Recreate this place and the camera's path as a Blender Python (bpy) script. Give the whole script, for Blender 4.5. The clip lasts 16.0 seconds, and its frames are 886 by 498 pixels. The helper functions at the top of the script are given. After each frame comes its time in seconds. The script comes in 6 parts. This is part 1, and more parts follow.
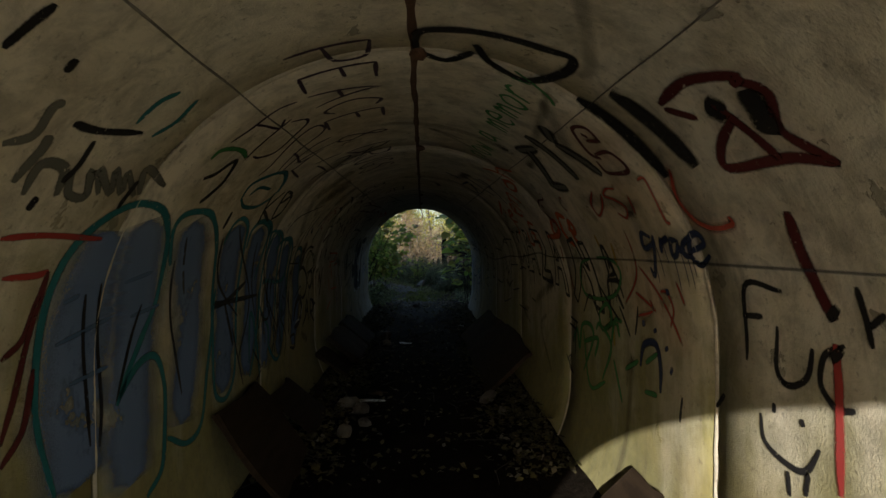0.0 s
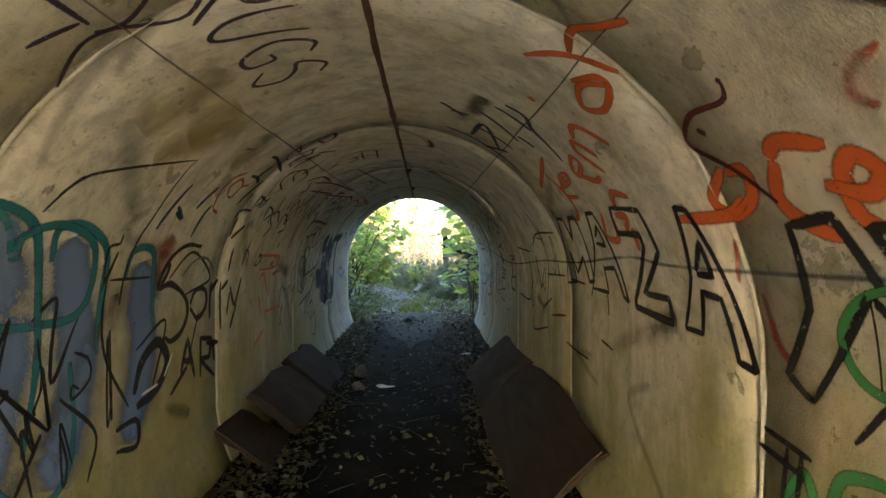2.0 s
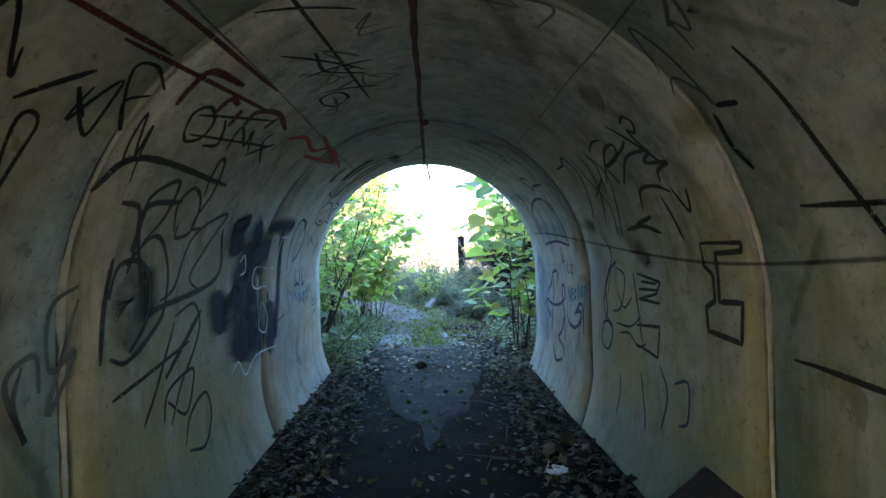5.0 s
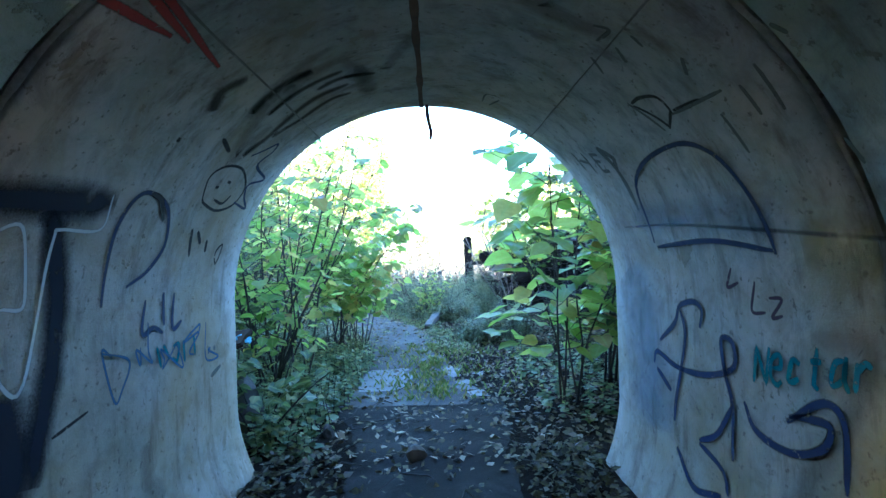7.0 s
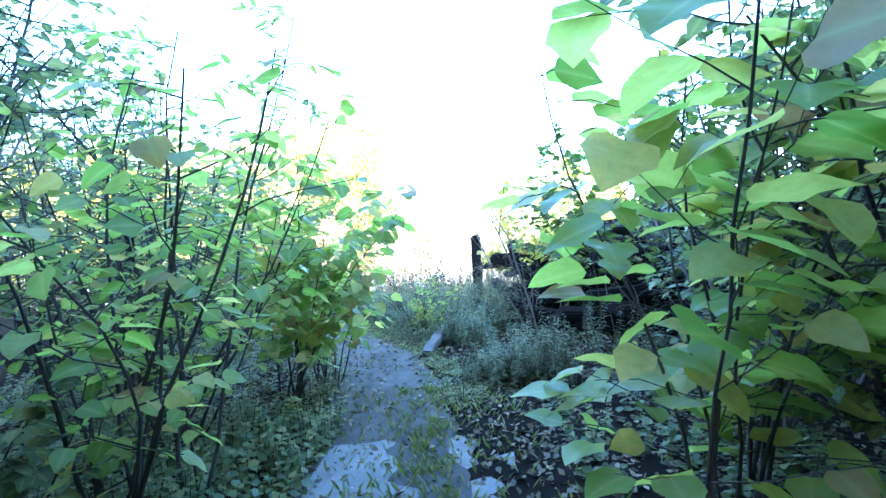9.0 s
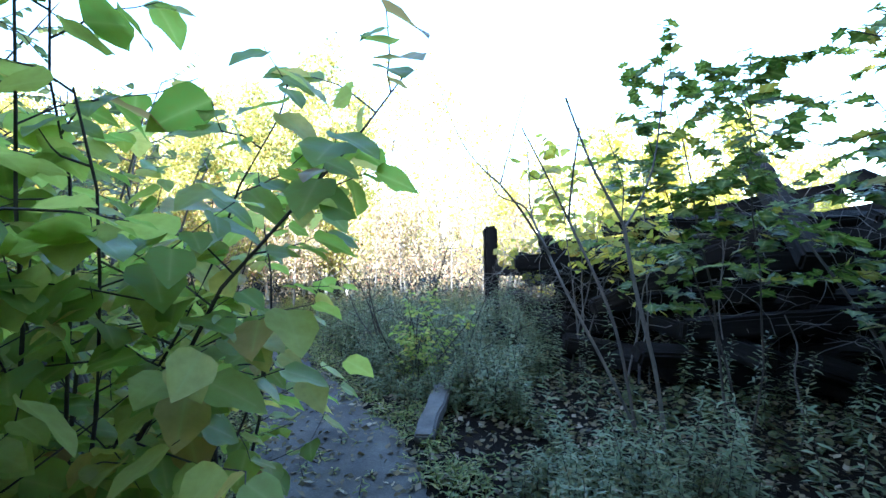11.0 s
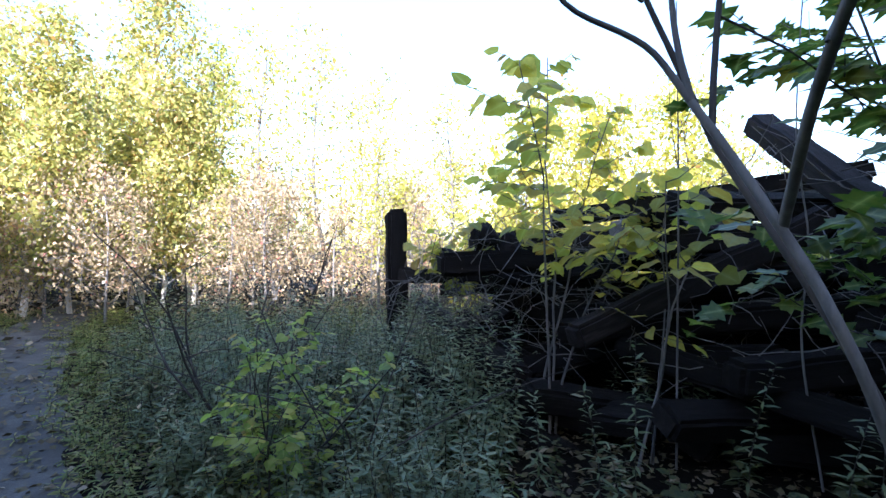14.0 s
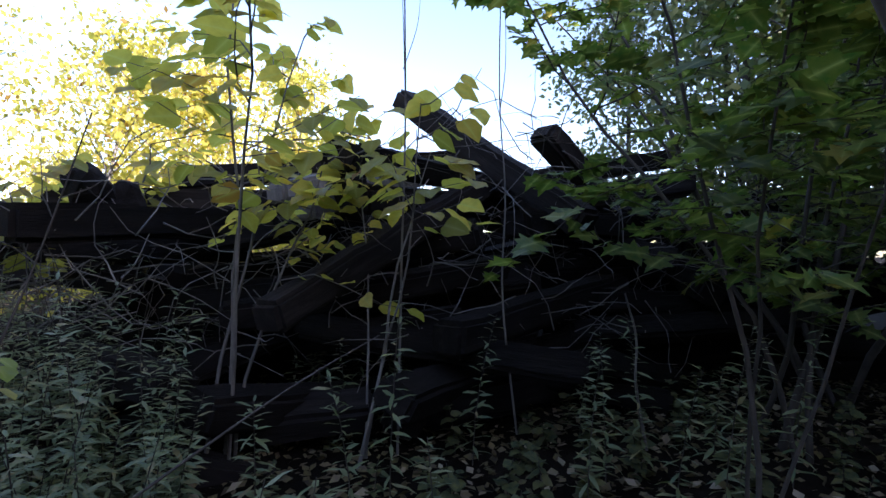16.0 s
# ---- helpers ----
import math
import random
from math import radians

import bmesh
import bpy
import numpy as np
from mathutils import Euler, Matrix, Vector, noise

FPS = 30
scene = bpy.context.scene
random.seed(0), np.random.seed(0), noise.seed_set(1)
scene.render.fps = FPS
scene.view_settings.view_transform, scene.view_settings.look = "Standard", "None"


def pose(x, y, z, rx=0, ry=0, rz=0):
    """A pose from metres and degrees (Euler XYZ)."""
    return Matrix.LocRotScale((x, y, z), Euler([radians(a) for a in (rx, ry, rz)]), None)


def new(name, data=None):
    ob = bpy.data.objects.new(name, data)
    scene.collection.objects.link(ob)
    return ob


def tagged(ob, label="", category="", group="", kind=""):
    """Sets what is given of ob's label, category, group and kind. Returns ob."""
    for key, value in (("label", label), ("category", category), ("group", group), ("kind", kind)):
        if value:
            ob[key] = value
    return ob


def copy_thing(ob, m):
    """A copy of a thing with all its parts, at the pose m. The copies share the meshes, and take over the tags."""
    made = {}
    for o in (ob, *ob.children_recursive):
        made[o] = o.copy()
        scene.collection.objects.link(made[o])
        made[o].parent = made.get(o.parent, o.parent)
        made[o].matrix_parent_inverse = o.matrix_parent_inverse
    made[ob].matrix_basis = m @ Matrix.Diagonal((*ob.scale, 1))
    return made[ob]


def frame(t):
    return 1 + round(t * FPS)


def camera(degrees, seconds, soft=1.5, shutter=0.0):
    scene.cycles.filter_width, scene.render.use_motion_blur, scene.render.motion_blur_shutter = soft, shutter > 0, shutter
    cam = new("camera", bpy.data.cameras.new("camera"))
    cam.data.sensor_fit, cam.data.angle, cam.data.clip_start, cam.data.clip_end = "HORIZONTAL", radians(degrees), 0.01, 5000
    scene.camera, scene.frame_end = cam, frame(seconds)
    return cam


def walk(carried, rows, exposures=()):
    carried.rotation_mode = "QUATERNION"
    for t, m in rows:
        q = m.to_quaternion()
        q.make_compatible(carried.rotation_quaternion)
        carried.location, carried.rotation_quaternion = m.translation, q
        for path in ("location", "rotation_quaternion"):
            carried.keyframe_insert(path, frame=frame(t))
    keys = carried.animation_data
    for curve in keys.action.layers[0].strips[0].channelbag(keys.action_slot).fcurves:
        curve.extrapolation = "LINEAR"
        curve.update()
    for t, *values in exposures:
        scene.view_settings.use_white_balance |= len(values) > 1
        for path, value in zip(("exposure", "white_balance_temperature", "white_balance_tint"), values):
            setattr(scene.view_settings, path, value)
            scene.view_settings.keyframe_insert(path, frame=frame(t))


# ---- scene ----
cam = camera(82.1, 16.0)
PATH = [
    (0, pose(0.03, 0, 1.45, 89.05, 0, -2.4)),
    (0.5, pose(0.084, 0.549, 1.462, 89.15, 0.1, -2.3)),
    (1, pose(0.139, 1.12, 1.452, 89.05, 0.1, -2.2)),
    (1.5, pose(0.194, 1.669, 1.443, 88.95, 0.1, -2.2)),
    (2, pose(0.176, 2.253, 1.413, 89.05, 0, -2.1)),
    (2.5, pose(0.2, 2.824, 1.382, 89.05, 0.1, -2)),
    (3, pose(0.131, 3.41, 1.373, 89.05, -0.1, -1.9)),
    (5.5, pose(0.039, 6.183, 1.254, 90.15, 1.9, -1.3)),
    (6, pose(0.062, 6.733, 1.276, 90.25, 1.9, -1.3)),
    (6.5, pose(0.045, 7.317, 1.287, 90.15, 1.9, -1.3)),
    (7, pose(0.038, 7.89, 1.288, 90.15, 1.7, -1.2)),
    (7.5, pose(0.011, 8.484, 1.309, 90.15, 1.8, -1.2)),
    (8, pose(0.045, 9.07, 1.311, 90.15, 1.8, -1.1)),
    (8.5, pose(0.042, 9.59, 1.31, 90.15, 1.8, -1.1)),
    (9, pose(0.062, 10.15, 1.333, 90.05, 1.8, -1)),
    (11.5, pose(-0.121, 13.991, 1.296, 89.77, -0.08, -2.85)),
    (12, pose(-0.002, 14.366, 1.258, 89.77, 0.22, -2.66)),
    (12.5, pose(0.088, 14.747, 1.24, 89.76, -0.08, -2.45)),
    (13, pose(0.082, 15.158, 1.252, 89.77, -0.38, -2.85)),
    (13.5, pose(0.045, 15.529, 1.247, 89.87, -0.7, -7.15)),
    (14, pose(-0.002, 15.906, 1.232, 89.99, -0.73, -16.05)),
    (14.5, pose(-0.01, 16.255, 1.197, 90.12, -0.67, -27.75)),
    (15, pose(-0.021, 16.567, 1.086, 90.37, -0.71, -40.65)),
    (15.5, pose(0.021, 16.863, 0.986, 90.51, -0.43, -53.25)),
    (16, pose(-0.032, 17.055, 0.952, 90.75, -0.24, -62.65)),
]
EXPOSURE = [(0, 0.5, 6400, 8), (0.5, 0.8, 6900, 9), (1, 2.6, 6500, 10), (1.5, 3.6, 6500, 10), (2.5, 4.2, 6500, 9), (5.5, 4.4, 4900, 5), (7, 4.45, 4500, 4), (9, 4.5, 4650, 6), (11.5, 3.05, 5250, 9), (12.5, 2.9, 5200, 13), (14, 2.55, 5450, 19), (15, 2.25, 6100, 23), (16, 2.2, 6000, 28)]
walk(cam, PATH, EXPOSURE)

# ---- daylight ----
SUN_WAY = Vector((0.36, 1.0, -0.36)).normalized()
world = bpy.data.worlds.new("sky")
scene.world = world
world.use_nodes = True
wn = world.node_tree.nodes
sky = wn.new("ShaderNodeTexSky")
sky.sky_type, sky.sun_disc = "NISHITA", False
sky.sun_elevation = math.asin(-SUN_WAY.z)
sky.sun_rotation = math.atan2(-SUN_WAY.x, -SUN_WAY.y)
wn["Background"].inputs["Strength"].default_value = 0.12
world.node_tree.links.new(sky.outputs["Color"], wn["Background"].inputs["Color"])
sun = new("sun", bpy.data.lights.new("sun", "SUN"))
sun.data.energy, sun.data.angle, sun.data.color = 5.0, radians(0.53), (1.0, 0.92, 0.80)
sun.matrix_world = Matrix.Translation((-20, -30, 30)) @ SUN_WAY.to_track_quat("-Z", "Y").to_matrix().to_4x4()

# ---- materials ----
def nodes_of(name):
    m = bpy.data.materials.new(name)
    m.use_nodes = True
    t = m.node_tree
    return m, t, t.nodes["Principled BSDF"], t.links.new


def noise_node(t, coord, scale, detail=4.0, rough=0.55, distort=0.0):
    n = t.nodes.new("ShaderNodeTexNoise")
    n.inputs["Scale"].default_value = scale
    n.inputs["Detail"].default_value = detail
    n.inputs["Roughness"].default_value = rough
    n.inputs["Distortion"].default_value = distort
    t.links.new(coord, n.inputs["Vector"])
    return n.outputs["Fac"]


def ramp(t, fac, *stops):
    r = t.nodes.new("ShaderNodeValToRGB")
    e = r.color_ramp.elements
    while len(e) < len(stops):
        e.new(0.5)
    for i, (p, c) in enumerate(stops):
        e[i].position = p
        e[i].color = (*c, 1) if isinstance(c, tuple) else (c, c, c, 1)
    t.links.new(fac, r.inputs["Fac"])
    return r.outputs["Color"]


def mixed(t, fac, a, b, mode="MIX"):
    n = t.nodes.new("ShaderNodeMix")
    n.data_type, n.blend_type = "RGBA", mode
    for key, v in ((0, fac), (6, a), (7, b)):
        if isinstance(v, (int, float)):
            n.inputs[key].default_value = v
        elif isinstance(v, tuple):
            n.inputs[key].default_value = (*v, 1)
        else:
            t.links.new(v, n.inputs[key])
    return n.outputs[2]


def calc(t, op, a, b, clamp=False):
    n = t.nodes.new("ShaderNodeMath")
    n.operation, n.use_clamp = op, clamp
    for i, v in enumerate((a, b)):
        if isinstance(v, (int, float)):
            n.inputs[i].default_value = v
        else:
            t.links.new(v, n.inputs[i])
    return n.outputs[0]


def bumped(t, bsdf, height, strength, dist):
    b = t.nodes.new("ShaderNodeBump")
    b.inputs["Strength"].default_value, b.inputs["Distance"].default_value = strength, dist
    t.links.new(height, b.inputs["Height"])
    t.links.new(b.outputs["Normal"], bsdf.inputs["Normal"])


def spot(t):
    return t.nodes.new("ShaderNodeNewGeometry").outputs["Position"]


def concrete_wall():
    """Cream paint over concrete near the entrance, flaking to bare grey, with green algae streaks and dark stains."""
    m, t, b, link = nodes_of("painted_concrete")
    p = spot(t)
    sep = t.nodes.new("ShaderNodeSeparateXYZ")
    link(p, sep.inputs[0])
    cloud = noise_node(t, p, 0.9, 5)
    fine = noise_node(t, p, 14, 6, 0.65)
    grain = noise_node(t, p, 120, 3, 0.7)
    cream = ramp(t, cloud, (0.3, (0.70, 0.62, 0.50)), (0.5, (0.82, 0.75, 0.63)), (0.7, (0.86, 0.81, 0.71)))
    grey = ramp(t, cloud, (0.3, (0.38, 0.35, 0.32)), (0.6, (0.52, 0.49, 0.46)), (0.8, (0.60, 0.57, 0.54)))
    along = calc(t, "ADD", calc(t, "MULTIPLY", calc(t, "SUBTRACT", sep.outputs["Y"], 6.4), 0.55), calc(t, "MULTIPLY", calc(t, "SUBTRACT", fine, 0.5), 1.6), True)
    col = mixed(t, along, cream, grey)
    col = mixed(t, 0.6, col, ramp(t, noise_node(t, p, 7.5, 6, 0.72, 0.4), (0.36, 0.42), (0.56, 1.0)), "MULTIPLY")
    chips = ramp(t, noise_node(t, p, 4.4, 6, 0.62, 0.25), (0.645, 0.0), (0.66, 1.0))
    old = calc(t, "ADD", calc(t, "MULTIPLY", along, 0.35), 0.4)
    col = mixed(t, calc(t, "MULTIPLY", chips, 0.7), col, (0.27, 0.24, 0.19))
    blot = ramp(t, noise_node(t, p, 2.1, 6, 0.7, 1.0), (0.45, 0.0), (0.75, 1.0))
    col = mixed(t, calc(t, "MULTIPLY", blot, old), col, (0.33, 0.26, 0.14))
    # algae: tall streaks that reach up from the damp foot of the wall, thickest in the middle of the tunnel
    stretch = t.nodes.new("ShaderNodeMapping")
    stretch.inputs["Scale"].default_value = (1.0, 2.2, 0.45)
    link(p, stretch.inputs["Vector"])
    streak = noise_node(t, stretch.outputs[0], 1.7, 5, 0.6)
    low = calc(t, "MULTIPLY", calc(t, "SUBTRACT", 1.92, sep.outputs["Z"]), 0.5)
    damp = calc(t, "MULTIPLY", calc(t, "MULTIPLY", calc(t, "SUBTRACT", calc(t, "ADD", low, streak), 0.72), 2.2, True), calc(t, "MULTIPLY", calc(t, "SUBTRACT", 11.0, sep.outputs["Y"]), 0.28, True))
    col = mixed(t, calc(t, "MULTIPLY", damp, 0.85), col, ramp(t, fine, (0.3, (0.16, 0.15, 0.035)), (0.7, (0.30, 0.27, 0.08))))
    stain = ramp(t, noise_node(t, stretch.outputs[0], 4.5, 6, 0.7), (0.53, 0.0), (0.72, 1.0))
    col = mixed(t, calc(t, "MULTIPLY", stain, old), col, (0.11, 0.09, 0.065))
    speck = ramp(t, noise_node(t, p, 34, 4, 0.65), (0.60, 0.0), (0.68, 1.0))
    col = mixed(t, calc(t, "MULTIPLY", speck, old), col, (0.12, 0.10, 0.08))
    yellow = ramp(t, noise_node(t, p, 0.62, 3), (0.54, 0.0), (0.66, 1.0))
    col = mixed(t, calc(t, "MULTIPLY", yellow, 0.25), col, (0.50, 0.33, 0.09))
    link(col, b.inputs["Base Color"])
    link(ramp(t, fine, (0.3, 0.62), (0.7, 0.88)), b.inputs["Roughness"])
    bumped(t, b, mixed(t, 0.35, mixed(t, 0.5, fine, grain), chips), 0.85, 0.010)
    return m


def rough_stuff(name, stops, scale, fine_scale, bump=0.4, dist=0.01, rough=(0.75, 0.95), random=0.0, stretch=None, shine=0.5):
    """A matt surface with two scales of colour and relief."""
    m, t, b, link = nodes_of(name)
    tc = t.nodes.new("ShaderNodeTexCoord").outputs["Object"]
    info = t.nodes.new("ShaderNodeObjectInfo").outputs["Random"]
    off = t.nodes.new("ShaderNodeVectorMath")
    off.operation = "ADD"
    link(tc, off.inputs[0])
    comb = t.nodes.new("ShaderNodeCombineXYZ")
    link(calc(t, "MULTIPLY", info, 37.0), comb.inputs[0])
    link(calc(t, "MULTIPLY", info, 91.0), comb.inputs[1])
    link(comb.outputs[0], off.inputs[1])
    p = off.outputs[0]
    if stretch:
        mp = t.nodes.new("ShaderNodeMapping")
        mp.inputs["Scale"].default_value = stretch
        link(p, mp.inputs["Vector"])
        p = mp.outputs[0]
    a, c = noise_node(t, p, scale, 5, 0.6, 0.3), noise_node(t, p, fine_scale, 5, 0.7)
    f = mixed(t, 0.45, a, c)
    col = ramp(t, f, *stops)
    if random:
        hsv = t.nodes.new("ShaderNodeHueSaturation")
        link(col, hsv.inputs["Color"])
        link(calc(t, "ADD", calc(t, "MULTIPLY", info, random), 1 - random / 2), hsv.inputs["Value"])
        col = hsv.outputs["Color"]
    link(col, b.inputs["Base Color"])
    link(ramp(t, c, (0.3, rough[0]), (0.7, rough[1])), b.inputs["Roughness"])
    b.inputs["Specular IOR Level"].default_value = shine
    bumped(t, b, f, bump, dist)
    return m


def leafy(name, *stops, lucent=0.45, gloss=0.45):
    """Leaves: colour from leaf to leaf, veined by fine noise, light shining through the blade."""
    m, t, b, link = nodes_of(name)
    geo = t.nodes.new("ShaderNodeNewGeometry")
    info = t.nodes.new("ShaderNodeObjectInfo").outputs["Random"]
    r = calc(t, "FRACT", calc(t, "ADD", geo.outputs["Random Per Island"], info), 0)
    col = ramp(t, r, *stops)
    blotch = noise_node(t, geo.outputs["Position"], 26, 4, 0.6)
    col = mixed(t, ramp(t, blotch, (0.35, 0.0), (0.75, 0.45)), col, (0.22, 0.20, 0.04))
    rib = t.nodes.new("ShaderNodeAttribute")
    rib.attribute_name = "rib"
    vein = calc(t, "POWER", rib.outputs["Fac"], 7.0)
    col = mixed(t, calc(t, "MULTIPLY", vein, 0.5), col, (0.42, 0.46, 0.16))
    bumped(t, b, mixed(t, 0.5, blotch, vein), 0.3, 0.004)
    link(col, b.inputs["Base Color"])
    b.inputs["Roughness"].default_value = gloss
    tr = t.nodes.new("ShaderNodeBsdfTranslucent")
    hsv = t.nodes.new("ShaderNodeHueSaturation")
    hsv.inputs["Value"].default_value, hsv.inputs["Saturation"].default_value = 1.7, 1.1
    link(col, hsv.inputs["Color"])
    link(hsv.outputs["Color"], tr.inputs["Color"])
    mx = t.nodes.new("ShaderNodeMixShader")
    mx.inputs[0].default_value = lucent
    link(b.outputs[0], mx.inputs[1])
    link(tr.outputs[0], mx.inputs[2])
    link(mx.outputs[0], t.nodes["Material Output"].inputs["Surface"])
    return m


def spray_edge(t, p, soft):
    """How dense the paint is across a stroke: full in the middle, speckled off towards its edges."""
    e = t.nodes.new("ShaderNodeAttribute")
    e.attribute_name = "edge"
    speck = calc(t, "MULTIPLY", calc(t, "SUBTRACT", noise_node(t, p, 170, 2, 0.6), 0.5), 0.5)
    return calc(t, "DIVIDE", calc(t, "ADD", calc(t, "SUBTRACT", 1.0, e.outputs["Fac"]), speck), soft, True)


def paint(name, c, rough=0.55, thin=0.25):
    """Spray paint that lets the concrete's grain show and thins in patches."""
    m, t, b, link = nodes_of(name)
    p = spot(t)
    n = noise_node(t, p, 30, 4, 0.65)
    cloud = noise_node(t, p, 5, 3)
    lighter = tuple(min(1, v * 1.3 + 0.05) for v in c)
    link(mixed(t, calc(t, "MULTIPLY", calc(t, "MULTIPLY", n, cloud), thin * 3), c, lighter), b.inputs["Base Color"])
    link(ramp(t, n, (0.3, rough - 0.1), (0.7, rough + 0.25)), b.inputs["Roughness"])
    b.inputs["Specular IOR Level"].default_value = 0.2
    bumped(t, b, n, 0.25, 0.003)
    worn = ramp(t, noise_node(t, p, 45, 4, 0.7), (0.30, 0.0), (0.38, 1.0))
    link(calc(t, "MULTIPLY", worn, spray_edge(t, p, 0.42)), b.inputs["Alpha"])
    return m


def haze_paint(name, c, dense):
    """A thin veil of overspray: the wall shows through it."""
    m, t, b, link = nodes_of(name)
    p = spot(t)
    b.inputs["Base Color"].default_value = (*c, 1)
    b.inputs["Roughness"].default_value = 0.8
    b.inputs["Specular IOR Level"].default_value = 0.12
    a = ramp(t, noise_node(t, p, 4.0, 5, 0.65), (0.24, 0.0), (0.42, dense))
    link(calc(t, "MULTIPLY", a, spray_edge(t, p, 0.7)), b.inputs["Alpha"])
    return m


WALL = concrete_wall()
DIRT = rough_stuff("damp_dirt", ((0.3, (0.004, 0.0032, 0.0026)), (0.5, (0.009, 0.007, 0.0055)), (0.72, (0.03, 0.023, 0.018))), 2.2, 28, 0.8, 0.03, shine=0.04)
MORTAR = rough_stuff("pale_mortar", ((0.3, (0.30, 0.25, 0.18)), (0.45, (0.62, 0.56, 0.45)), (0.7, (0.78, 0.73, 0.63))), 9, 60, 0.7, 0.006)
JOINT = rough_stuff("grey_joint", ((0.3, (0.09, 0.08, 0.07)), (0.5, (0.22, 0.20, 0.18)), (0.7, (0.36, 0.34, 0.31))), 9, 60, 0.6, 0.006)
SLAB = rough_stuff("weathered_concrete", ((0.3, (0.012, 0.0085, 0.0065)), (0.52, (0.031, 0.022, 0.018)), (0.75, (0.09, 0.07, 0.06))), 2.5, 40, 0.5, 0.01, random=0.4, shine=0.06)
PATHSLAB = rough_stuff("path_concrete", ((0.3, (0.09, 0.083, 0.077)), (0.46, (0.21, 0.20, 0.195)), (0.7, (0.36, 0.35, 0.345))), 1.6, 45, 0.5, 0.008, random=0.3)
# paler than the dirt: daylight at the tunnel mouth is in this colour
MOUTHLITGRIT = rough_stuff("mouth_lit_grit", ((0.3, (0.005, 0.0045, 0.004)), (0.5, (0.014, 0.012, 0.011)), (0.66, (0.04, 0.037, 0.034)), (0.78, (0.12, 0.115, 0.11))), 2.6, 70, 0.8, 0.012, shine=0.15)
# kept pale so the added apron reflects sun onto the vault
BOUNCE_GRAVEL = rough_stuff("pale_bounce_gravel", ((0.3, (0.40, 0.37, 0.33)), (0.5, (0.55, 0.52, 0.47)), (0.7, (0.66, 0.63, 0.58))), 2.0, 60, 0.5, 0.01)
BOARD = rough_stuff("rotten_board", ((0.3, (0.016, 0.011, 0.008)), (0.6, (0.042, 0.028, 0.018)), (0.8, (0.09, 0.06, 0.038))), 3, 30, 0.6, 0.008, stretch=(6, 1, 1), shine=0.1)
TIE = rough_stuff("tarred_timber", ((0.3, (0.005, 0.004, 0.004)), (0.5, (0.011, 0.009, 0.0085)), (0.66, (0.026, 0.022, 0.021)), (0.8, (0.08, 0.073, 0.072))), 3.0, 18, 0.9, 0.02, random=0.9, stretch=(0.5, 5, 5), shine=0.15)
BARK = rough_stuff("grey_bark", ((0.3, (0.055, 0.05, 0.045)), (0.55, (0.13, 0.12, 0.11)), (0.8, (0.24, 0.225, 0.21))), 12, 70, 0.6, 0.006, random=0.5, stretch=(1, 1, 0.35))
DARKBARK = rough_stuff("dark_bark", ((0.3, (0.02, 0.017, 0.014)), (0.7, (0.07, 0.058, 0.048))), 12, 70, 0.6, 0.005, random=0.4)
PALEBARK = rough_stuff("pale_bark", ((0.3, (0.2, 0.18, 0.15)), (0.5, (0.5, 0.47, 0.42)), (0.8, (0.62, 0.6, 0.55))), 6, 40, 0.4, 0.005, random=0.4)
GRAVEL = rough_stuff("gritty_path", ((0.3, (0.02, 0.018, 0.016)), (0.47, (0.052, 0.047, 0.043)), (0.6, (0.11, 0.103, 0.094)), (0.75, (0.24, 0.23, 0.215))), 2.6, 70, 0.8, 0.012)
STONE = rough_stuff("field_stone", ((0.3, (0.05, 0.043, 0.036)), (0.7, (0.15, 0.135, 0.12))), 6, 40, 0.5, 0.01, random=0.6)
RUST = rough_stuff("rusty_iron", ((0.3, (0.05, 0.025, 0.015)), (0.6, (0.14, 0.07, 0.04)), (0.8, (0.22, 0.13, 0.08))), 20, 90, 0.5, 0.003)
TRASH = rough_stuff("weathered_plastic", ((0.3, (0.35, 0.36, 0.37)), (0.7, (0.7, 0.72, 0.74))), 20, 90, 0.2, 0.002, rough=(0.3, 0.5))
BLUEBAG = rough_stuff("blue_plastic", ((0.3, (0.08, 0.25, 0.42)), (0.7, (0.35, 0.6, 0.75))), 8, 60, 0.3, 0.004, rough=(0.25, 0.45))
GREEN = leafy("bright_green_leaf", (0.0, (0.17, 0.27, 0.06)), (0.45, (0.27, 0.36, 0.09)), (0.8, (0.40, 0.44, 0.13)), (0.94, (0.52, 0.46, 0.15)), (1.0, (0.30, 0.19, 0.09)), lucent=0.58, gloss=0.38)
MAPLE = leafy("maple_leaf", (0.0, (0.03, 0.07, 0.016)), (0.6, (0.06, 0.125, 0.025)), (0.92, (0.13, 0.19, 0.04)), (1.0, (0.26, 0.2, 0.04)), lucent=0.48)
YELLOW = leafy("yellowing_leaf", (0.0, (0.24, 0.27, 0.06)), (0.5, (0.42, 0.40, 0.09)), (0.9, (0.58, 0.49, 0.13)), (1.0, (0.2, 0.1, 0.03)), lucent=0.62)
AUTUMN = leafy("autumn_crown_leaf", (0.0, (0.10, 0.13, 0.04)), (0.35, (0.25, 0.27, 0.07)), (0.75, (0.48, 0.43, 0.14)), (1.0, (0.34, 0.20, 0.09)), lucent=0.4)
RUSSET = leafy("russet_leaf", (0.0, (0.22, 0.17, 0.11)), (0.5, (0.32, 0.25, 0.17)), (0.9, (0.40, 0.30, 0.20)), (1.0, (0.42, 0.16, 0.14)), lucent=0.35)
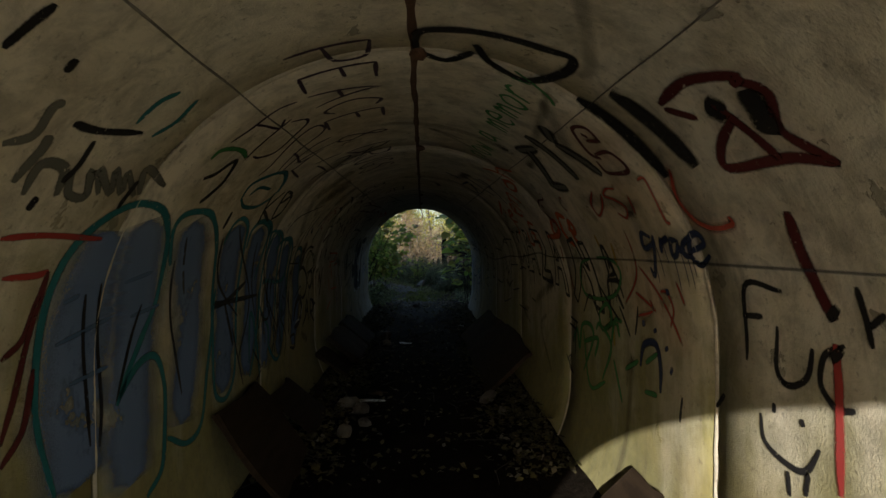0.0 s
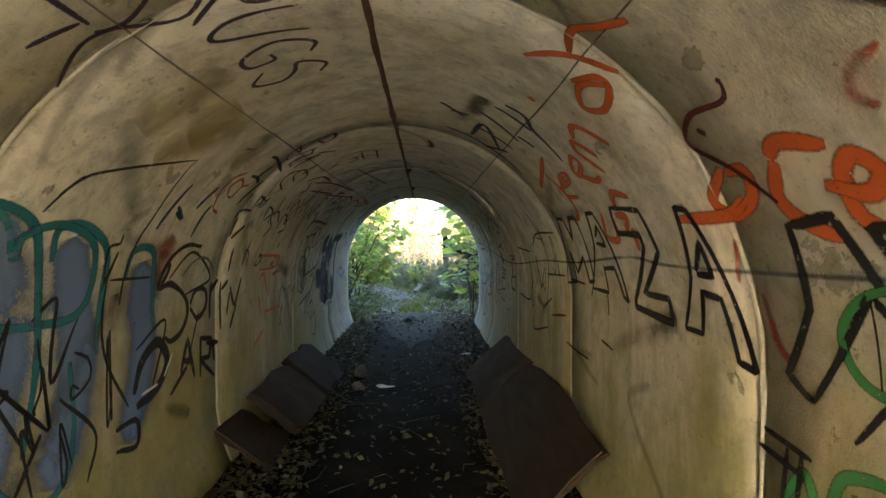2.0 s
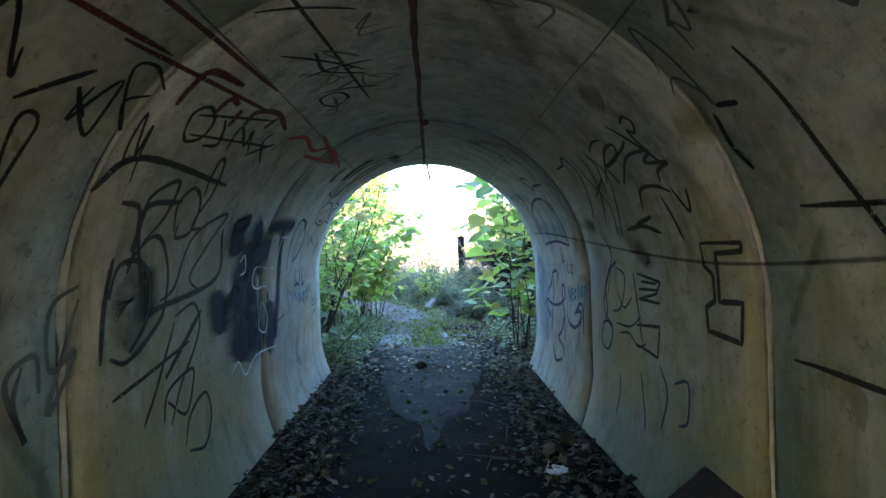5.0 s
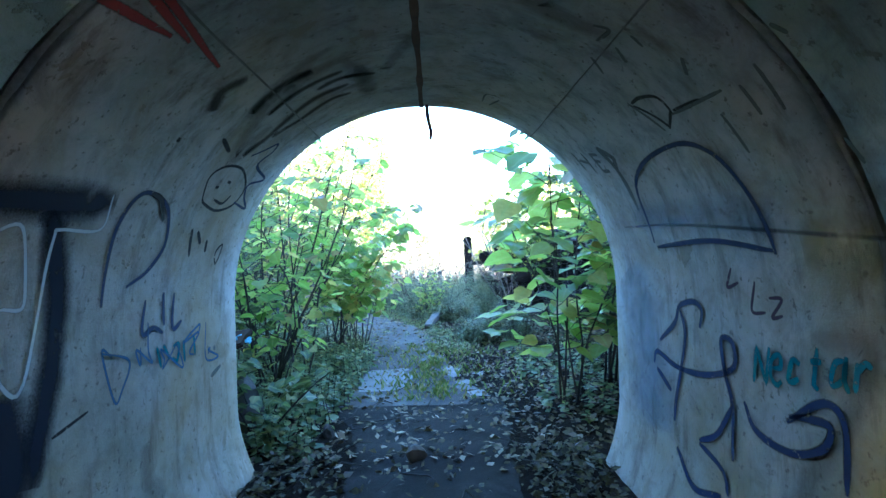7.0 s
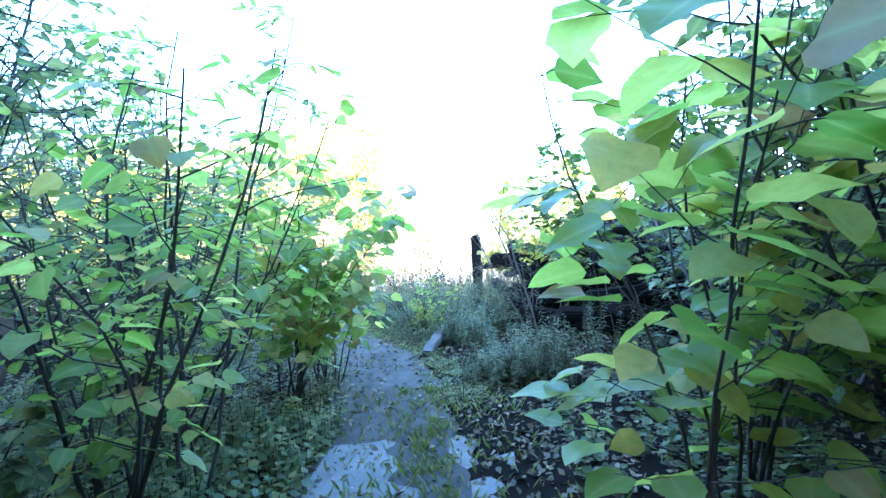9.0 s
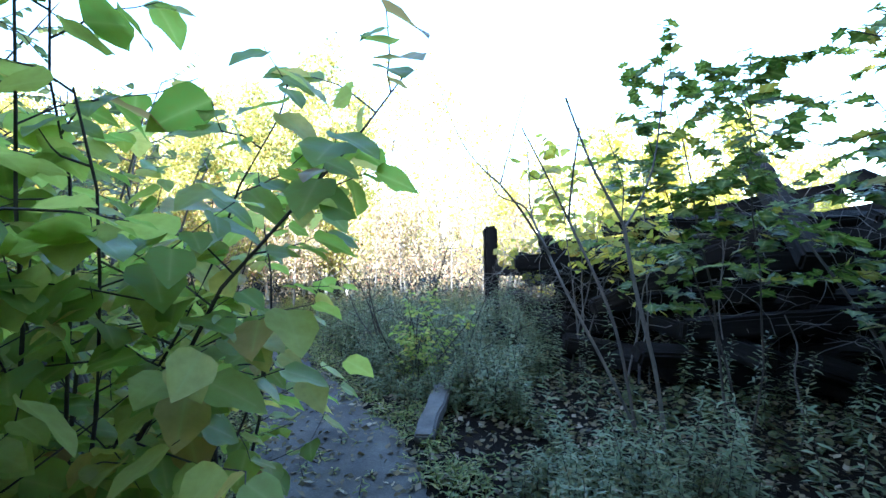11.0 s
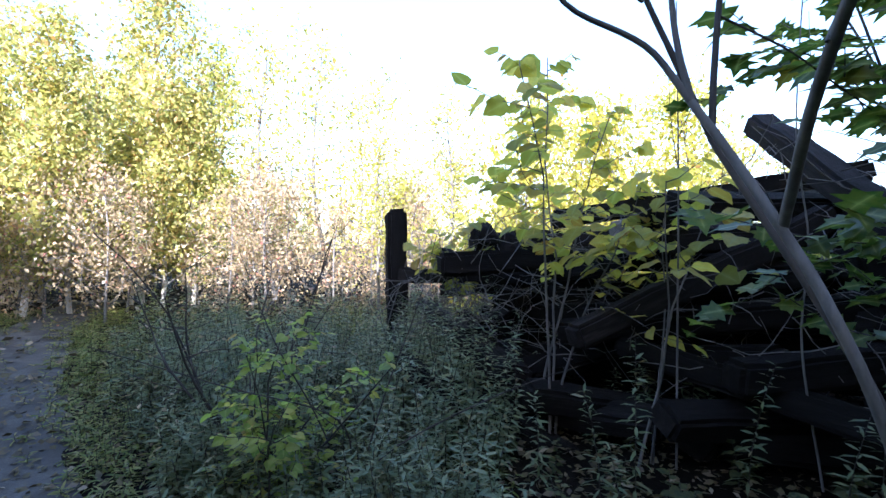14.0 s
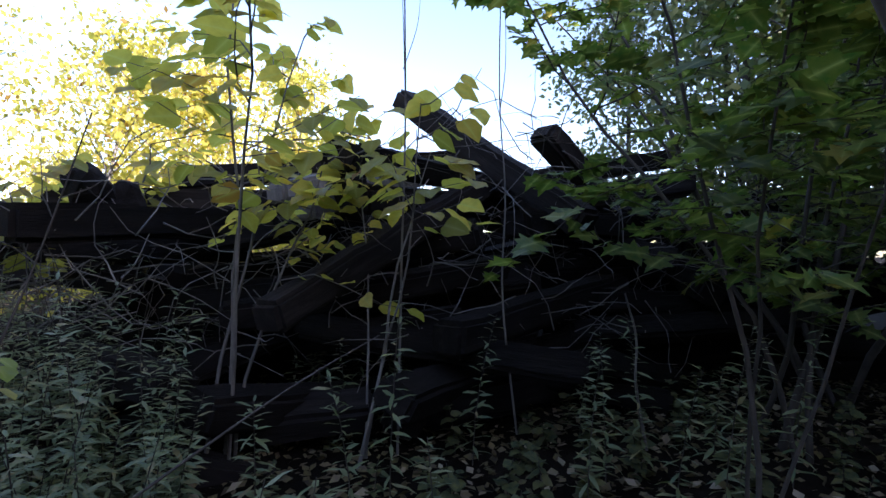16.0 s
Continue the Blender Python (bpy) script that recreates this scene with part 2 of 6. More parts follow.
WEED = leafy("weed_leaf", (0.0, (0.075, 0.115, 0.06)), (0.5, (0.13, 0.18, 0.105)), (0.9, (0.21, 0.245, 0.145)), (1.0, (0.24, 0.19, 0.1)), lucent=0.3, gloss=0.4)
DULL = leafy("shade_leaf", (0.0, (0.07, 0.11, 0.055)), (0.6, (0.14, 0.19, 0.09)), (1.0, (0.28, 0.28, 0.12)), lucent=0.42)
GRASS = leafy("grass_blade", (0.0, (0.07, 0.11, 0.02)), (0.6, (0.15, 0.19, 0.04)), (1.0, (0.28, 0.24, 0.09)), lucent=0.3)
LITTER = leafy("dead_leaf", (0.0, (0.028, 0.018, 0.012)), (0.5, (0.075, 0.048, 0.028)), (0.85, (0.14, 0.098, 0.062)), (1.0, (0.36, 0.29, 0.22)), lucent=0.1, gloss=0.6)
# dead leaf again, with the tunnel's gloom put into the colour
SHADEDLITTER = leafy("shaded_dead_leaf", (0.0, (0.008, 0.006, 0.005)), (0.5, (0.018, 0.013, 0.009)), (0.92, (0.042, 0.031, 0.022)), (1.0, (0.2, 0.18, 0.16)), lucent=0.05, gloss=0.8)
# darker weed leaf: the undergrowth's shade is painted into its colour
SHADE = leafy("shaded_weed_leaf", (0.0, (0.018, 0.032, 0.016)), (0.7, (0.04, 0.06, 0.028)), (1.0, (0.10, 0.10, 0.05)), lucent=0.2, gloss=0.8)
BLACK, GREYP, NAVY = paint("black_spray", (0.012, 0.011, 0.012)), paint("grey_spray", (0.13, 0.13, 0.115)), paint("navy_spray", (0.018, 0.03, 0.09))
PURPLE, TEAL, BLUE = paint("purple_spray", (0.05, 0.025, 0.05)), paint("teal_spray", (0.02, 0.16, 0.19)), paint("blue_spray", (0.06, 0.12, 0.24))
REDP, ORANGE, GREENP = paint("red_spray", (0.36, 0.045, 0.04)), paint("orange_spray", (0.62, 0.12, 0.025)), paint("green_spray", (0.05, 0.23, 0.07))
WHITEP, YELP = paint("white_spray", (0.6, 0.62, 0.63)), haze_paint("yellow_haze", (0.55, 0.40, 0.10), 0.4)
MAROON = paint("maroon_spray", (0.09, 0.012, 0.012))
BLUEHAZE, BLACKHAZE, REDHAZE = haze_paint("blue_haze", (0.17, 0.25, 0.46), 0.88), haze_paint("black_haze", (0.025, 0.025, 0.027), 0.75), haze_paint("red_haze", (0.38, 0.06, 0.05), 0.6)
GREYHAZE, REDFADE = haze_paint("brown_grey_haze", (0.10, 0.085, 0.06), 0.5), haze_paint("faded_red_spray", (0.60, 0.09, 0.06), 0.62)
YELLINE, BLUELINE, BLUEVEIL = paint("ochre_spray", (0.42, 0.27, 0.04)), haze_paint("thin_blue_spray", (0.10, 0.15, 0.24), 0.6), haze_paint("pale_blue_haze", (0.20, 0.33, 0.55), 0.28)
DARKFILL = haze_paint("slate_fill", (0.02, 0.022, 0.036), 0.97)

# ---- building helpers ----
def part(name, bm, material, parent=None, label=""):
    me = bpy.data.meshes.new(name)
    bm.to_mesh(me)
    bm.free()
    me.materials.append(material)
    ob = new(name, me)
    ob.parent = parent
    return tagged(ob, label)


def raw(name, verts, faces, material, parent=None, label="", smooth=False, ribs=""):
    """A mesh object from arrays; faces is an array of triangles or quads."""
    verts, faces = np.asarray(verts, dtype=np.float32), np.asarray(faces, dtype=np.int32)
    me = bpy.data.meshes.new(name)
    k = faces.shape[1]
    me.vertices.add(len(verts))
    me.vertices.foreach_set("co", verts.ravel())
    me.loops.add(faces.size)
    me.loops.foreach_set("vertex_index", faces.ravel())
    me.polygons.add(len(faces))
    me.polygons.foreach_set("loop_start", np.arange(len(faces), dtype=np.int32) * k)
    me.polygons.foreach_set("loop_total", np.full(len(faces), k, dtype=np.int32))
    if smooth:
        me.polygons.foreach_set("use_smooth", np.ones(len(faces), dtype=bool))
    me.update(calc_edges=True)
    if ribs:
        one = np.zeros(len(SHAPES[ribs][0]), dtype=np.float32)
        one[:len(one) // 3 + 1] = 1.0
        me.attributes.new("rib", "FLOAT", "POINT").data.foreach_set("value", np.tile(one, len(verts) // len(one)))
    me.materials.append(material)
    ob = new(name, me)
    ob.parent = parent
    return tagged(ob, label)


def empty(name, m=None):
    ob = new(name)
    ob.empty_display_size = 0.2
    if m is not None:
        ob.matrix_world = m
    return ob


def spline(pts, n=6):
    """A smooth line through points of any dimension."""
    P = [np.array(p, dtype=float) for p in pts]
    if len(P) < 3:
        return [P[0] + (P[-1] - P[0]) * k / n for k in range(n + 1)]
    Q = [2 * P[0] - P[1]] + P + [2 * P[-1] - P[-2]]
    out = []
    for i in range(1, len(Q) - 2):
        a, b, c, d = Q[i - 1:i + 3]
        for k in range(n):
            u = k / n
            out.append(0.5 * (2 * b + (c - a) * u + (2 * a - 5 * b + 4 * c - d) * u * u + (3 * b - a - 3 * c + d) * u ** 3))
    return out + [P[-1]]


def tube(path, r0, r1, sides=6, wob=0.0):
    """Vertices and quads of a tapered tube along a path."""
    path = [Vector(p) for p in path]
    n = len(path)
    V, Fq = [], []
    for i, p in enumerate(path):
        d = (path[min(i + 1, n - 1)] - path[max(i - 1, 0)]).normalized()
        a = d.cross(Vector((0.31, 0.2, 0.93)) if abs(d.z) < 0.9 else Vector((1, 0, 0))).normalized()
        b = d.cross(a)
        r = r0 + (r1 - r0) * i / (n - 1)
        for k in range(sides):
            w = 2 * math.pi * k / sides
            rr = r * (1 + wob * math.sin(3 * w + i * 1.7))
            V.append(p + a * rr * math.cos(w) + b * rr * math.sin(w))
        if i:
            o, q = (i - 1) * sides, i * sides
            Fq += [(o + k, o + (k + 1) % sides, q + (k + 1) % sides, q + k) for k in range(sides)]
    return [tuple(v) for v in V], Fq


class Heap:
    """Gathers vertices and faces of one kind for one mesh."""
    def __init__(self):
        self.v, self.f, self.e, self.n = [], [], [], 0

    def add(self, v, f, e=None):
        if e is not None:
            self.e.append(np.asarray(e, dtype=np.float32))
        v, f = np.asarray(v, dtype=float), np.asarray(f, dtype=int)
        self.v.append(v)
        self.f.append(f + self.n)
        self.n += len(v)

    def make(self, name, material, parent=None, label="", smooth=False):
        ob = raw(name, np.vstack(self.v), np.vstack(self.f), material, parent, label, smooth)
        if self.e:
            ob.data.attributes.new("edge", "FLOAT", "POINT").data.foreach_set("value", np.concatenate(self.e))
        return ob


def leaf_shape(kind):
    """Vertices and triangles of one leaf, stalk at the origin, along +x, one unit long."""
    if kind == "broad":
        c = [(0.0, 0.0), (0.03, 0.19), (0.14, 0.36), (0.30, 0.41), (0.46, 0.42), (0.62, 0.31), (0.80, 0.19), (1.0, 0.0)]
    elif kind == "narrow":
        c = [(0.0, 0.0), (0.3, 0.10), (0.65, 0.085), (1.0, 0.0)]
    elif kind == "small":
        c = [(0.0, 0.0), (0.45, 0.30), (1.0, 0.0)]
    else:
        c = [(0.0, 0.0), (-0.06, 0.30), (0.22, 0.24), (0.30, 0.56), (0.46, 0.30), (0.66, 0.34), (0.70, 0.14), (1.0, 0.0)]
    n = len(c)
    up = 0.16 if kind != "maple" else 0.08
    mid = [(x, 0.0, -0.10 * x * x) for x, y in c[1:-1]]
    V = [(0, 0, 0)] + mid + [(c[-1][0], 0, -0.12)]
    m = len(V)
    left = [(x, y, up * y - 0.12 * x * x + 0.035 * math.sin(11 * x)) for x, y in c[1:-1]]
    right = [(x, -y, up * y - 0.12 * x * x + 0.035 * math.cos(10 * x)) for x, y in c[1:-1]]
    V += left + right
    T = []
    for side, o in ((1, m), (-1, m + n - 2)):
        for i in range(n - 2):
            a, b = i, i + 1
            s = o + i
            tri = [(a, b, s)] if i == 0 else [(a, b, s), (a, s, s - 1)]
            if i == n - 3:
                tri.append((b, n - 1, s))
            T += tri if side > 0 else [(p, r, q) for p, q, r in tri]
    return np.array(V, dtype=float), np.array(T)


SHAPES = {k: leaf_shape(k) for k in ("broad", "narrow", "small", "maple")}


def frames_of(dirs, roll):
    """Rotation matrices whose x axis follows dirs, rolled about it."""
    d = dirs / np.linalg.norm(dirs, axis=1, keepdims=True)
    up = np.tile(np.array([0.0, 0.0, 1.0]), (len(d), 1))
    y = np.cross(up, d)
    y /= np.maximum(np.linalg.norm(y, axis=1, keepdims=True), 1e-6)
    z = np.cross(d, y)
    c, s = np.cos(roll)[:, None], np.sin(roll)[:, None]
    return np.stack([d, y * c + z * s, z * c - y * s], axis=2)


def leaves(kind, at, dirs, size, roll):
    """Many leaves as vertices and triangles."""
    V, T = SHAPES[kind]
    at, dirs, size, roll = (np.asarray(a, dtype=float) for a in (at, dirs, size, roll))
    M = frames_of(dirs, roll)
    W = np.einsum("nij,vj->nvi", M, V) * size[:, None, None] + at[:, None, :]
    n = len(V)
    faces = (T[None] + (np.arange(len(at)) * n)[:, None, None]).reshape(-1, 3)
    return W.reshape(-1, 3), faces


rng = np.random.default_rng(7)


def lump(name, size, material, seed, parent=None, rough=0.35):
    """An irregular rounded stone or clod."""
    bm = bmesh.new()
    bmesh.ops.create_icosphere(bm, subdivisions=2, radius=1.0)
    for v in bm.verts:
        k = 1 + rough * noise.noise(v.co * 1.1 + Vector((seed * 3.7, 0, 0)))
        v.co = Vector((v.co.x * size[0], v.co.y * size[1], v.co.z * size[2])) * k
    return part(name, bm, material, parent)


# ---- ground ----
def lay(x, y):
    """The height of the ground."""
    dip = -0.14 * min(1, max(0, (y - 11.0) / 3.0))
    h = dip + 0.022 * noise.noise((x * 0.9, y * 0.9, 0)) + 0.012 * noise.noise((x * 4, y * 4, 3))
    if y < 11.2:
        h += 0.16 * min(0.6, max(0, abs(x) - 0.62)) ** 1.3 * min(1, (11.2 - y) * 2)
    far = max(0, math.hypot(x, y - 15) - 14)
    return h + min(0.9, 0.012 * far)


def axis(lo, hi, step, reach):
    a = list(np.arange(lo, hi + 1e-6, step))
    k, up, dn = step, [hi], [lo]
    while up[-1] < reach:
        k *= 1.35
        up.append(up[-1] + k)
        dn.append(dn[-1] - k)
    return dn[:0:-1] + a + up[1:]


gx, gy = axis(-6, 7, 0.12, 420), axis(-3, 28, 0.12, 420)
V = [(x, y, lay(x, y)) for y in gy for x in gx]
n = len(gx)
Fq = [(j * n + i, j * n + i + 1, (j + 1) * n + i + 1, (j + 1) * n + i) for j in range(len(gy) - 1) for i in range(n - 1)]
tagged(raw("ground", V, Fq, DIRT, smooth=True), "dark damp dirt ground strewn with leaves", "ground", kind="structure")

# ---- tunnel: seven precast rings, a joint along the crown, an earth bank over it ----
R, ZC = 1.1, 1.02
RING = 1.81
Y1 = 10.85
Y0 = Y1 - 7 * RING


def on_wall(y, s, off=0.0):
    """The place on the inside of the tunnel at y along it and s metres round from the crown (right is positive)."""
    q = R * math.pi / 2
    r = R - off
    if abs(s) <= q:
        return (r * math.sin(s / R), y, ZC + r * math.cos(s / R))
    d, g = abs(s) - q, math.copysign(1, s)
    bend = max(0, d - 0.62)
    return (g * (r - 0.5 * bend * bend - 0.08 * bend), y, ZC - d)


def profile(off, ns=45):
    S = np.linspace(-R * math.pi / 2 - 1.25, R * math.pi / 2 + 1.25, ns)
    return [on_wall(0, s, off) for s in S]


lining = tagged(empty("tunnel_lining"), "painted concrete tunnel lining of arched precast rings covered in graffiti", "tunnel", kind="structure")
for k in range(7):
    ya, yb = Y0 + k * RING + 0.007, Y0 + (k + 1) * RING - 0.007
    V, Fq = [], []
    cuts = [(ya, -0.2), (ya, -0.02), (ya + 0.018, 0.0)] + [(ya + 0.018 + (yb - ya - 0.036) * q / 8, 0.0) for q in range(1, 8)] + [(yb - 0.018, 0.0), (yb, -0.02), (yb, -0.2)]
    for y, off in cuts:
        for x, _, z in profile(off, 141):
            wob = 0.0006 * noise.noise((x * 3, y * 2.3, z * 3))
            V.append((x * (1 + wob), y + 0.004 * noise.noise((x * 6, k, z * 6)), z + wob))
    m = 141
    for c in range(len(cuts) - 1):
        Fq += [(c * m + i, c * m + i + 1, (c + 1) * m + i + 1, (c + 1) * m + i) for i in range(m - 1)]
    c = len(cuts) - 1
    Fq += [(c * m + i, c * m + i + 1, i + 1, i) for i in range(m - 1)]
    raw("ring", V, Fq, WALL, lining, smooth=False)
# mortar that squeezed out of the joints
for k in range(1, 7):
    y = Y0 + k * RING
    S = np.linspace(-2.75, 2.75, 150)
    V, Fq = [], []
    for i, s in enumerate(S):
        a = 0.006 + 0.022 * abs(noise.noise((s * 6, k * 3.1, 0)))
        o = 0.003 + 0.008 * max(0, noise.noise((s * 9, k, 4)))
        drift = 0.012 * noise.noise((s * 2, k, 9))
        V += [on_wall(y - a + drift, s, -0.004), on_wall(y + drift, s, o), on_wall(y + a + drift, s, -0.004)]
        if i:
            q = 3 * (i - 1)
            Fq += [(q, q + 1, q + 4, q + 3), (q + 1, q + 2, q + 5, q + 4)]
    raw("joint_mortar", V, Fq, JOINT if k > 5 else MORTAR, lining, "crumbling mortar of a ring joint")
# the joint along the crown, with a rusty edge, and two lesser form lines
for s0, wid, name, mt, y_a in ((0.0, 0.017, "crown_joint", RUST, Y0), (-0.62, 0.005, "form_line", JOINT, Y0), (0.66, 0.004, "form_line", JOINT, Y0)):
    V, Fq = [], []
    for i, y in enumerate(np.arange(y_a, Y1 - 0.01, 0.05)):
        w = wid * (0.6 + 0.8 * abs(noise.noise((y * 4, s0, 1))))
        d = s0 + 0.008 * noise.noise((y * 2.5, s0, 5))
        V += [on_wall(y, d - w, 0.001), on_wall(y, d - w * 0.3, 0.004 + 0.004 * abs(noise.noise((y * 8, 1, s0)))), on_wall(y, d + w * 0.4, 0.003), on_wall(y, d + w, 0.001)]
        if i:
            q = 4 * (i - 1)
            Fq += [(q + e, q + e + 1, q + e + 5, q + e + 4) for e in range(3)]
    raw(name, V, Fq, mt, lining)
for y in (1.8, 3.62, 7.3, 9.04):
    ob = lump("iron_bolt", (0.03, 0.03, 0.022), RUST, y, lining)
    ob.location = on_wall(y, 0.02, 0.012)
v, f = tube(spline([(0.03, Y1 - 0.06, 2.125), (0.035, Y1 - 0.03, 2.05), (0.05, Y1 - 0.02, 1.98), (0.045, Y1 - 0.025, 1.93)]), 0.012, 0.010, 6, 0.15)
tagged(raw("hanging_rod", v, f, RUST, smooth=True), "rusty iron rod hanging from the tunnel crown", "rod")

# unseen pale gravel apron before the entrance, added to bounce sunlight inside
V, Fq = [], []
for j in range(25):
    for i in range(25):
        x, y = -6 + 12 * i / 24, Y0 - 12 + 12 * j / 24
        V.append((x, y, lay(x, y) + 0.03))
Fq = [(j * 25 + i, j * 25 + i + 1, (j + 1) * 25 + i + 1, (j + 1) * 25 + i) for j in range(24) for i in range(24)]
tagged(raw("gravel_apron", V, Fq, BOUNCE_GRAVEL, smooth=True), "unseen pale gravel sheet added to bounce sunlight into the tunnel", "path", kind="structure")
# earth bank
V, Fq = [], []
outs = profile(-0.19, 45)
for y, back in ((Y0 + 0.06, 1), (Y1 - 0.06, -1)):
    for x, _, z in outs:
        V.append((x, y, z))
    for i, (x, _, z) in enumerate(outs):
        a = math.pi * (1 - i / 44)
        bx = 26 * math.copysign(abs(math.cos(a)) ** 0.6, math.cos(a))
        bz = -0.3 + 7.0 * math.sin(a) ** 0.5 + 0.3 * noise.noise((bx * 0.4, y, 2))
        V.append((bx, y + back * 2.6 * math.sin(a), bz))
m = 45
for i in range(m - 1):
    Fq += [(i, i + 1, m + i + 1, m + i), (2 * m + i, 3 * m + i, 3 * m + i + 1, 2 * m + i + 1), (m + i, m + i + 1, 3 * m + i + 1, 3 * m + i)]
tagged(raw("earth_bank", V, Fq, DIRT), "grassy earth bank over the tunnel", "bank", kind="structure")

# ---- graffiti: strokes of spray paint that follow the curve of the wall ----
LETTERS = {
    "A": "00 39 60;14 54", "B": "00 09;~09 48 36 05;~05 57 52 00", "C": "~58 29 05 21 52", "D": "00 09;~09 47 53 00", "E": "60 00 09 69;05 45", "F": "00 09 69;05 45",
    "G": "~58 29 05 21 51 54 34", "H": "00 09;60 69;05 65", "I": "30 39", "J": "~59 52 30 02", "K": "00 09;69 04 60", "L": "09 00 50", "M": "00 19 34 59 60", "N": "00 09 60 69",
    "O": "~39 05 11 40 64 58 39", "P": "00 09;~09 58 55 04", "R": "00 09;~09 58 55 04;24 60", "S": "~58 29 06 35 53 30 02", "T": "09 69;39 30", "U": "~09 03 20 42 69", "V": "09 30 69",
    "W": "09 10 36 50 69", "X": "00 69;09 60", "Y": "09 35 69;35 30", "Z": "09 69 00 60", "a": "~46 16 03 11 43 47;~46 43 60", "c": "~45 16 02 21 42", "e": "~04 44 37 06 02 30 51",
    "g": "~46 16 03 32 46;46 4*;~4* 2& 0*", "h": "00 09;~04 26 44 40", "i": "30 36", "k": "00 09;46 03 50", "l": "20 29", "m": "00 06;~04 16 24 20;~24 46 54 60", "n": "00 06;~04 26 44 40",
    "o": "~26 04 11 40 54 36 26", "r": "00 06;~04 26 45", "s": "~45 16 23 41 10 01", "t": "29 21 40;06 46", "u": "~06 02 20 42;46 40", "w": "06 10 24 40 56", "y": "06 22;~46 2* 0&",
    "&": "~60 27 39 47 02 20 53", "1": "17 29 20", "2": "~07 29 57 00 60", "4": "40 49 03 63", "6": "~48 04 21 52 34 03", "7": "09 69 20", "5": "59 09 05;~05 46 52 20 01", "/": "00 69",
}


def digit(c):
    return {"*": -2, "&": -4}.get(c, ord(c) - 48)


def letter_strokes(ch):
    out = []
    for st in LETTERS.get(ch, "").split(";"):
        if not st:
            continue
        pts = [(digit(p[0]) / 6, digit(p[1]) / 9) for p in st.replace("~", "").split()]
        out.append((pts, st.startswith("~")))
    return out


LIFT = [0.0022]


def ribbon(h, pts, width, off, smooth=True, taper=0.35, seed=0.0):
    """A stroke on the wall through points (y, s)."""
    P = spline(pts, 7) if smooth and len(pts) > 2 else [np.array(a) + (np.array(b) - np.array(a)) * k / 7 for a, b in zip(pts, pts[1:]) for k in range(8 if b is pts[-1] else 7)]
    n = len(P)
    V, Fq, E = [], [], []
    width *= 1.12
    for i, p in enumerate(P):
        d = P[min(i + 1, n - 1)] - P[max(i - 1, 0)]
        d = d / max(1e-6, np.hypot(*d))
        e = min(i, n - 1 - i) / max(1, n - 1) * 2
        w = width / 2 * (1 - taper * (1 - min(1, e * 3)) + 0.22 * noise.noise((p[0] * 9 + seed, p[1] * 9, seed)))
        nrm = np.array((-d[1], d[0])) * w
        for q in (p - nrm, p, p + nrm):
            V.append(on_wall(q[0], q[1], off))
        E += [1, 0, 1] if 0 < i < n - 1 else [1, 0.55, 1]
        if i:
            o = 3 * (i - 1)
            Fq += [(o, o + 1, o + 4, o + 3), (o + 1, o + 2, o + 5, o + 4)]
    h.add(V, Fq, E)


def tag(strokes, width, material, label="", smooth=True, drips=0, inner=None):
    """One graffito of several strokes; inner: a second colour filling the strokes."""
    LIFT[0] += 0.00003
    h = Heap()
    seed = LIFT[0] * 1e5
    for st in strokes:
        ribbon(h, st, width, LIFT[0], smooth, seed=seed)
        for k in range(drips):
            a = st[int(random.random() * len(st))]
            L = random.uniform(0.05, 0.22)
            ribbon(h, [(a[0], a[1]), (a[0] + 0.004, a[1] + math.copysign(L, a[1]))], width * 0.22, LIFT[0], False)
    ob = h.make("graffiti", material, lining, label)
    if inner:
        g = Heap()
        for st in strokes:
            ribbon(g, st, width * inner[1], LIFT[0] + 0.0012, smooth, taper=0.1, seed=seed)
        g.make("graffiti_fill", inner[0], ob)
    return ob


def word(text, start, end, top, width, material, label="", drips=0, inner=None, slant=0.0):
    """Lettering from start to end along its foot; top is the head of the first letter. All are (y, s)."""
    a, b, c = (np.array(v, dtype=float) for v in (start, end, top))
    n = len(text)
    strokes = []
    for i, ch in enumerate(text):
        for pts, sm in letter_strokes(ch):
            q = []
            for x, y in pts:
                u = (i + 0.08 + 0.78 * x) / n
                q.append(tuple(a + (b - a) * u + (c - a) * (y + 0.05 * noise.noise((i * 3.3, x * 2, y * 2))) + (b - a) * slant * y / n))
            if sm:
                q = [tuple(p) for p in spline(q, 4)]
            strokes.append(q)
    return tag(strokes, width, material, label or "spray-painted word " + text.lower(), False, drips, inner)


def scribble(y0, y1, s0, s1, count, width, material, label, seed, loops=3):
    """Scrawled writing that cannot be read: rows of loops and dashes."""
    r = random.Random(seed)
    strokes = []
    for k in range(count):
        u = (k + 0.5) / count
        yc, sc = y0 + (y1 - y0) * u, s0 + (s1 - s0) * r.random()
        hgt, wd = abs(s1 - s0) * r.uniform(0.35, 0.6), abs(y1 - y0) / count * r.uniform(0.7, 1.3)
        strokes.append([(yc + wd * r.uniform(-0.5, 0.5), sc + hgt * r.uniform(-0.5, 0.5)) for _ in range(loops + 1)])
    return tag(strokes, width, material, label)


def veil(strokes, material, label):
    """Broad soft strokes of thin paint, each (width, points)."""
    h = Heap()
    for k, (w, pts) in enumerate(strokes):
        ribbon(h, pts, w, 0.0015 + 0.00006 * k, len(pts) > 2, 0.25)
    return h.make("graffiti_fill", material, lining, label)


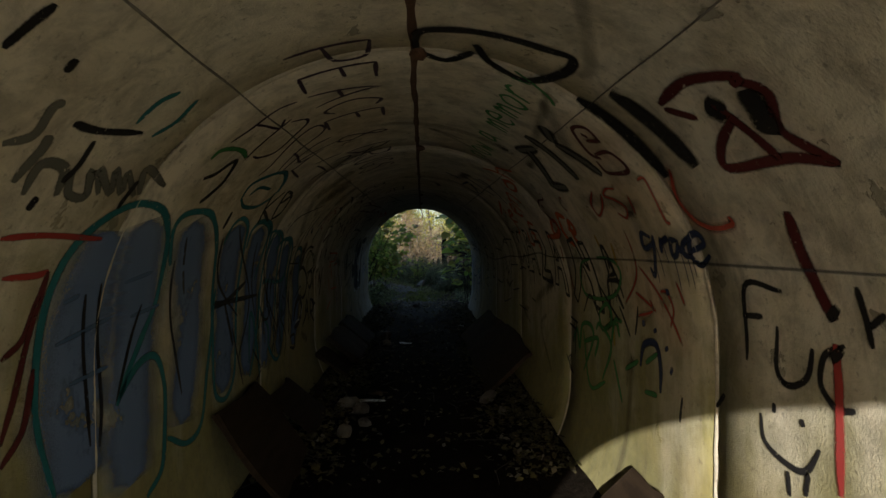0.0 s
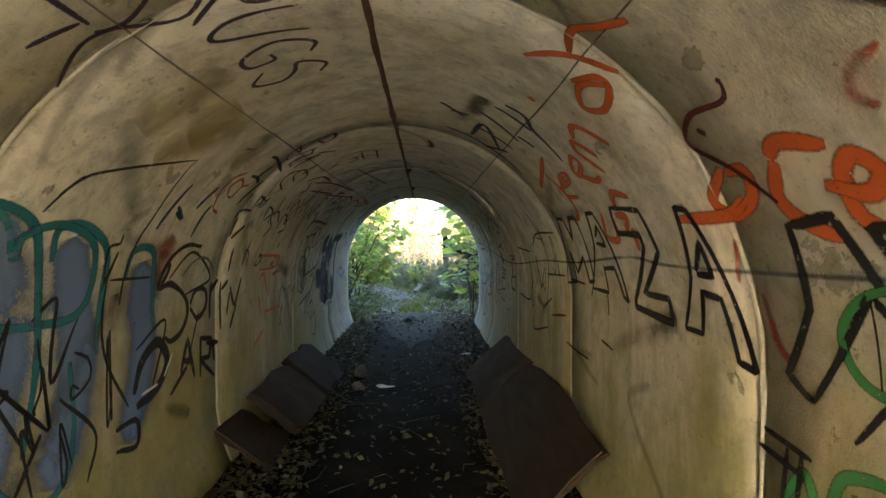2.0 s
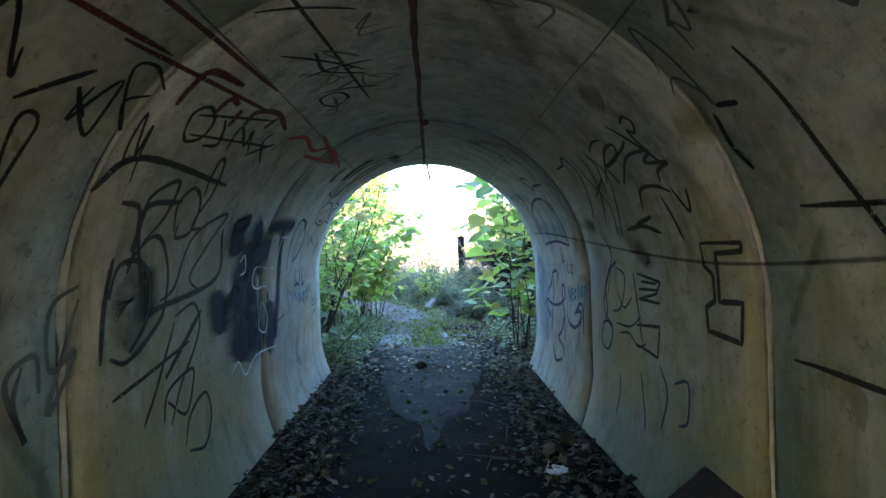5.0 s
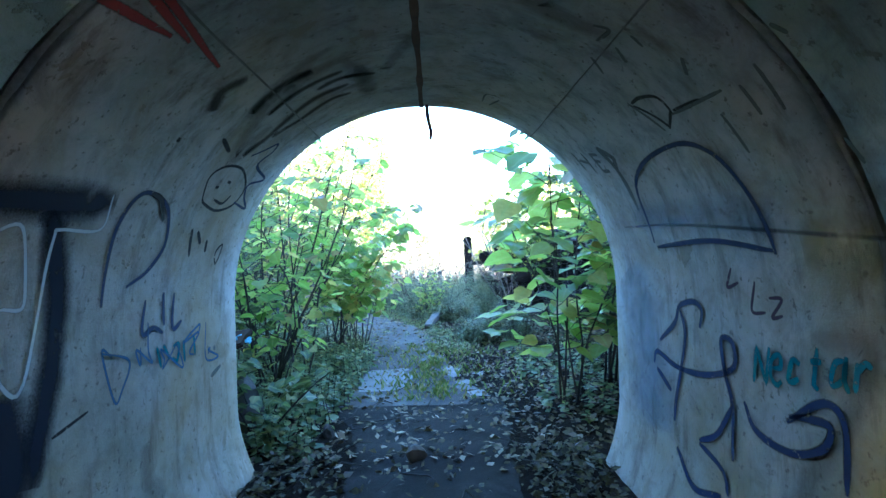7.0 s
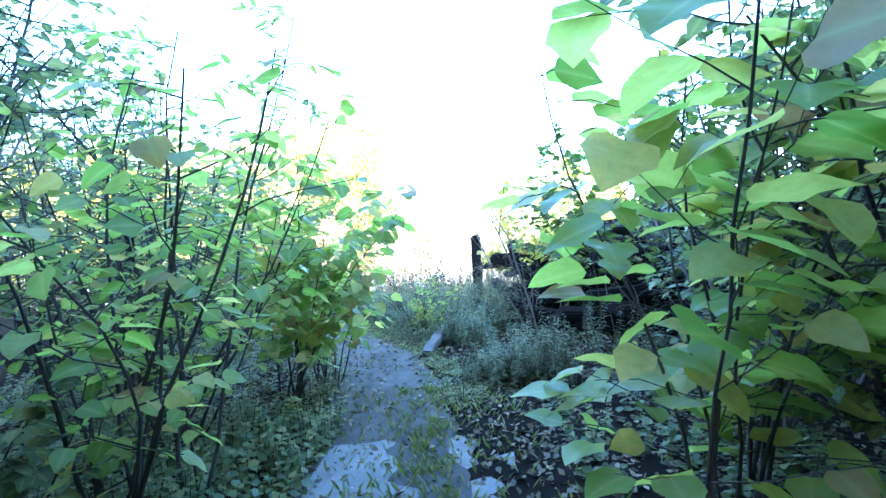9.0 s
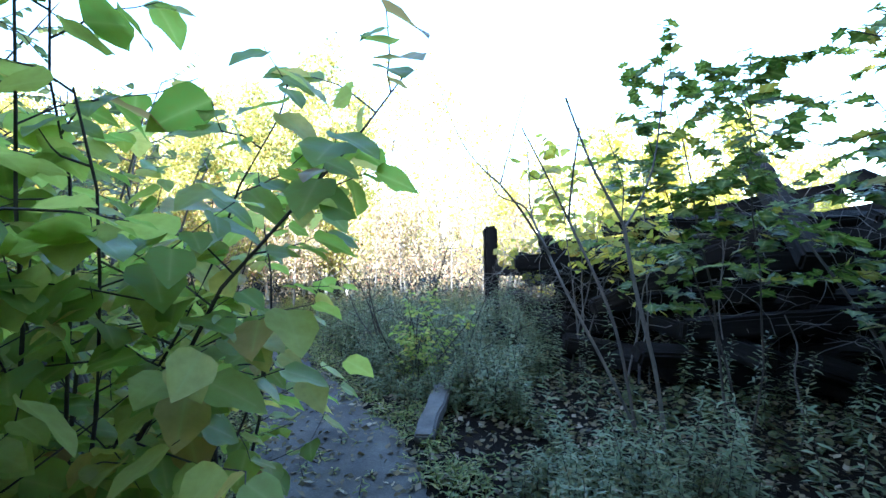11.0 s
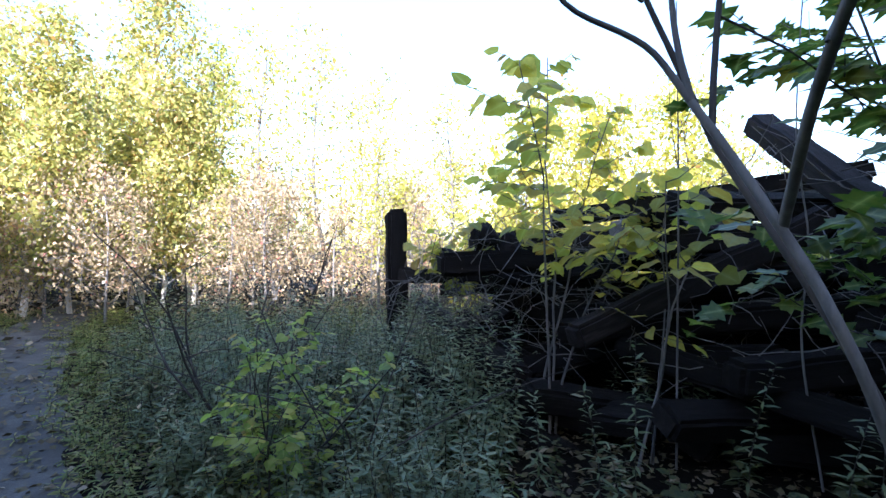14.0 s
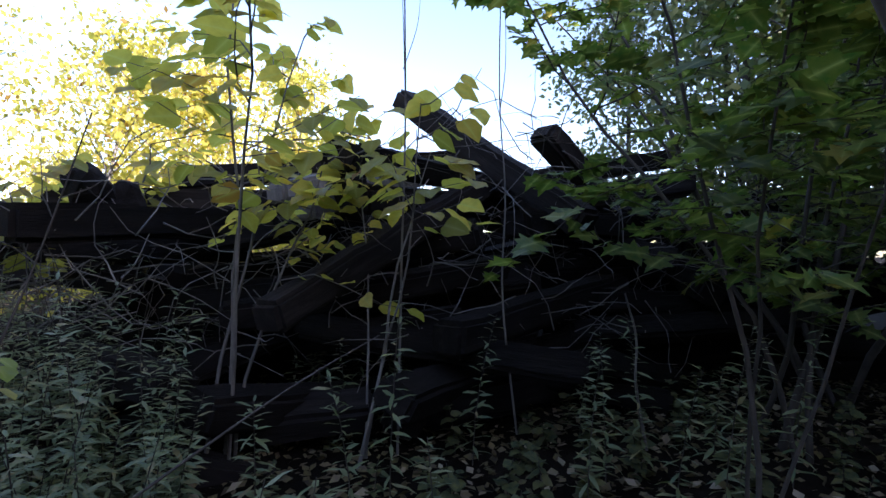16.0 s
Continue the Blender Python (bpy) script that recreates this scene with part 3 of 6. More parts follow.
# left wall, from the entrance on
veil([(0.42, [(1.74, -1.25), (1.73, -1.55), (1.69, -1.8), (1.71, -2.11)]), (0.4, [(1.93, -1.2), (2.04, -1.59), (2.01, -1.9), (2.01, -2.25)]), (0.34, [(2.29, -1.19), (2.51, -1.64), (2.42, -2.16)])], BLUEHAZE, "blue-grey paint fill of a bubble-letter graffito")
veil([(0.4, [(2.83, -1.19), (2.96, -1.59), (2.92, -2.16)]), (0.36, [(3.22, -1.19), (3.4, -1.65), (3.29, -2.16)]), (0.34, [(3.64, -1.24), (3.82, -1.65), (3.64, -2.2)]), (0.3, [(4.04, -1.31), (4.17, -1.77), (4.02, -2.19)]), (0.3, [(4.54, -1.42), (4.6, -1.83), (4.47, -2.21)])], BLUEHAZE, "blue-grey paint fill of narrow bubble letters")
tag([[(1.6, -2.09), (1.53, -1.84), (1.53, -1.62), (1.54, -1.45), (1.58, -1.31), (1.68, -1.2), (1.82, -1.14), (2.01, -1.17), (2.15, -1.32), (2.18, -1.54), (2.09, -1.69), (1.99, -1.81), (1.92, -1.91)], [(1.94, -1.88), (2.07, -1.79), (2.2, -1.79), (2.27, -1.93), (2.27, -2.13), (2.24, -2.29), (2.12, -2.35)], [(2.23, -1.4), (2.14, -1.22), (2.22, -1.15), (2.45, -1.16), (2.69, -1.36), (2.78, -1.71), (2.71, -1.99), (2.64, -2.23), (2.48, -2.27), (2.29, -2.17)]], 0.038, TEAL, "teal outline of a tall bubble letter")
tag([[(2.74, -1.31), (2.76, -1.19), (2.85, -1.15), (3.01, -1.22), (3.13, -1.47), (3.13, -1.76), (3.1, -2.09), (2.98, -2.2), (2.85, -2.17), (2.8, -2.07), (2.79, -1.85), (2.8, -1.56)], [(3.12, -1.34), (3.09, -1.21), (3.21, -1.15), (3.42, -1.18), (3.56, -1.35), (3.58, -1.68), (3.48, -2.01), (3.37, -2.19)], [(3.6, -1.35), (3.58, -1.24), (3.71, -1.22), (3.88, -1.32), (3.97, -1.67), (3.9, -2.03)], [(3.97, -1.4), (3.96, -1.28), (4.11, -1.28), (4.27, -1.41), (4.27, -1.78)], [(4.42, -1.49), (4.44, -1.37), (4.61, -1.4), (4.7, -1.76)]], 0.036, TEAL, "teal outlines of narrow bubble letters")
tag([[(2.85, -0.83), (2.91, -0.81), (3.03, -0.86), (3.09, -0.94)], [(3.43, -1.56), (3.48, -1.37), (3.43, -1.22), (3.27, -1.16), (3.1, -1.16)], [(3.47, -1.24), (3.58, -1.21), (3.73, -1.26), (3.81, -1.38), (3.82, -1.31), (3.97, -1.27), (4.16, -1.34), (4.21, -1.51), (4.13, -1.61), (3.91, -1.61), (3.65, -1.59), (3.56, -1.68), (3.62, -1.8), (3.77, -1.93), (3.79, -2.08), (3.95, -2.21), (4.08, -2.19), (4.14, -2.02), (4.12, -1.77)], [(3.36, -2.1), (3.38, -1.81), (3.44, -1.81), (3.53, -2.04), (3.58, -2.25)]], 0.034, TEAL, "teal loops of a bubble letter")
tag([[(2.76, -1.65), (2.96, -1.65), (3.27, -1.56)], [(2.76, -1.64), (2.93, -1.65), (3.52, -1.67)], [(2.95, -1.65), (3.02, -1.79), (3.08, -1.92)]], 0.032, BLACK, "black slashes over the bubble letters")
tag([[(3.61, -1.69), (3.66, -1.57), (3.79, -1.84), (3.65, -1.87)], [(3.55, -1.91), (3.65, -1.81), (3.68, -2)], [(3.78, -1.52), (3.75, -1.71), (3.9, -1.99)], [(3.93, -1.6), (4.04, -1.54), (4.03, -1.82), (4.16, -1.62)], [(3.43, -2.02), (3.6, -2.19), (3.51, -2.25)], [(3.86, -2.15), (3.98, -1.98)], [(4.3, -1.49), (4.32, -1.79), (4.48, -2.05)], [(4.07, -1.89), (4.26, -2.08), (4.21, -2.25)], [(4.54, -1.82), (4.8, -1.73), (4.66, -2.05)], [(4.8, -1.52), (5, -1.39), (5.29, -1.55), (5, -1.62)], [(5.17, -1.73), (5.01, -2.03)]], 0.018, BLACK, "black scrawls over the blue letters")
tag([[(1.71, -1.47), (1.74, -1.7), (1.77, -2)], [(1.78, -1.44), (1.83, -1.84), (1.82, -2.02)], [(2.07, -1.55), (1.92, -1.89)], [(2.26, -1.38), (2.32, -1.64), (2.43, -2.02)], [(2.29, -1.27), (2.43, -1.55)], [(2.7, -1.27), (2.82, -1.52), (3.16, -1.76)], [(2.86, -1.2), (3.36, -1.64), (3.16, -2.04)], [(3.29, -1.3), (3.48, -1.81)], [(3.42, -1.18), (3.73, -1.68), (4.01, -1.98)], [(3.07, -1.82), (3.25, -2.21)]], 0.02, BLACK, "black drips and lines on the blue letters")
tag([[(1.61, -1.49), (1.68, -1.47)], [(1.6, -1.62), (1.89, -1.57)], [(1.67, -1.76), (1.87, -1.75)], [(2, -1.59), (2.21, -1.57)], [(1.92, -1.45), (2.1, -1.42)]], 0.018, BLUE, "pale blue scrawls under the letters")
tag([[(1.16, -1.04), (1.22, -1), (1.21, -0.92), (1.23, -0.9)], [(1.25, -1.13), (1.27, -1.03), (1.26, -0.99)], [(1.3, -1.16), (1.3, -1.07), (1.38, -1.07), (1.41, -1.15)], [(1.41, -1.07), (1.45, -1.14), (1.52, -1.14), (1.48, -1.06), (1.53, -1.14)], [(1.57, -1.13), (1.51, -1.05), (1.62, -1.12), (1.58, -1.04), (1.67, -1.11), (1.64, -1.04), (1.75, -1.12)], [(1.77, -1.11), (1.72, -1.01), (1.89, -1.06)]], 0.032, GREYP, "faded grey spray-painted writing")
tag([[(1, -0.84), (1, -0.79), (1, -0.71)], [(1.3, -0.94), (1.39, -0.94), (1.56, -0.9)], [(1.41, -0.97), (1.42, -1.05), (1.4, -1.11)], [(1.35, -1.16), (1.34, -1.2)], [(1.16, -0.83), (1.15, -0.79)], [(1.72, -1.06), (1.7, -1.17)]], 0.026, BLACK, "short black sprayed dashes")
tag([[(1.3, -1.28), (1.45, -1.27), (1.7, -1.28)], [(1.35, -1.39), (1.46, -1.39), (1.51, -1.38)]], 0.022, REDP, "red sprayed lines")
tag([[(1.51, -1.38), (1.5, -1.51), (1.46, -1.7), (1.4, -1.85)], [(1.4, -1.62), (1.47, -1.57), (1.5, -1.45)], [(1.4, -1.91), (1.48, -1.83), (1.52, -1.67)]], 0.028, MAROON, "dark red sprayed lines")
tag([[(1.5, -0.88), (1.5, -0.79), (1.53, -0.73)], [(1.61, -0.9), (1.65, -0.82), (1.63, -0.72)]], 0.022, TEAL, "faint teal dashes")
word("PEACE & DRUGS", (1.66, -0.43), (4.36, -0.5), (1.67, -0.14), 0.02, PURPLE, "thin dark lettering reading peace and drugs")
tag([[(2.07, -0.8), (2.09, -0.7), (2.07, -0.57), (2.09, -0.49)], [(2.08, -0.68), (2.15, -0.66), (2.27, -0.63), (2.21, -0.58)], [(2.36, -0.81), (2.43, -0.8), (2.52, -0.72), (2.43, -0.55), (2.35, -0.51), (2.28, -0.57)], [(2.32, -0.84), (2.29, -0.67), (2.25, -0.56)], [(2.62, -0.89), (2.63, -0.79), (2.5, -0.53), (2.58, -0.47), (2.67, -0.52), (2.73, -0.66), (2.8, -0.83)], [(2.85, -0.83), (2.83, -0.68), (2.81, -0.57), (2.81, -0.48)], [(2.9, -0.74), (2.93, -0.6), (2.95, -0.47)], [(3.18, -0.67), (3.28, -0.5)], [(3.53, -0.67), (3.65, -0.47), (3.4, -0.29)]], 0.017, PURPLE, "thin purple scrawled writing")
tag([[(2.72, -0.69), (2.81, -0.69), (2.94, -0.71), (2.98, -0.61)], [(2.96, -0.79), (2.98, -0.73), (2.97, -0.56)], [(2.97, -0.78), (3.05, -0.79), (3.18, -0.8)], [(3.25, -0.67), (3.35, -0.66), (3.5, -0.66)], [(3.44, -0.79), (3.48, -0.67)], [(3.6, -0.85), (3.54, -0.71), (3.56, -0.59), (3.48, -0.47), (3.42, -0.49), (3.4, -0.6)]], 0.017, PURPLE, "purple scrawled letters on the vault")
tag([[(2.05, -0.9), (2.06, -0.85), (2.13, -0.82), (2.23, -0.81), (2.31, -0.83)]], 0.03, GREENP, "dark green sprayed arc")
tag([[(2.12, -0.99), (2.19, -0.95), (2.24, -0.87), (2.28, -0.89), (2.31, -0.98), (2.27, -1.06), (2.23, -1.1)], [(2.64, -1.12), (2.64, -1.22)], [(2.64, -1.15), (2.65, -1.2)]], 0.032, BLACK, "black sprayed angle")
tag([[(2.64, -1.04), (2.63, -0.95), (2.74, -0.87), (2.9, -0.81), (3.04, -0.86), (3.06, -0.97), (2.94, -1.06), (2.75, -1.08), (2.64, -1.04)], [(2.71, -1.01), (2.77, -0.95), (2.93, -0.94)]], 0.027, TEAL, "teal sprayed oval")
word("KB", (3.11, -1.18), (3.52, -1.1), (3.03, -0.96), 0.028, BLACK, "bold black letters KB")
veil([(0.22, [(4.03, -0.88), (4.08, -0.71), (4.02, -0.52)]), (0.2, [(4.21, -0.96), (4.39, -0.83), (4.59, -0.69)])], YELP, "faint yellow overspray")
veil([(0.3, [(4.31, -0.84), (4.36, -0.72), (4.38, -0.6)]), (0.2, [(4.84, -0.89), (4.9, -0.75), (4.8, -0.64)])], YELP, "faded yellow overspray on the vault")
tag([[(3.85, -1.23), (3.93, -1.11), (4.05, -1.05), (4.51, -0.91)], [(4.5, -0.92), (4.48, -1.18), (4.43, -1.34), (4.41, -1.51), (4.41, -1.6)], [(3.88, -1.17), (3.94, -1.09)], [(4.32, -1.49), (4.62, -1.5)]], 0.014, BLACK, "thin black sprayed angle")
tag([[(4.54, -1.27), (4.63, -1.03)], [(4.81, -1.15), (4.9, -1.01)], [(4.64, -1.18), (4.72, -1.21), (4.63, -1.15)], [(4.9, -1.31), (4.93, -1.17), (4.96, -1.12)]], 0.028, NAVY, "dark blue sprayed marks")
veil([(0.14, [(4.65, -1.6), (4.69, -1.41), (4.73, -1.3)])], REDHAZE, "faded red overspray")
tag([[(5.07, -1.36), (4.91, -1.35), (4.79, -1.4), (4.72, -1.5), (4.72, -1.56), (4.83, -1.55), (4.99, -1.63), (5.03, -1.72), (4.96, -1.81), (4.85, -1.84), (4.79, -1.81)], [(4.73, -1.55), (4.77, -1.49), (4.78, -1.44)], [(5.06, -1.68), (5.12, -1.61), (5.24, -1.62), (5.26, -1.71), (5.15, -1.77), (5.06, -1.7)], [(5.31, -1.8), (5.32, -1.58)], [(5.32, -1.63), (5.41, -1.57)], [(5.47, -1.89), (5.46, -1.59)], [(5.48, -1.64), (5.58, -1.59)], [(5.62, -1.63), (5.71, -1.76), (5.82, -1.59)], [(5.74, -1.76), (5.62, -1.91)]], 0.034, BLACK, "black spray-painted word sorry")
tag([[(4.93, -1.52), (5.04, -1.44), (5.18, -1.43), (5.32, -1.5)]], 0.015, GREYP, "thin grey arc")
tag([[(4.95, -2.03), (5.03, -1.86), (5.11, -2.09)], [(4.98, -1.97), (5.09, -2)], [(5.18, -2.11), (5.19, -1.89), (5.33, -1.92), (5.3, -2.02), (5.18, -2.01), (5.37, -2.15)], [(5.26, -1.93), (5.43, -1.96)], [(5.35, -1.94), (5.37, -2.06)]], 0.034, BLACK, "black spray-painted word art", smooth=False)
tag([[(4.52, -2.01), (4.59, -1.88), (4.73, -1.82), (4.81, -1.93), (4.71, -2.04), (4.54, -2.07)]], 0.055, BLACK, "black sprayed blot")
tag([[(4.39, -2.21), (4.54, -2.24), (4.54, -2.13), (4.39, -2.12)], [(4.84, -2.11), (5.02, -2.01)]], 0.028, BLACK, "black sprayed curl")
tag([[(4.58, -2.03), (4.72, -2.02)], [(4.78, -2), (4.87, -1.9)]], 0.016, WHITEP, "white sprayed streaks")
tag([[(4.99, -1.14), (4.95, -1.03), (4.98, -0.94), (5.07, -0.88)], [(5, -1.14), (5.07, -1.16)], [(5.07, -1.05), (5.02, -0.99), (5.08, -0.93), (5.15, -0.97), (5.12, -1.05), (5.07, -1.05)], [(5.16, -0.97), (5.23, -0.95)]], 0.018, REDP, "red sprayed letters")
tag([[(5.41, -1.3), (5.4, -1.17)], [(5.44, -1.31), (5.59, -1.22)], [(5.56, -1.53), (5.55, -1.38)], [(5.57, -1.81), (5.62, -1.67)]], 0.034, MAROON, "dark red sprayed marks")
tag([[(5.16, -0.89), (5.25, -0.89), (5.33, -0.92)], [(5.25, -0.9), (5.29, -0.78)], [(5.15, -0.73), (5.25, -0.73), (5.49, -0.79)], [(5.26, -1.09), (5.38, -0.89)]], 0.026, BLACK, "black capital letters on the vault")
tag([[(5.29, -0.61), (5.33, -0.45), (5.34, -0.37), (5.44, -0.39), (5.45, -0.46), (5.35, -0.48)], [(5.42, -0.65), (5.49, -0.51)], [(5.49, -0.68), (5.56, -0.56)], [(5.47, -0.53), (5.56, -0.58)], [(5.6, -0.73), (5.65, -0.57)], [(5.54, -0.67), (5.7, -0.54)], [(5.63, -0.54), (5.79, -0.44)]], 0.02, BLACK, "black scrawled word on the vault")
tag([[(5.35, -1.18), (5.39, -1.12), (5.55, -1.11)], [(5.54, -1.08), (5.56, -1), (5.63, -1.03), (5.58, -1.08)], [(5.69, -1.08), (5.72, -0.99)], [(5.86, -1.16), (5.85, -1.06), (5.98, -1.1), (5.89, -1.17)], [(6.13, -1.21), (6.01, -1.13), (6.11, -1.08), (6.24, -1.17)], [(6.28, -1.23), (6.32, -1.09), (6.52, -1.21), (6.37, -1.26)], [(6.04, -1.3), (6.15, -1.21)], [(6.34, -1.05), (6.45, -0.92)], [(6.55, -1.02), (6.65, -0.92)], [(6.83, -1.07), (6.99, -0.92)]], 0.02, BLACK, "tangle of black writing")
tag([[(5.81, -0.91), (5.67, -0.86), (5.67, -0.77), (5.81, -0.7)], [(5.88, -0.82), (5.76, -0.77), (5.81, -0.7), (5.99, -0.73), (5.99, -0.81)], [(5.87, -0.67), (5.9, -0.61)], [(6.13, -0.77), (6.34, -0.67), (6.68, -0.67)], [(6.34, -0.75), (6.84, -0.67), (7.81, -0.62)], [(6.45, -0.83), (7.17, -0.77)], [(6.98, -0.81), (7.96, -0.71)]], 0.02, MAROON, "dark red scrawled writing on the vault")
tag([[(6.04, -0.37), (6.16, -0.15)], [(6.21, -0.39), (6.37, -0.15)], [(6.11, -0.3), (6.41, -0.32)], [(6.14, -0.19), (6.51, -0.21)], [(6.69, -0.41), (6.75, -0.24)], [(6.95, -0.49), (6.84, -0.36), (7.11, -0.2)], [(7.22, -0.5), (7.41, -0.19)], [(7.55, -0.52), (7.97, -0.24)], [(6.75, -0.42), (8.39, -0.27)], [(7.52, -0.89), (8.05, -0.73)], [(7.56, -0.97), (8.25, -0.85)]], 0.016, BLACK, "black writing across the crown")
tag([[(6.08, -1.45), (6.31, -1.45), (6.66, -1.47), (6.58, -1.55), (6.18, -1.56)], [(6.2, -1.64), (6.31, -1.6), (6.46, -1.79)], [(6.2, -1.76), (6.26, -1.94)], [(6.52, -1.61), (6.76, -1.6)], [(6.35, -1.9), (6.77, -1.91)], [(6.08, -2.12), (6.32, -2.04)]], 0.022, ORANGE, "rust-orange scrawl")
tag([[(7.23, -1.26), (7.41, -1.11), (8.11, -1.12)], [(7.64, -1.57), (7.55, -1.3), (7.79, -1.24)], [(7.68, -1.71), (8.34, -1.6), (8.3, -1.34)], [(7.82, -2), (8.17, -1.75)], [(8.56, -2), (8.87, -1.57)], [(9.04, -2.17), (9.21, -1.71)], [(7.45, -1.48), (7.4, -1.85)]], 0.03, BLACK, "black writing low on the wall")
tag([[(7.52, -0.97), (7.49, -0.89), (7.55, -0.84), (7.64, -0.88), (7.65, -0.96), (7.57, -1), (7.52, -0.97)], [(7.69, -0.99), (7.79, -0.96), (7.75, -0.89), (7.7, -0.85)], [(7.89, -0.97), (7.86, -0.84), (8.01, -0.91), (7.97, -0.83), (8.09, -0.93)], [(8.3, -0.95), (8.15, -0.85), (8.16, -0.78)], [(8.08, -0.95), (8.28, -0.82)]], 0.02, BLACK, "black sprayed letters")
tag([[(7.37, -0.9), (7.36, -0.82), (7.38, -0.73), (7.59, -0.7)], [(7.6, -0.85), (7.61, -0.77), (7.69, -0.77)], [(7.76, -0.87), (7.74, -0.78)], [(7.86, -0.83), (7.85, -0.75), (8.01, -0.69), (8.23, -0.73)], [(8.03, -0.79), (8.05, -0.71)]], 0.034, MAROON, "dark red sprayed lettering")
tag([[(8.35, -0.76), (8.52, -0.69), (8.8, -0.72), (9.02, -0.63), (9.57, -0.69)], [(8.75, -0.78), (9.3, -0.71)], [(8.69, -0.61), (9.37, -0.69)]], 0.03, REDP, "smeared red letters")
tag([[(7.83, -0.49), (7.88, -0.19)], [(7.65, -0.4), (7.86, -0.4), (8.02, -0.24)], [(7.91, -0.33), (7.91, -0.27)], [(8.08, -0.46), (8.23, -0.2)], [(8.22, -0.5), (8.13, -0.49), (8.15, -0.4), (8.27, -0.37), (8.32, -0.45), (8.22, -0.5)], [(8.11, -0.4), (8.06, -0.29)]], 0.018, BLACK, "black letters on the vault")
tag([[(7.4, -1.28), (7.52, -1.3), (7.56, -1.46), (7.54, -1.54)], [(7.54, -1.46), (7.56, -1.33), (7.56, -1.24), (7.68, -1.16), (7.72, -1.2), (7.7, -1.32), (7.6, -1.43)], [(7.81, -1.37), (7.77, -1.25), (7.84, -1.17), (7.95, -1.23), (7.96, -1.36), (7.84, -1.4), (7.83, -1.34)], [(7.95, -1.2), (7.91, -1.02), (7.97, -1.03), (8.02, -1.17), (7.95, -1.34), (8.04, -1.35)], [(7.53, -1.51), (7.66, -1.4), (7.76, -1.43), (7.84, -1.56), (7.82, -1.71), (7.71, -1.8), (7.55, -1.87), (7.45, -1.84)], [(7.45, -1.63), (7.49, -1.51), (7.62, -1.5), (7.71, -1.59), (7.69, -1.73), (7.57, -1.84)]], 0.022, BLACK, "large looping black sprayed letters")
tag([[(7.79, -1.67), (7.91, -1.61), (8.01, -1.38), (8.29, -1.26), (8.16, -1.44), (8.04, -1.58), (8.13, -1.65)], [(7.46, -1.99), (7.63, -1.96), (8.04, -1.88)], [(7.65, -2.15), (7.75, -2.02), (7.91, -1.77)], [(7.91, -1.75), (8.09, -1.71), (8.15, -1.81), (8.08, -1.93), (7.95, -2.06), (7.86, -2.21)], [(7.8, -2.18), (7.84, -2.06), (8.04, -2.01), (8.07, -2.06), (7.99, -2.2), (7.83, -2.1)], [(7.98, -2.35), (8.03, -2.22), (8.19, -2.16), (8.25, -2.3), (8.16, -2.41), (8.01, -2.38)]], 0.019, BLACK, "black loops and slashes")
veil([(0.3, [(7.54, -1.54), (7.64, -1.65), (7.55, -1.83)]), (0.18, [(7.67, -1.52), (7.71, -1.73)])], GREYHAZE, "brownish grey fill of a looping letter")
veil([(0.26, [(8.5, -1.27), (8.57, -1.49)]), (0.12, [(8.43, -1.33), (8.64, -1.27)]), (0.3, [(8.87, -1.28), (8.74, -1.5), (8.62, -1.71)]), (0.3, [(9.16, -1.44), (8.9, -1.5), (8.84, -1.67)]), (0.4, [(8.84, -1.67), (8.87, -1.92), (9.04, -2.1)]), (0.22, [(9.22, -1.81), (9.26, -2.02), (9.15, -2.14)]), (0.13, [(9, -1.3), (9.59, -1.26)]), (0.12, [(9.34, -1.3), (9.44, -1.63), (9.33, -2.09)]), (0.5, [(8.62, -1.64), (8.71, -1.84), (8.66, -2.12)]), (0.28, [(8.38, -1.67), (8.38, -1.91)])], DARKFILL, "slate-blue filled block letters")
tag([[(9.14, -1.39), (9.25, -1.36), (9.31, -1.57), (9.23, -1.58)], [(9.19, -1.59), (8.94, -1.57), (8.89, -1.67), (8.97, -1.71), (9.17, -1.71), (9.29, -1.82), (9.36, -1.63), (9.37, -1.39), (9.38, -1.36), (9.56, -1.35), (9.56, -1.23)], [(9.01, -1.89), (8.99, -1.97), (9.11, -2.01), (9.16, -1.9), (9.06, -1.81), (9.01, -1.89)], [(8.53, -2.15), (8.63, -2.11), (8.74, -2.21), (8.94, -2.13), (9.35, -2.15)], [(8.65, -1.53), (8.71, -1.49), (8.75, -1.58), (8.67, -1.61)]], 0.014, WHITEP, "white outlines of block letters")
tag([[(9.06, -1.53), (9.07, -1.88)], [(9.41, -1.98), (9.57, -1.95)]], 0.012, BLACK, "thin black vertical stroke")
tag([[(9.64, -1.62), (9.64, -1.49), (9.64, -1.34), (9.68, -1.23), (9.76, -1.2), (9.91, -1.25), (9.98, -1.39), (9.9, -1.5), (9.77, -1.56)]], 0.022, NAVY, "dark blue sprayed arch")
tag([[(9.91, -1.62), (9.89, -1.75), (9.97, -1.74), (10.04, -1.77)], [(10.04, -1.6), (10.05, -1.74)], [(10.13, -1.61), (10.12, -1.76), (10.2, -1.74)]], 0.024, NAVY, "dark blue handwriting")
tag([[(9.99, -1.82), (10.02, -1.91)], [(10.04, -1.82), (10.09, -1.89)], [(10.12, -1.84), (10.17, -1.84), (10.15, -1.91), (10.11, -1.89)], [(10.21, -1.83), (10.22, -1.93)], [(10.31, -1.82), (10.32, -1.92)]], 0.022, TEAL, "faint teal letters")
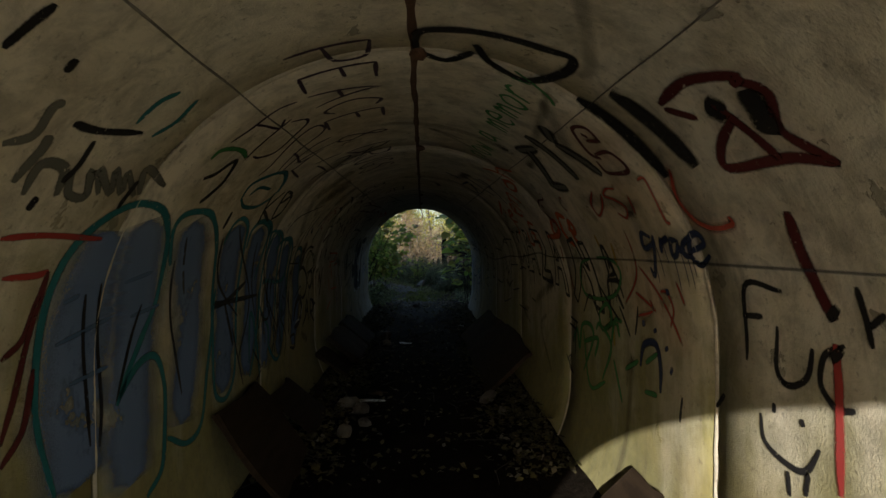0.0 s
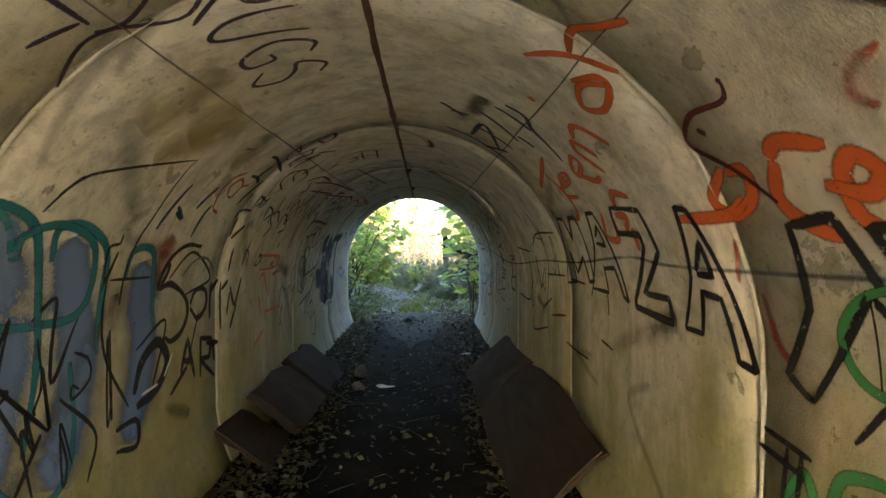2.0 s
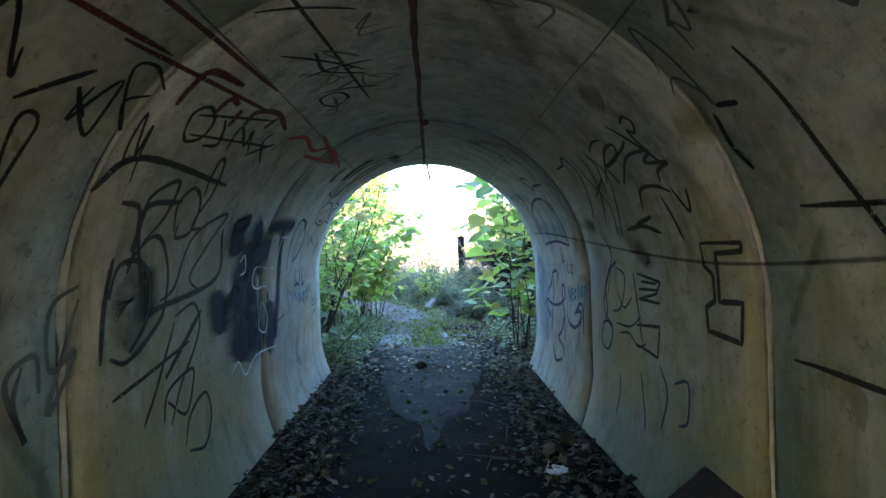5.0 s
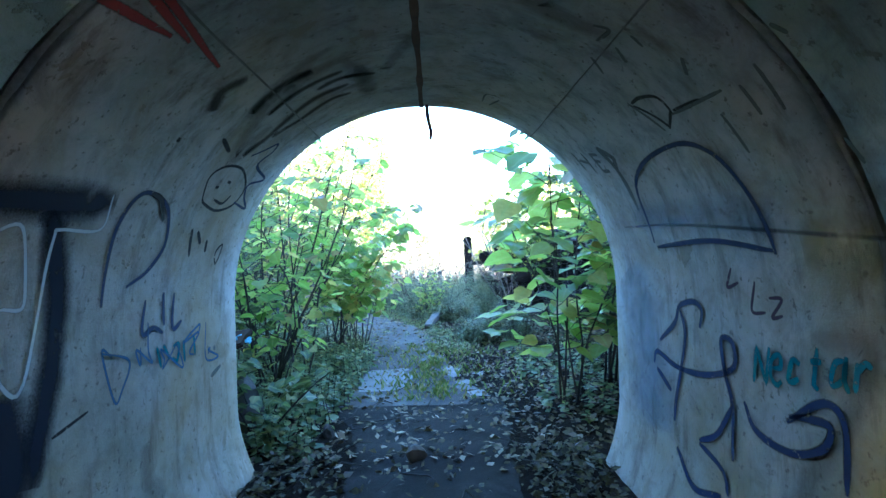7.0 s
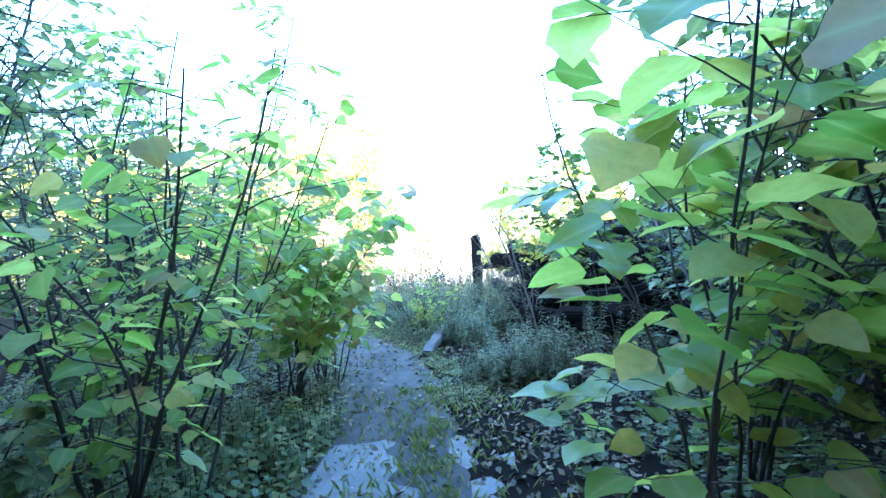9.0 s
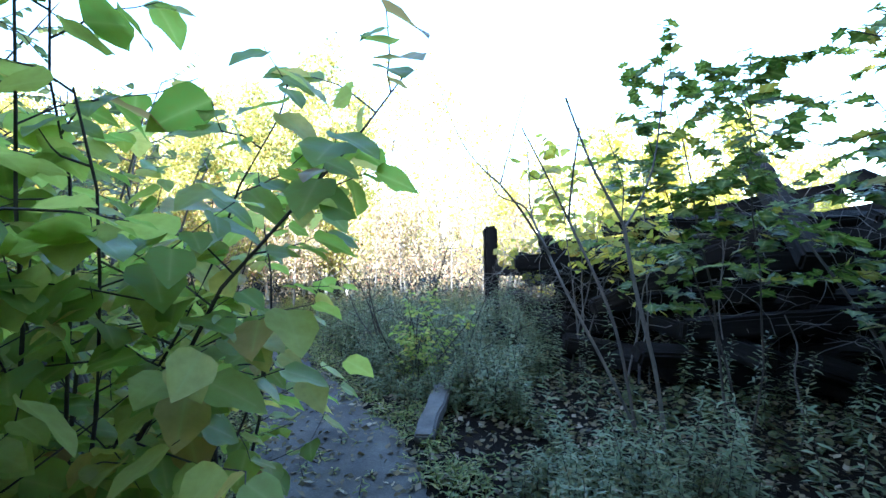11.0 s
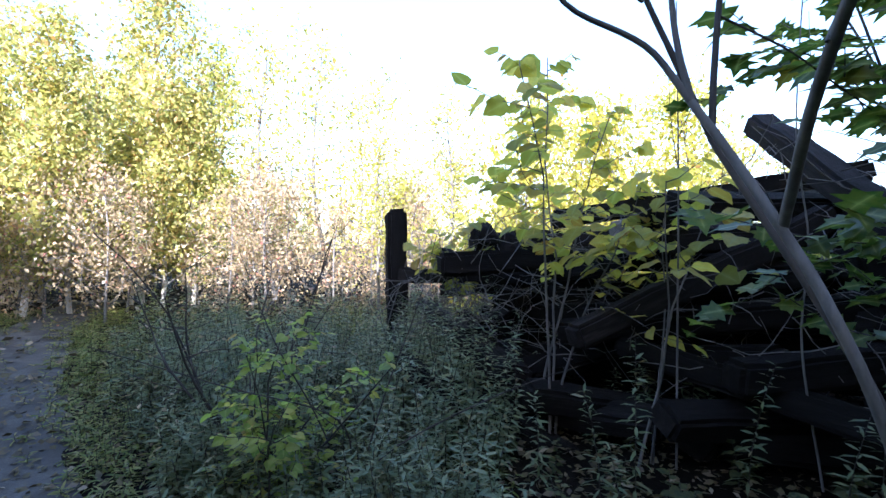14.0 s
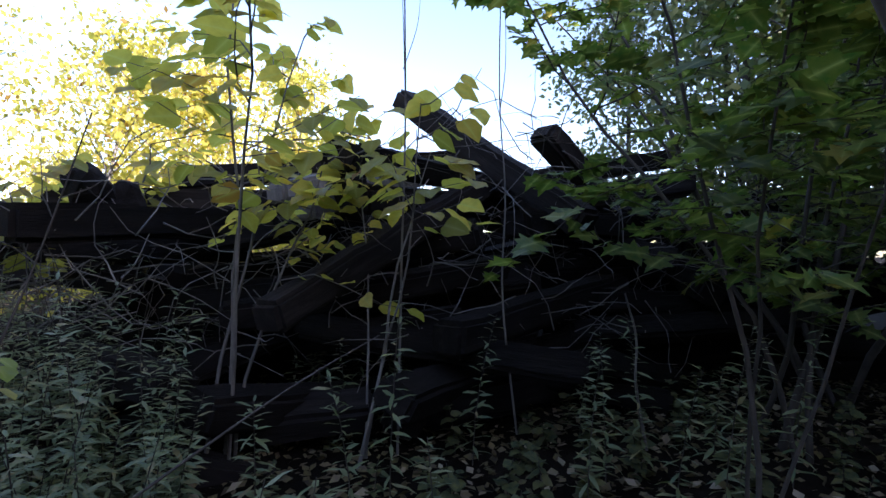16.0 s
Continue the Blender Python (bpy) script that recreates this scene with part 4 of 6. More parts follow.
tag([[(10.21, -1.45), (10.17, -1.32)], [(10.23, -1.33), (10.29, -1.39)], [(10.35, -1.37), (10.36, -1.43)], [(9.72, -0.99), (9.72, -0.97)], [(9.98, -0.9), (10.11, -0.94)], [(9.76, -1.2), (9.84, -1.22), (9.91, -1.3)]], 0.024, BLACK, "short black dabs")
tag([[(10.14, -1.18), (10.1, -1.07), (10.19, -1), (10.35, -0.99), (10.5, -1.07), (10.48, -1.17), (10.33, -1.22), (10.18, -1.2), (10.14, -1.18)], [(10.2, -1.11), (10.23, -1.11)], [(10.28, -1.07), (10.32, -1.07)], [(10.25, -1.17), (10.35, -1.18), (10.4, -1.13)]], 0.016, BLACK, "black sprayed face in a ring")
tag([[(10.32, -0.91), (10.4, -0.85), (10.46, -0.79), (10.49, -0.84), (10.46, -0.94), (10.66, -0.99), (10.52, -1.05), (10.56, -1.12), (10.65, -1.18), (10.47, -1.16)]], 0.017, NAVY, "dark zigzag stroke")
tag([[(10.48, -1.45), (10.49, -1.42), (10.54, -1.39), (10.54, -1.44), (10.51, -1.49), (10.48, -1.46)]], 0.014, BLACK, "small black ring mark")
tag([[(10.48, -2.06), (10.6, -2.03)], [(10.52, -1.92), (10.54, -1.93)]], 0.022, GREYP, "short grey dash")
veil([(0.05, [(10.37, -0.34), (10.35, -0.44), (10.39, -0.62), (10.34, -0.78)]), (0.06, [(10.25, -0.33), (10.25, -0.5), (10.31, -0.77), (10.25, -0.93)]), (0.05, [(10.08, -0.33), (10.09, -0.51), (10.12, -0.71)]), (0.07, [(9.96, -0.44), (9.96, -0.59), (10, -0.75)]), (0.08, [(9.75, -0.65), (9.71, -0.75), (9.77, -0.83)]), (0.05, [(10.2, -0.2), (10.15, -0.35), (10.17, -0.47)])], BLACKHAZE, "black sooty spray streaks on the vault")
# right wall; it reads from the far end towards the entrance
tag([[(1.62, 1.69), (1.58, 1.44), (1.41, 1.44)], [(1.62, 1.54), (1.52, 1.53)], [(1.46, 1.55), (1.48, 1.68), (1.43, 1.72), (1.36, 1.68), (1.33, 1.59)], [(1.22, 1.56), (1.29, 1.6), (1.31, 1.68), (1.26, 1.73), (1.2, 1.72)], [(1.15, 1.4), (1.14, 1.55)], [(1.14, 1.5), (1.09, 1.46)]], 0.022, BLACK, "thin black sprayed profanity")
tag([[(1.55, 1.84), (1.53, 1.92), (1.44, 1.95), (1.36, 1.94), (1.31, 1.86)], [(1.49, 1.79), (1.49, 1.82)], [(1.38, 1.8), (1.37, 1.82)], [(1.43, 1.97), (1.42, 2.04)], [(1.35, 1.94), (1.36, 2.01)], [(2.03, 1.94), (2.05, 2.05)], [(1.79, 1.9), (1.74, 1.84)]], 0.02, BLACK, "black figure scrawled low on the wall")
tag([[(1.28, 1.2), (1.29, 1.31), (1.27, 1.42), (1.24, 1.5)]], 0.05, MAROON, "dark red sprayed stripe")
tag([[(1.25, 1.56), (1.25, 1.69), (1.24, 1.95)]], 0.032, REDP, "red sprayed stripe running down the wall")
tag([[(1.25, 1.47), (1.23, 1.49)], [(1.26, 1.58), (1.24, 1.6)]], 0.06, BLACK, "black sprayed dots")
tag([[(2.13, 1.27), (2.2, 1.25), (2.23, 1.32), (2.13, 1.3), (2.11, 1.27)], [(2.1, 1.26), (2.17, 1.39), (2.21, 1.45), (2.23, 1.41)], [(2.08, 1.34), (2.04, 1.27)], [(2.06, 1.3), (1.98, 1.27)], [(1.92, 1.28), (1.97, 1.29), (1.99, 1.35), (1.95, 1.34), (1.91, 1.28)], [(1.92, 1.3), (1.92, 1.34)], [(1.81, 1.27), (1.88, 1.3), (1.9, 1.34), (1.85, 1.35)], [(1.85, 1.33), (1.74, 1.3), (1.75, 1.26), (1.81, 1.27), (1.85, 1.34), (1.8, 1.38), (1.72, 1.34)]], 0.03, NAVY, "navy spray-painted word grace", drips=1)
tag([[(2.47, 1), (2.6, 1.07), (2.59, 1.14), (2.48, 1.1), (2.39, 1.03)], [(2.21, 1.02), (2.3, 1.01), (2.37, 1.04), (2.29, 1.07), (2.22, 1.12), (2.27, 1.17), (2.34, 1.14)], [(2.13, 1.06), (2.16, 1.16)], [(1.96, 1.01), (1.9, 1.01), (1.92, 1.1), (1.93, 1.2), (1.9, 1.21)]], 0.03, REDFADE, "pale red sprayed letters")
tag([[(1.69, 1), (1.76, 1.11), (1.73, 1.2), (1.64, 1.24), (1.53, 1.23), (1.53, 1.2)]], 0.04, REDFADE, "large pale red sprayed curve")
tag([[(2.46, 1.55), (2.36, 1.58), (2.25, 1.62)], [(2.19, 1.52), (2.13, 1.52), (2.09, 1.59), (2.13, 1.67)], [(2.46, 1.67), (2.29, 1.62), (2.31, 1.57)], [(2.36, 1.41), (2.19, 1.55), (2.03, 1.73)], [(2.37, 1.23), (2.4, 1.45), (2.61, 1.63)], [(2.03, 1.46), (1.99, 1.56)]], 0.028, REDFADE, "red sprayed scrawl")
tag([[(2.85, 0.6), (2.62, 0.66)], [(2.73, 0.64), (2.96, 0.9), (2.76, 0.94)], [(2.52, 0.57), (2.52, 0.92)], [(2.25, 0.6), (2.36, 0.69)], [(2.36, 0.7), (2.22, 0.94)]], 0.085, BLACK, "black outlined block letters with grey fill", smooth=False, inner=(GREYP, 0.5))
tag([[(1.98, 0.8), (1.97, 0.72), (2.06, 0.69), (2.13, 0.76), (2.15, 0.83), (2.1, 0.87)], [(2.12, 0.84), (1.99, 0.86), (1.97, 0.96), (2.15, 0.94), (2.16, 0.87)], [(2.05, 0.73), (2.03, 0.76)], [(2.07, 0.77), (1.97, 0.8)]], 0.025, MAROON, "dark outlined block letter")
tag([[(1.78, 0.61), (1.74, 1.03)], [(1.6, 0.67), (1.54, 1.02)]], 0.1, BLACK, "thick dark sprayed bars", smooth=False)
tag([[(1.46, 0.79), (1.29, 0.77), (1.14, 0.82), (1.17, 0.84)], [(1.46, 0.81), (1.37, 0.88)], [(1.15, 0.83), (1.1, 0.89), (1.14, 0.99), (1.05, 1.1)], [(1.05, 1.1), (1.17, 1.06), (1.4, 1.05), (1.37, 0.98), (1.24, 0.91)], [(1.2, 1.06), (1.28, 0.85)]], 0.036, MAROON, "dark red angular letter")
tag([[(1.15, 0.86), (1.16, 0.93), (1.18, 0.99)], [(1.3, 0.85), (1.26, 0.9)]], 0.09, BLACK, "dark fill of an angular letter")
tag([[(1.78, 0.01), (1.64, 0.02), (1.6, 0.13), (1.58, 0.25), (1.56, 0.41), (1.54, 0.51), (1.68, 0.51), (1.86, 0.42), (1.81, 0.28), (1.68, 0.21)], [(1.81, 0.02), (1.87, 0.12), (1.75, 0.21)]], 0.045, BLACK, "black sprayed loops on the vault")
word("now a memory", (3.51, 0.49), (1.8, 0.49), (3.44, 0.31), 0.02, GREENP, "green lettering reading now a memory")
tag([[(4.72, 0.83), (5.16, 0.97)], [(4.9, 0.92), (4.82, 1.08), (4.83, 1.18), (4.92, 1.21)], [(4.85, 1.02), (4.66, 1), (4.62, 0.96), (4.75, 0.97), (4.83, 1.06), (4.67, 1.09)], [(4.5, 0.94), (4.4, 0.9), (4.38, 0.95), (4.48, 0.99), (4.51, 0.96), (4.46, 0.94)], [(4.48, 0.99), (4.35, 1.04), (4.28, 1.03)], [(4.31, 0.87), (4.3, 0.91), (4.21, 1.02)], [(4.31, 0.89), (4.26, 0.85), (4.17, 0.95)], [(4.23, 0.84), (4.13, 0.8), (4.01, 0.93)]], 0.03, ORANGE, "orange lettering reading jeremiah")
tag([[(3.86, 0.51), (3.72, 0.61), (3.61, 0.76)], [(3.69, 0.62), (3.58, 0.59), (3.49, 0.64), (3.4, 0.68)], [(3.84, 0.68), (3.71, 0.73), (3.72, 0.78), (3.85, 0.82), (3.94, 0.77), (3.83, 0.71), (3.7, 0.77)], [(4.17, 0.6), (4.18, 0.63)]], 0.03, ORANGE, "end of an orange name")
tag([[(3.53, 1.12), (3.63, 1.2), (3.57, 1.25), (3.47, 1.21), (3.45, 1.14), (3.52, 1.13)], [(3.35, 1.12), (3.3, 1.09), (3.19, 1.12)], [(3.34, 1.13), (3.38, 1.22), (3.32, 1.29), (3.24, 1.32)], [(3.24, 1.2), (3.15, 1.23), (3.11, 1.19), (3.15, 1.15), (3.19, 1.19), (3.19, 1.27), (3.15, 1.3)], [(3.88, 1.25), (3.6, 1.25), (3.5, 1.21)]], 0.045, ORANGE, "bold orange sprayed letters")
tag([[(4.32, 1.17), (4.27, 1.11), (4.15, 1.14)], [(4.51, 1.19), (4.56, 1.3), (4.44, 1.32), (4.4, 1.22)], [(4.36, 1.21), (4.26, 1.22), (4.31, 1.28)], [(4.25, 1.27), (4.26, 1.37)]], 0.034, ORANGE, "orange sprayed letters under the block letters")
tag([[(5.45, 1.6), (5.26, 1.18), (5.15, 1.19), (5.13, 1.32), (5.03, 1.19), (4.92, 1.19), (4.93, 1.55), (5.01, 1.56), (5.04, 1.42), (5.2, 1.52), (5.27, 1.39), (5.25, 1.58), (5.45, 1.6)], [(4.97, 1.59), (4.79, 1.35), (4.71, 1.18), (4.62, 1.18), (4.49, 1.61), (4.54, 1.59), (4.6, 1.46), (4.74, 1.47), (4.73, 1.59), (4.97, 1.59)], [(4.73, 1.31), (4.65, 1.25), (4.63, 1.35), (4.75, 1.34)]], 0.026, BLACK, "black outlined block letters", smooth=False)
tag([[(4.38, 1.17), (4.13, 1.2), (4.1, 1.37), (4.31, 1.55), (4.1, 1.55), (4.09, 1.64), (4.41, 1.62), (4.41, 1.59), (4.21, 1.35), (4.21, 1.3), (4.42, 1.29), (4.41, 1.22), (4.38, 1.17)]], 0.032, BLACK, "black outlined letter Z", smooth=False)
tag([[(4, 1.64), (3.91, 1.45), (3.86, 1.21), (3.8, 1.22), (3.62, 1.7), (3.7, 1.69), (3.76, 1.51), (3.86, 1.5), (3.89, 1.64), (4, 1.64)], [(3.87, 1.43), (3.8, 1.33), (3.78, 1.44), (3.87, 1.44)]], 0.028, BLACK, "black outlined letter A", smooth=False)
tag([[(3.42, 1.72), (3.5, 1.67), (3.4, 1.49), (3.39, 1.29), (3.26, 1.27), (3.2, 1.42), (3.1, 1.48), (3.18, 1.3), (3.08, 1.3), (2.99, 1.54), (2.92, 1.72), (3.06, 1.7), (3.12, 1.56), (3.23, 1.44), (3.42, 1.72)], [(2.75, 1.75), (2.83, 1.73), (2.83, 1.54), (2.78, 1.48), (2.79, 1.32), (2.75, 1.32), (2.62, 1.6)], [(2.81, 1.52), (2.7, 1.51), (2.62, 1.52)], [(2.75, 1.45), (2.74, 1.39), (2.69, 1.47), (2.77, 1.49)], [(2.74, 1.6), (2.72, 1.57), (2.63, 1.66)]], 0.03, BLACK, "black outlined letters N and A", smooth=False, drips=1)
tag([[(3.33, 0.92), (3.37, 0.96), (3.51, 0.96), (3.59, 1.03), (3.48, 1.13), (3.39, 1.23)], [(3.34, 0.91), (3.33, 0.92)], [(3.52, 1), (3.5, 1.02)]], 0.018, MAROON, "thin dark red line with a dot")
tag([[(2.99, 0.98), (3.05, 1), (3.08, 1.04), (3.05, 1.08)], [(3.61, 1.32), (3.65, 1.45)], [(3.56, 1.47), (3.53, 1.59), (3.49, 1.64)]], 0.03, REDFADE, "pale red sprayed curve")
tag([[(2.81, 1.25), (2.8, 1.32)], [(2.61, 1.3), (2.63, 1.43)], [(2.78, 1.79), (2.76, 1.88)]], 0.03, YELLINE, "short ochre sprayed bars")
tag([[(3.04, 1.4), (3.23, 1.44), (3.32, 1.54), (3.26, 1.64), (3.06, 1.65), (2.88, 1.63), (2.71, 1.58), (2.61, 1.48), (2.63, 1.42), (2.73, 1.39), (2.92, 1.39)]], 0.027, GREENP, "green sprayed loop")
tag([[(3.52, 2.01), (3.44, 1.9), (3.38, 2.02), (3.33, 1.86), (3.17, 1.83), (3.11, 1.91), (3.29, 2.15)], [(3.29, 1.96), (3.03, 1.89), (3.08, 2.01)], [(3.01, 1.73), (2.88, 1.66), (2.81, 1.72), (2.85, 1.79), (2.97, 1.81), (3.01, 1.73)], [(2.96, 1.83), (2.75, 1.75), (2.69, 1.82)], [(2.81, 1.88), (2.76, 1.74), (2.66, 1.73)]], 0.034, GREENP, "green sprayed letters low on the wall")
tag([[(3.59, 1.84), (3.42, 1.86)], [(3.5, 1.86), (3.52, 2.01)]], 0.018, BLACK, "small black sprayed letter")
tag([[(3.66, 2.16), (3.57, 2.11), (3.61, 2.2), (3.52, 2.23)]], 0.016, PURPLE, "small purple curl")
tag([[(2.43, 1.91), (2.39, 1.8), (2.27, 1.77), (2.22, 1.86), (2.22, 1.98)]], 0.04, NAVY, "navy sprayed arch")
tag([[(3.3, 1.88), (3.17, 2.21), (2.9, 2.12)], [(3.06, 1.84), (3, 1.8), (2.81, 1.89), (2.95, 2.12)], [(2.77, 1.96), (2.65, 2.16)], [(2.61, 1.97), (2.45, 1.89)], [(2.37, 1.88), (2.25, 1.81)], [(2.38, 2.02), (2.25, 2)]], 0.028, GREENP, "green sprayed letters")
tag([[(2.12, 1.5), (2.12, 1.53)], [(2.28, 1.7), (2.27, 1.72)], [(2.17, 1.76), (2.16, 1.78)], [(2.13, 1.85), (2.11, 1.86)], [(2.4, 1.68), (2.39, 1.71)]], 0.04, NAVY, "dark blue dots of paint")
tag([[(3.3, 1.77), (3.17, 1.64), (3, 1.76)], [(3.45, 1.85), (3.48, 2.09)], [(3.61, 1.89), (3.45, 1.91)], [(2.98, 1.56), (2.81, 1.67), (2.69, 1.73)], [(2.69, 1.65), (2.55, 1.79)], [(2.49, 1.77), (2.45, 1.62)], [(3.69, 2.13), (3.52, 2.23)]], 0.02, BLACK, "black writing crowding the wall")
tag([[(5.2, 0.3), (5.28, 0.84)], [(5.17, 0.46), (4.85, 0.5), (5.17, 0.65)], [(4.95, 0.47), (4.97, 0.7)], [(4.66, 0.45), (4.78, 0.69)], [(4.49, 0.5), (4.51, 0.7)], [(4.4, 0.54), (4.4, 0.64), (4.49, 0.71), (4.53, 0.9)], [(4.71, 0.67), (4.68, 0.77)], [(5.27, 0.56), (5.09, 0.69)], [(4.73, 0.26), (4.86, 0.39)], [(4.83, 0.31), (4.8, 0.41)]], 0.03, NAVY, "dark blue-black sprayed name")
tag([[(0.6, 1.36), (2.2, 1.38), (3.9, 1.42), (4.4, 1.40), (5.2, 1.46), (6.0, 1.48), (7.2, 1.56), (7.9, 1.55), (8.9, 1.47), (9.9, 1.38), (10.5, 1.36)]], 0.017, BLUELINE, "long thin blue sprayed line")
tag([[(7.11, 1.84), (6.58, 1.82), (6.58, 1.46)], [(6.57, 1.52), (6.53, 1.91)], [(6.05, 1.3), (5.9, 1.33), (5.89, 1.49), (6.01, 1.74), (5.94, 2.1)], [(6.26, 1.36), (5.98, 1.27), (5.48, 1.27)], [(6.15, 1.85), (5.88, 1.75)], [(5.88, 1.87), (5.51, 1.82)], [(6.48, 1.94), (6.48, 2.07), (6, 1.98)], [(6.91, 0.92), (6.85, 1.27), (6.74, 1.53)], [(7, 1.39), (6.45, 1.42)], [(6.31, 0.77), (6.28, 1.02)]], 0.018, BLACK, "thin black strokes and drips")
tag([[(5.98, 1.58), (5.49, 1.56)], [(5.37, 1.57), (5.09, 1.58)], [(5.51, 1.99), (5.27, 2), (5.06, 2)], [(5.27, 1.93), (5.27, 2.02)], [(4.86, 1.85), (4.69, 1.87)], [(4.75, 1.59), (4.75, 1.71)], [(5, 1.64), (4.97, 1.59)]], 0.016, BLACK, "thin slanting black lines")
tag([[(8.22, 1.15), (8.01, 1), (7.88, 0.99), (7.94, 1.05), (8.1, 1.07), (7.85, 1.03), (7.76, 1)], [(8.03, 1.18), (7.85, 1.07), (7.64, 1.08), (7.73, 1.12), (7.56, 1.15), (7.66, 1.17), (7.69, 1.22)], [(8.11, 1.08), (8.07, 1.17)], [(7.81, 0.9), (7.61, 1.14)], [(7.69, 0.93), (7.63, 0.91), (7.6, 0.95), (7.64, 0.99), (7.68, 0.97), (7.66, 1.06), (7.6, 1.16)], [(7.97, 1.33), (7.9, 1.23), (7.75, 1.23), (7.65, 1.27)], [(7.64, 1.25), (7.57, 1.36), (7.53, 1.27)], [(7.68, 1.48), (7.75, 1.27)]], 0.02, BLACK, "black angular sprayed tag")
tag([[(8.23, 1.41), (8.03, 1.4), (7.86, 1.44)], [(8.1, 1.39), (7.91, 1.36)], [(7.15, 1.06), (7.16, 1.17), (7.12, 1.26)], [(7.12, 1.04), (7.03, 1.06)]], 0.024, BLACK, "black curled strokes")
tag([[(8.28, 1.64), (8.19, 1.99)], [(8.23, 1.64), (7.97, 1.67), (8.02, 1.73), (8.22, 1.77)], [(8.22, 1.77), (7.98, 1.77)], [(8.26, 1.91), (7.99, 1.88), (8.02, 2.03), (8.26, 2.01)], [(8.19, 1.68), (8.01, 1.68)], [(8.22, 1.72), (8, 1.71)]], 0.018, BLACK, "black outlined block letter", smooth=False)
tag([[(7.57, 1.49), (7.31, 1.49), (7.32, 1.52), (7.48, 1.53), (7.49, 1.71), (7.35, 1.7), (7.36, 1.84), (7.57, 1.83), (7.58, 1.74), (7.52, 1.71), (7.52, 1.61), (7.57, 1.58), (7.57, 1.49)]], 0.024, BLACK, "black outlined block shape", smooth=False)
tag([[(8.64, 1.63), (8.75, 1.87), (8.61, 1.97)], [(8.51, 1.62), (8.4, 1.67), (8.47, 1.84), (8.6, 1.88)], [(8.8, 2.06), (8.75, 1.96), (8.61, 1.97), (8.66, 2.12)], [(8.5, 2.22), (8.55, 2.46)], [(8.22, 2.14), (8.17, 2.43)], [(8, 2.06), (7.93, 2.18), (8.01, 2.37)], [(7.86, 2.11), (7.74, 2.08), (7.75, 2.24), (7.83, 2.29)]], 0.016, NAVY, "faint blue-grey scrawl")
tag([[(8.32, 0.93), (8.32, 1.03), (8.37, 1.17), (8.51, 1.38)], [(8.44, 0.94), (8.43, 1.09), (8.34, 1.26), (8.38, 1.43)], [(8.23, 0.95), (8.21, 1.04), (8.29, 1.19)], [(8.22, 0.96), (8.16, 1.1), (8.23, 1.25), (8.32, 1.43)], [(8.64, 0.95), (8.54, 0.91), (8.5, 1.01)], [(8.78, 0.95), (8.64, 0.95)], [(8.47, 1.2), (8.23, 1.11)], [(8.48, 0.99), (8.55, 1.14), (8.67, 1.33)], [(8.15, 0.96), (8.05, 0.93), (7.96, 0.94)]], 0.016, NAVY, "faded dark curved strokes")
tag([[(8.78, 1.98), (8.69, 1.95), (8.61, 2.01), (8.7, 2.12), (8.8, 2.09), (8.78, 2)], [(8.65, 1.4), (8.56, 1.55), (8.71, 1.73), (8.69, 1.88), (8.76, 1.98)], [(8.68, 1.8), (8.61, 1.64), (8.49, 1.58)], [(8.51, 1.77), (8.42, 1.84), (8.31, 1.77)], [(8.55, 1.94), (8.34, 1.93), (8.2, 1.86)], [(8.5, 1.99), (8.36, 1.97), (8.25, 2.02), (8.15, 1.99)]], 0.014, BLACK, "thin dark loops low on the wall")
veil([(0.2, [(7.73, 0.72), (7.65, 0.82)]), (0.16, [(7.38, 1.04), (7.18, 1.08)])], YELP, "faded yellow overspray")
veil([(0.2, [(9.29, 1.48), (9.14, 1.48), (9.04, 1.5)])], YELP, "patch of faded yellow overspray")
veil([(0.16, [(10.36, 1.32), (9.72, 1.36), (9.37, 1.39)]), (0.5, [(10.63, 1.6), (10.45, 1.94), (10.35, 2.36)])], BLUEVEIL, "veil of pale blue overspray")
tag([[(10.21, 1.45), (10.17, 1.2), (9.97, 1.09), (9.66, 1.07), (9.51, 1.14), (9.44, 1.28), (9.41, 1.41), (9.4, 1.5)], [(10.19, 1.47), (9.74, 1.45), (9.4, 1.49)]], 0.024, NAVY, "dark blue sprayed dome outline")
tag([[(10.26, 1.91), (10.11, 1.81), (10.06, 1.73), (9.94, 1.7), (9.88, 1.73), (9.9, 1.8)], [(10.06, 1.74), (10.02, 1.86), (10.11, 2.13), (10.14, 2.25)], [(10.33, 2.03), (10.29, 1.97), (10.1, 2), (9.87, 1.98), (9.68, 1.91), (9.68, 1.82), (9.75, 1.82), (9.73, 1.94), (9.69, 2.05), (9.7, 2.25)], [(10.3, 2.05), (10.16, 2.12)], [(9.93, 2.26), (9.8, 2.19), (9.69, 2.05)], [(9.93, 2.27), (9.77, 2.31), (9.73, 2.39)], [(9.62, 2.01), (9.56, 2.09), (9.4, 2.1), (9.27, 2.04), (9.24, 1.97), (9.31, 1.97), (9.4, 1.99)], [(9.41, 2.01), (9.26, 1.91), (9.19, 1.95), (9.19, 2.13)], [(10.12, 2.36), (9.96, 2.46), (9.77, 2.41)]], 0.028, NAVY, "dark blue looping sprayed figure")
word("Nectar", (9.57, 1.93), (9.08, 1.84), (9.55, 1.81), 0.022, TEAL, "teal word nectar")
tag([[(9.65, 1.55), (9.69, 1.62), (9.62, 1.6)], [(9.53, 1.59), (9.56, 1.69), (9.49, 1.69)], [(9.47, 1.64), (9.41, 1.64), (9.46, 1.7), (9.41, 1.69)]], 0.014, PURPLE, "small purple numbers")
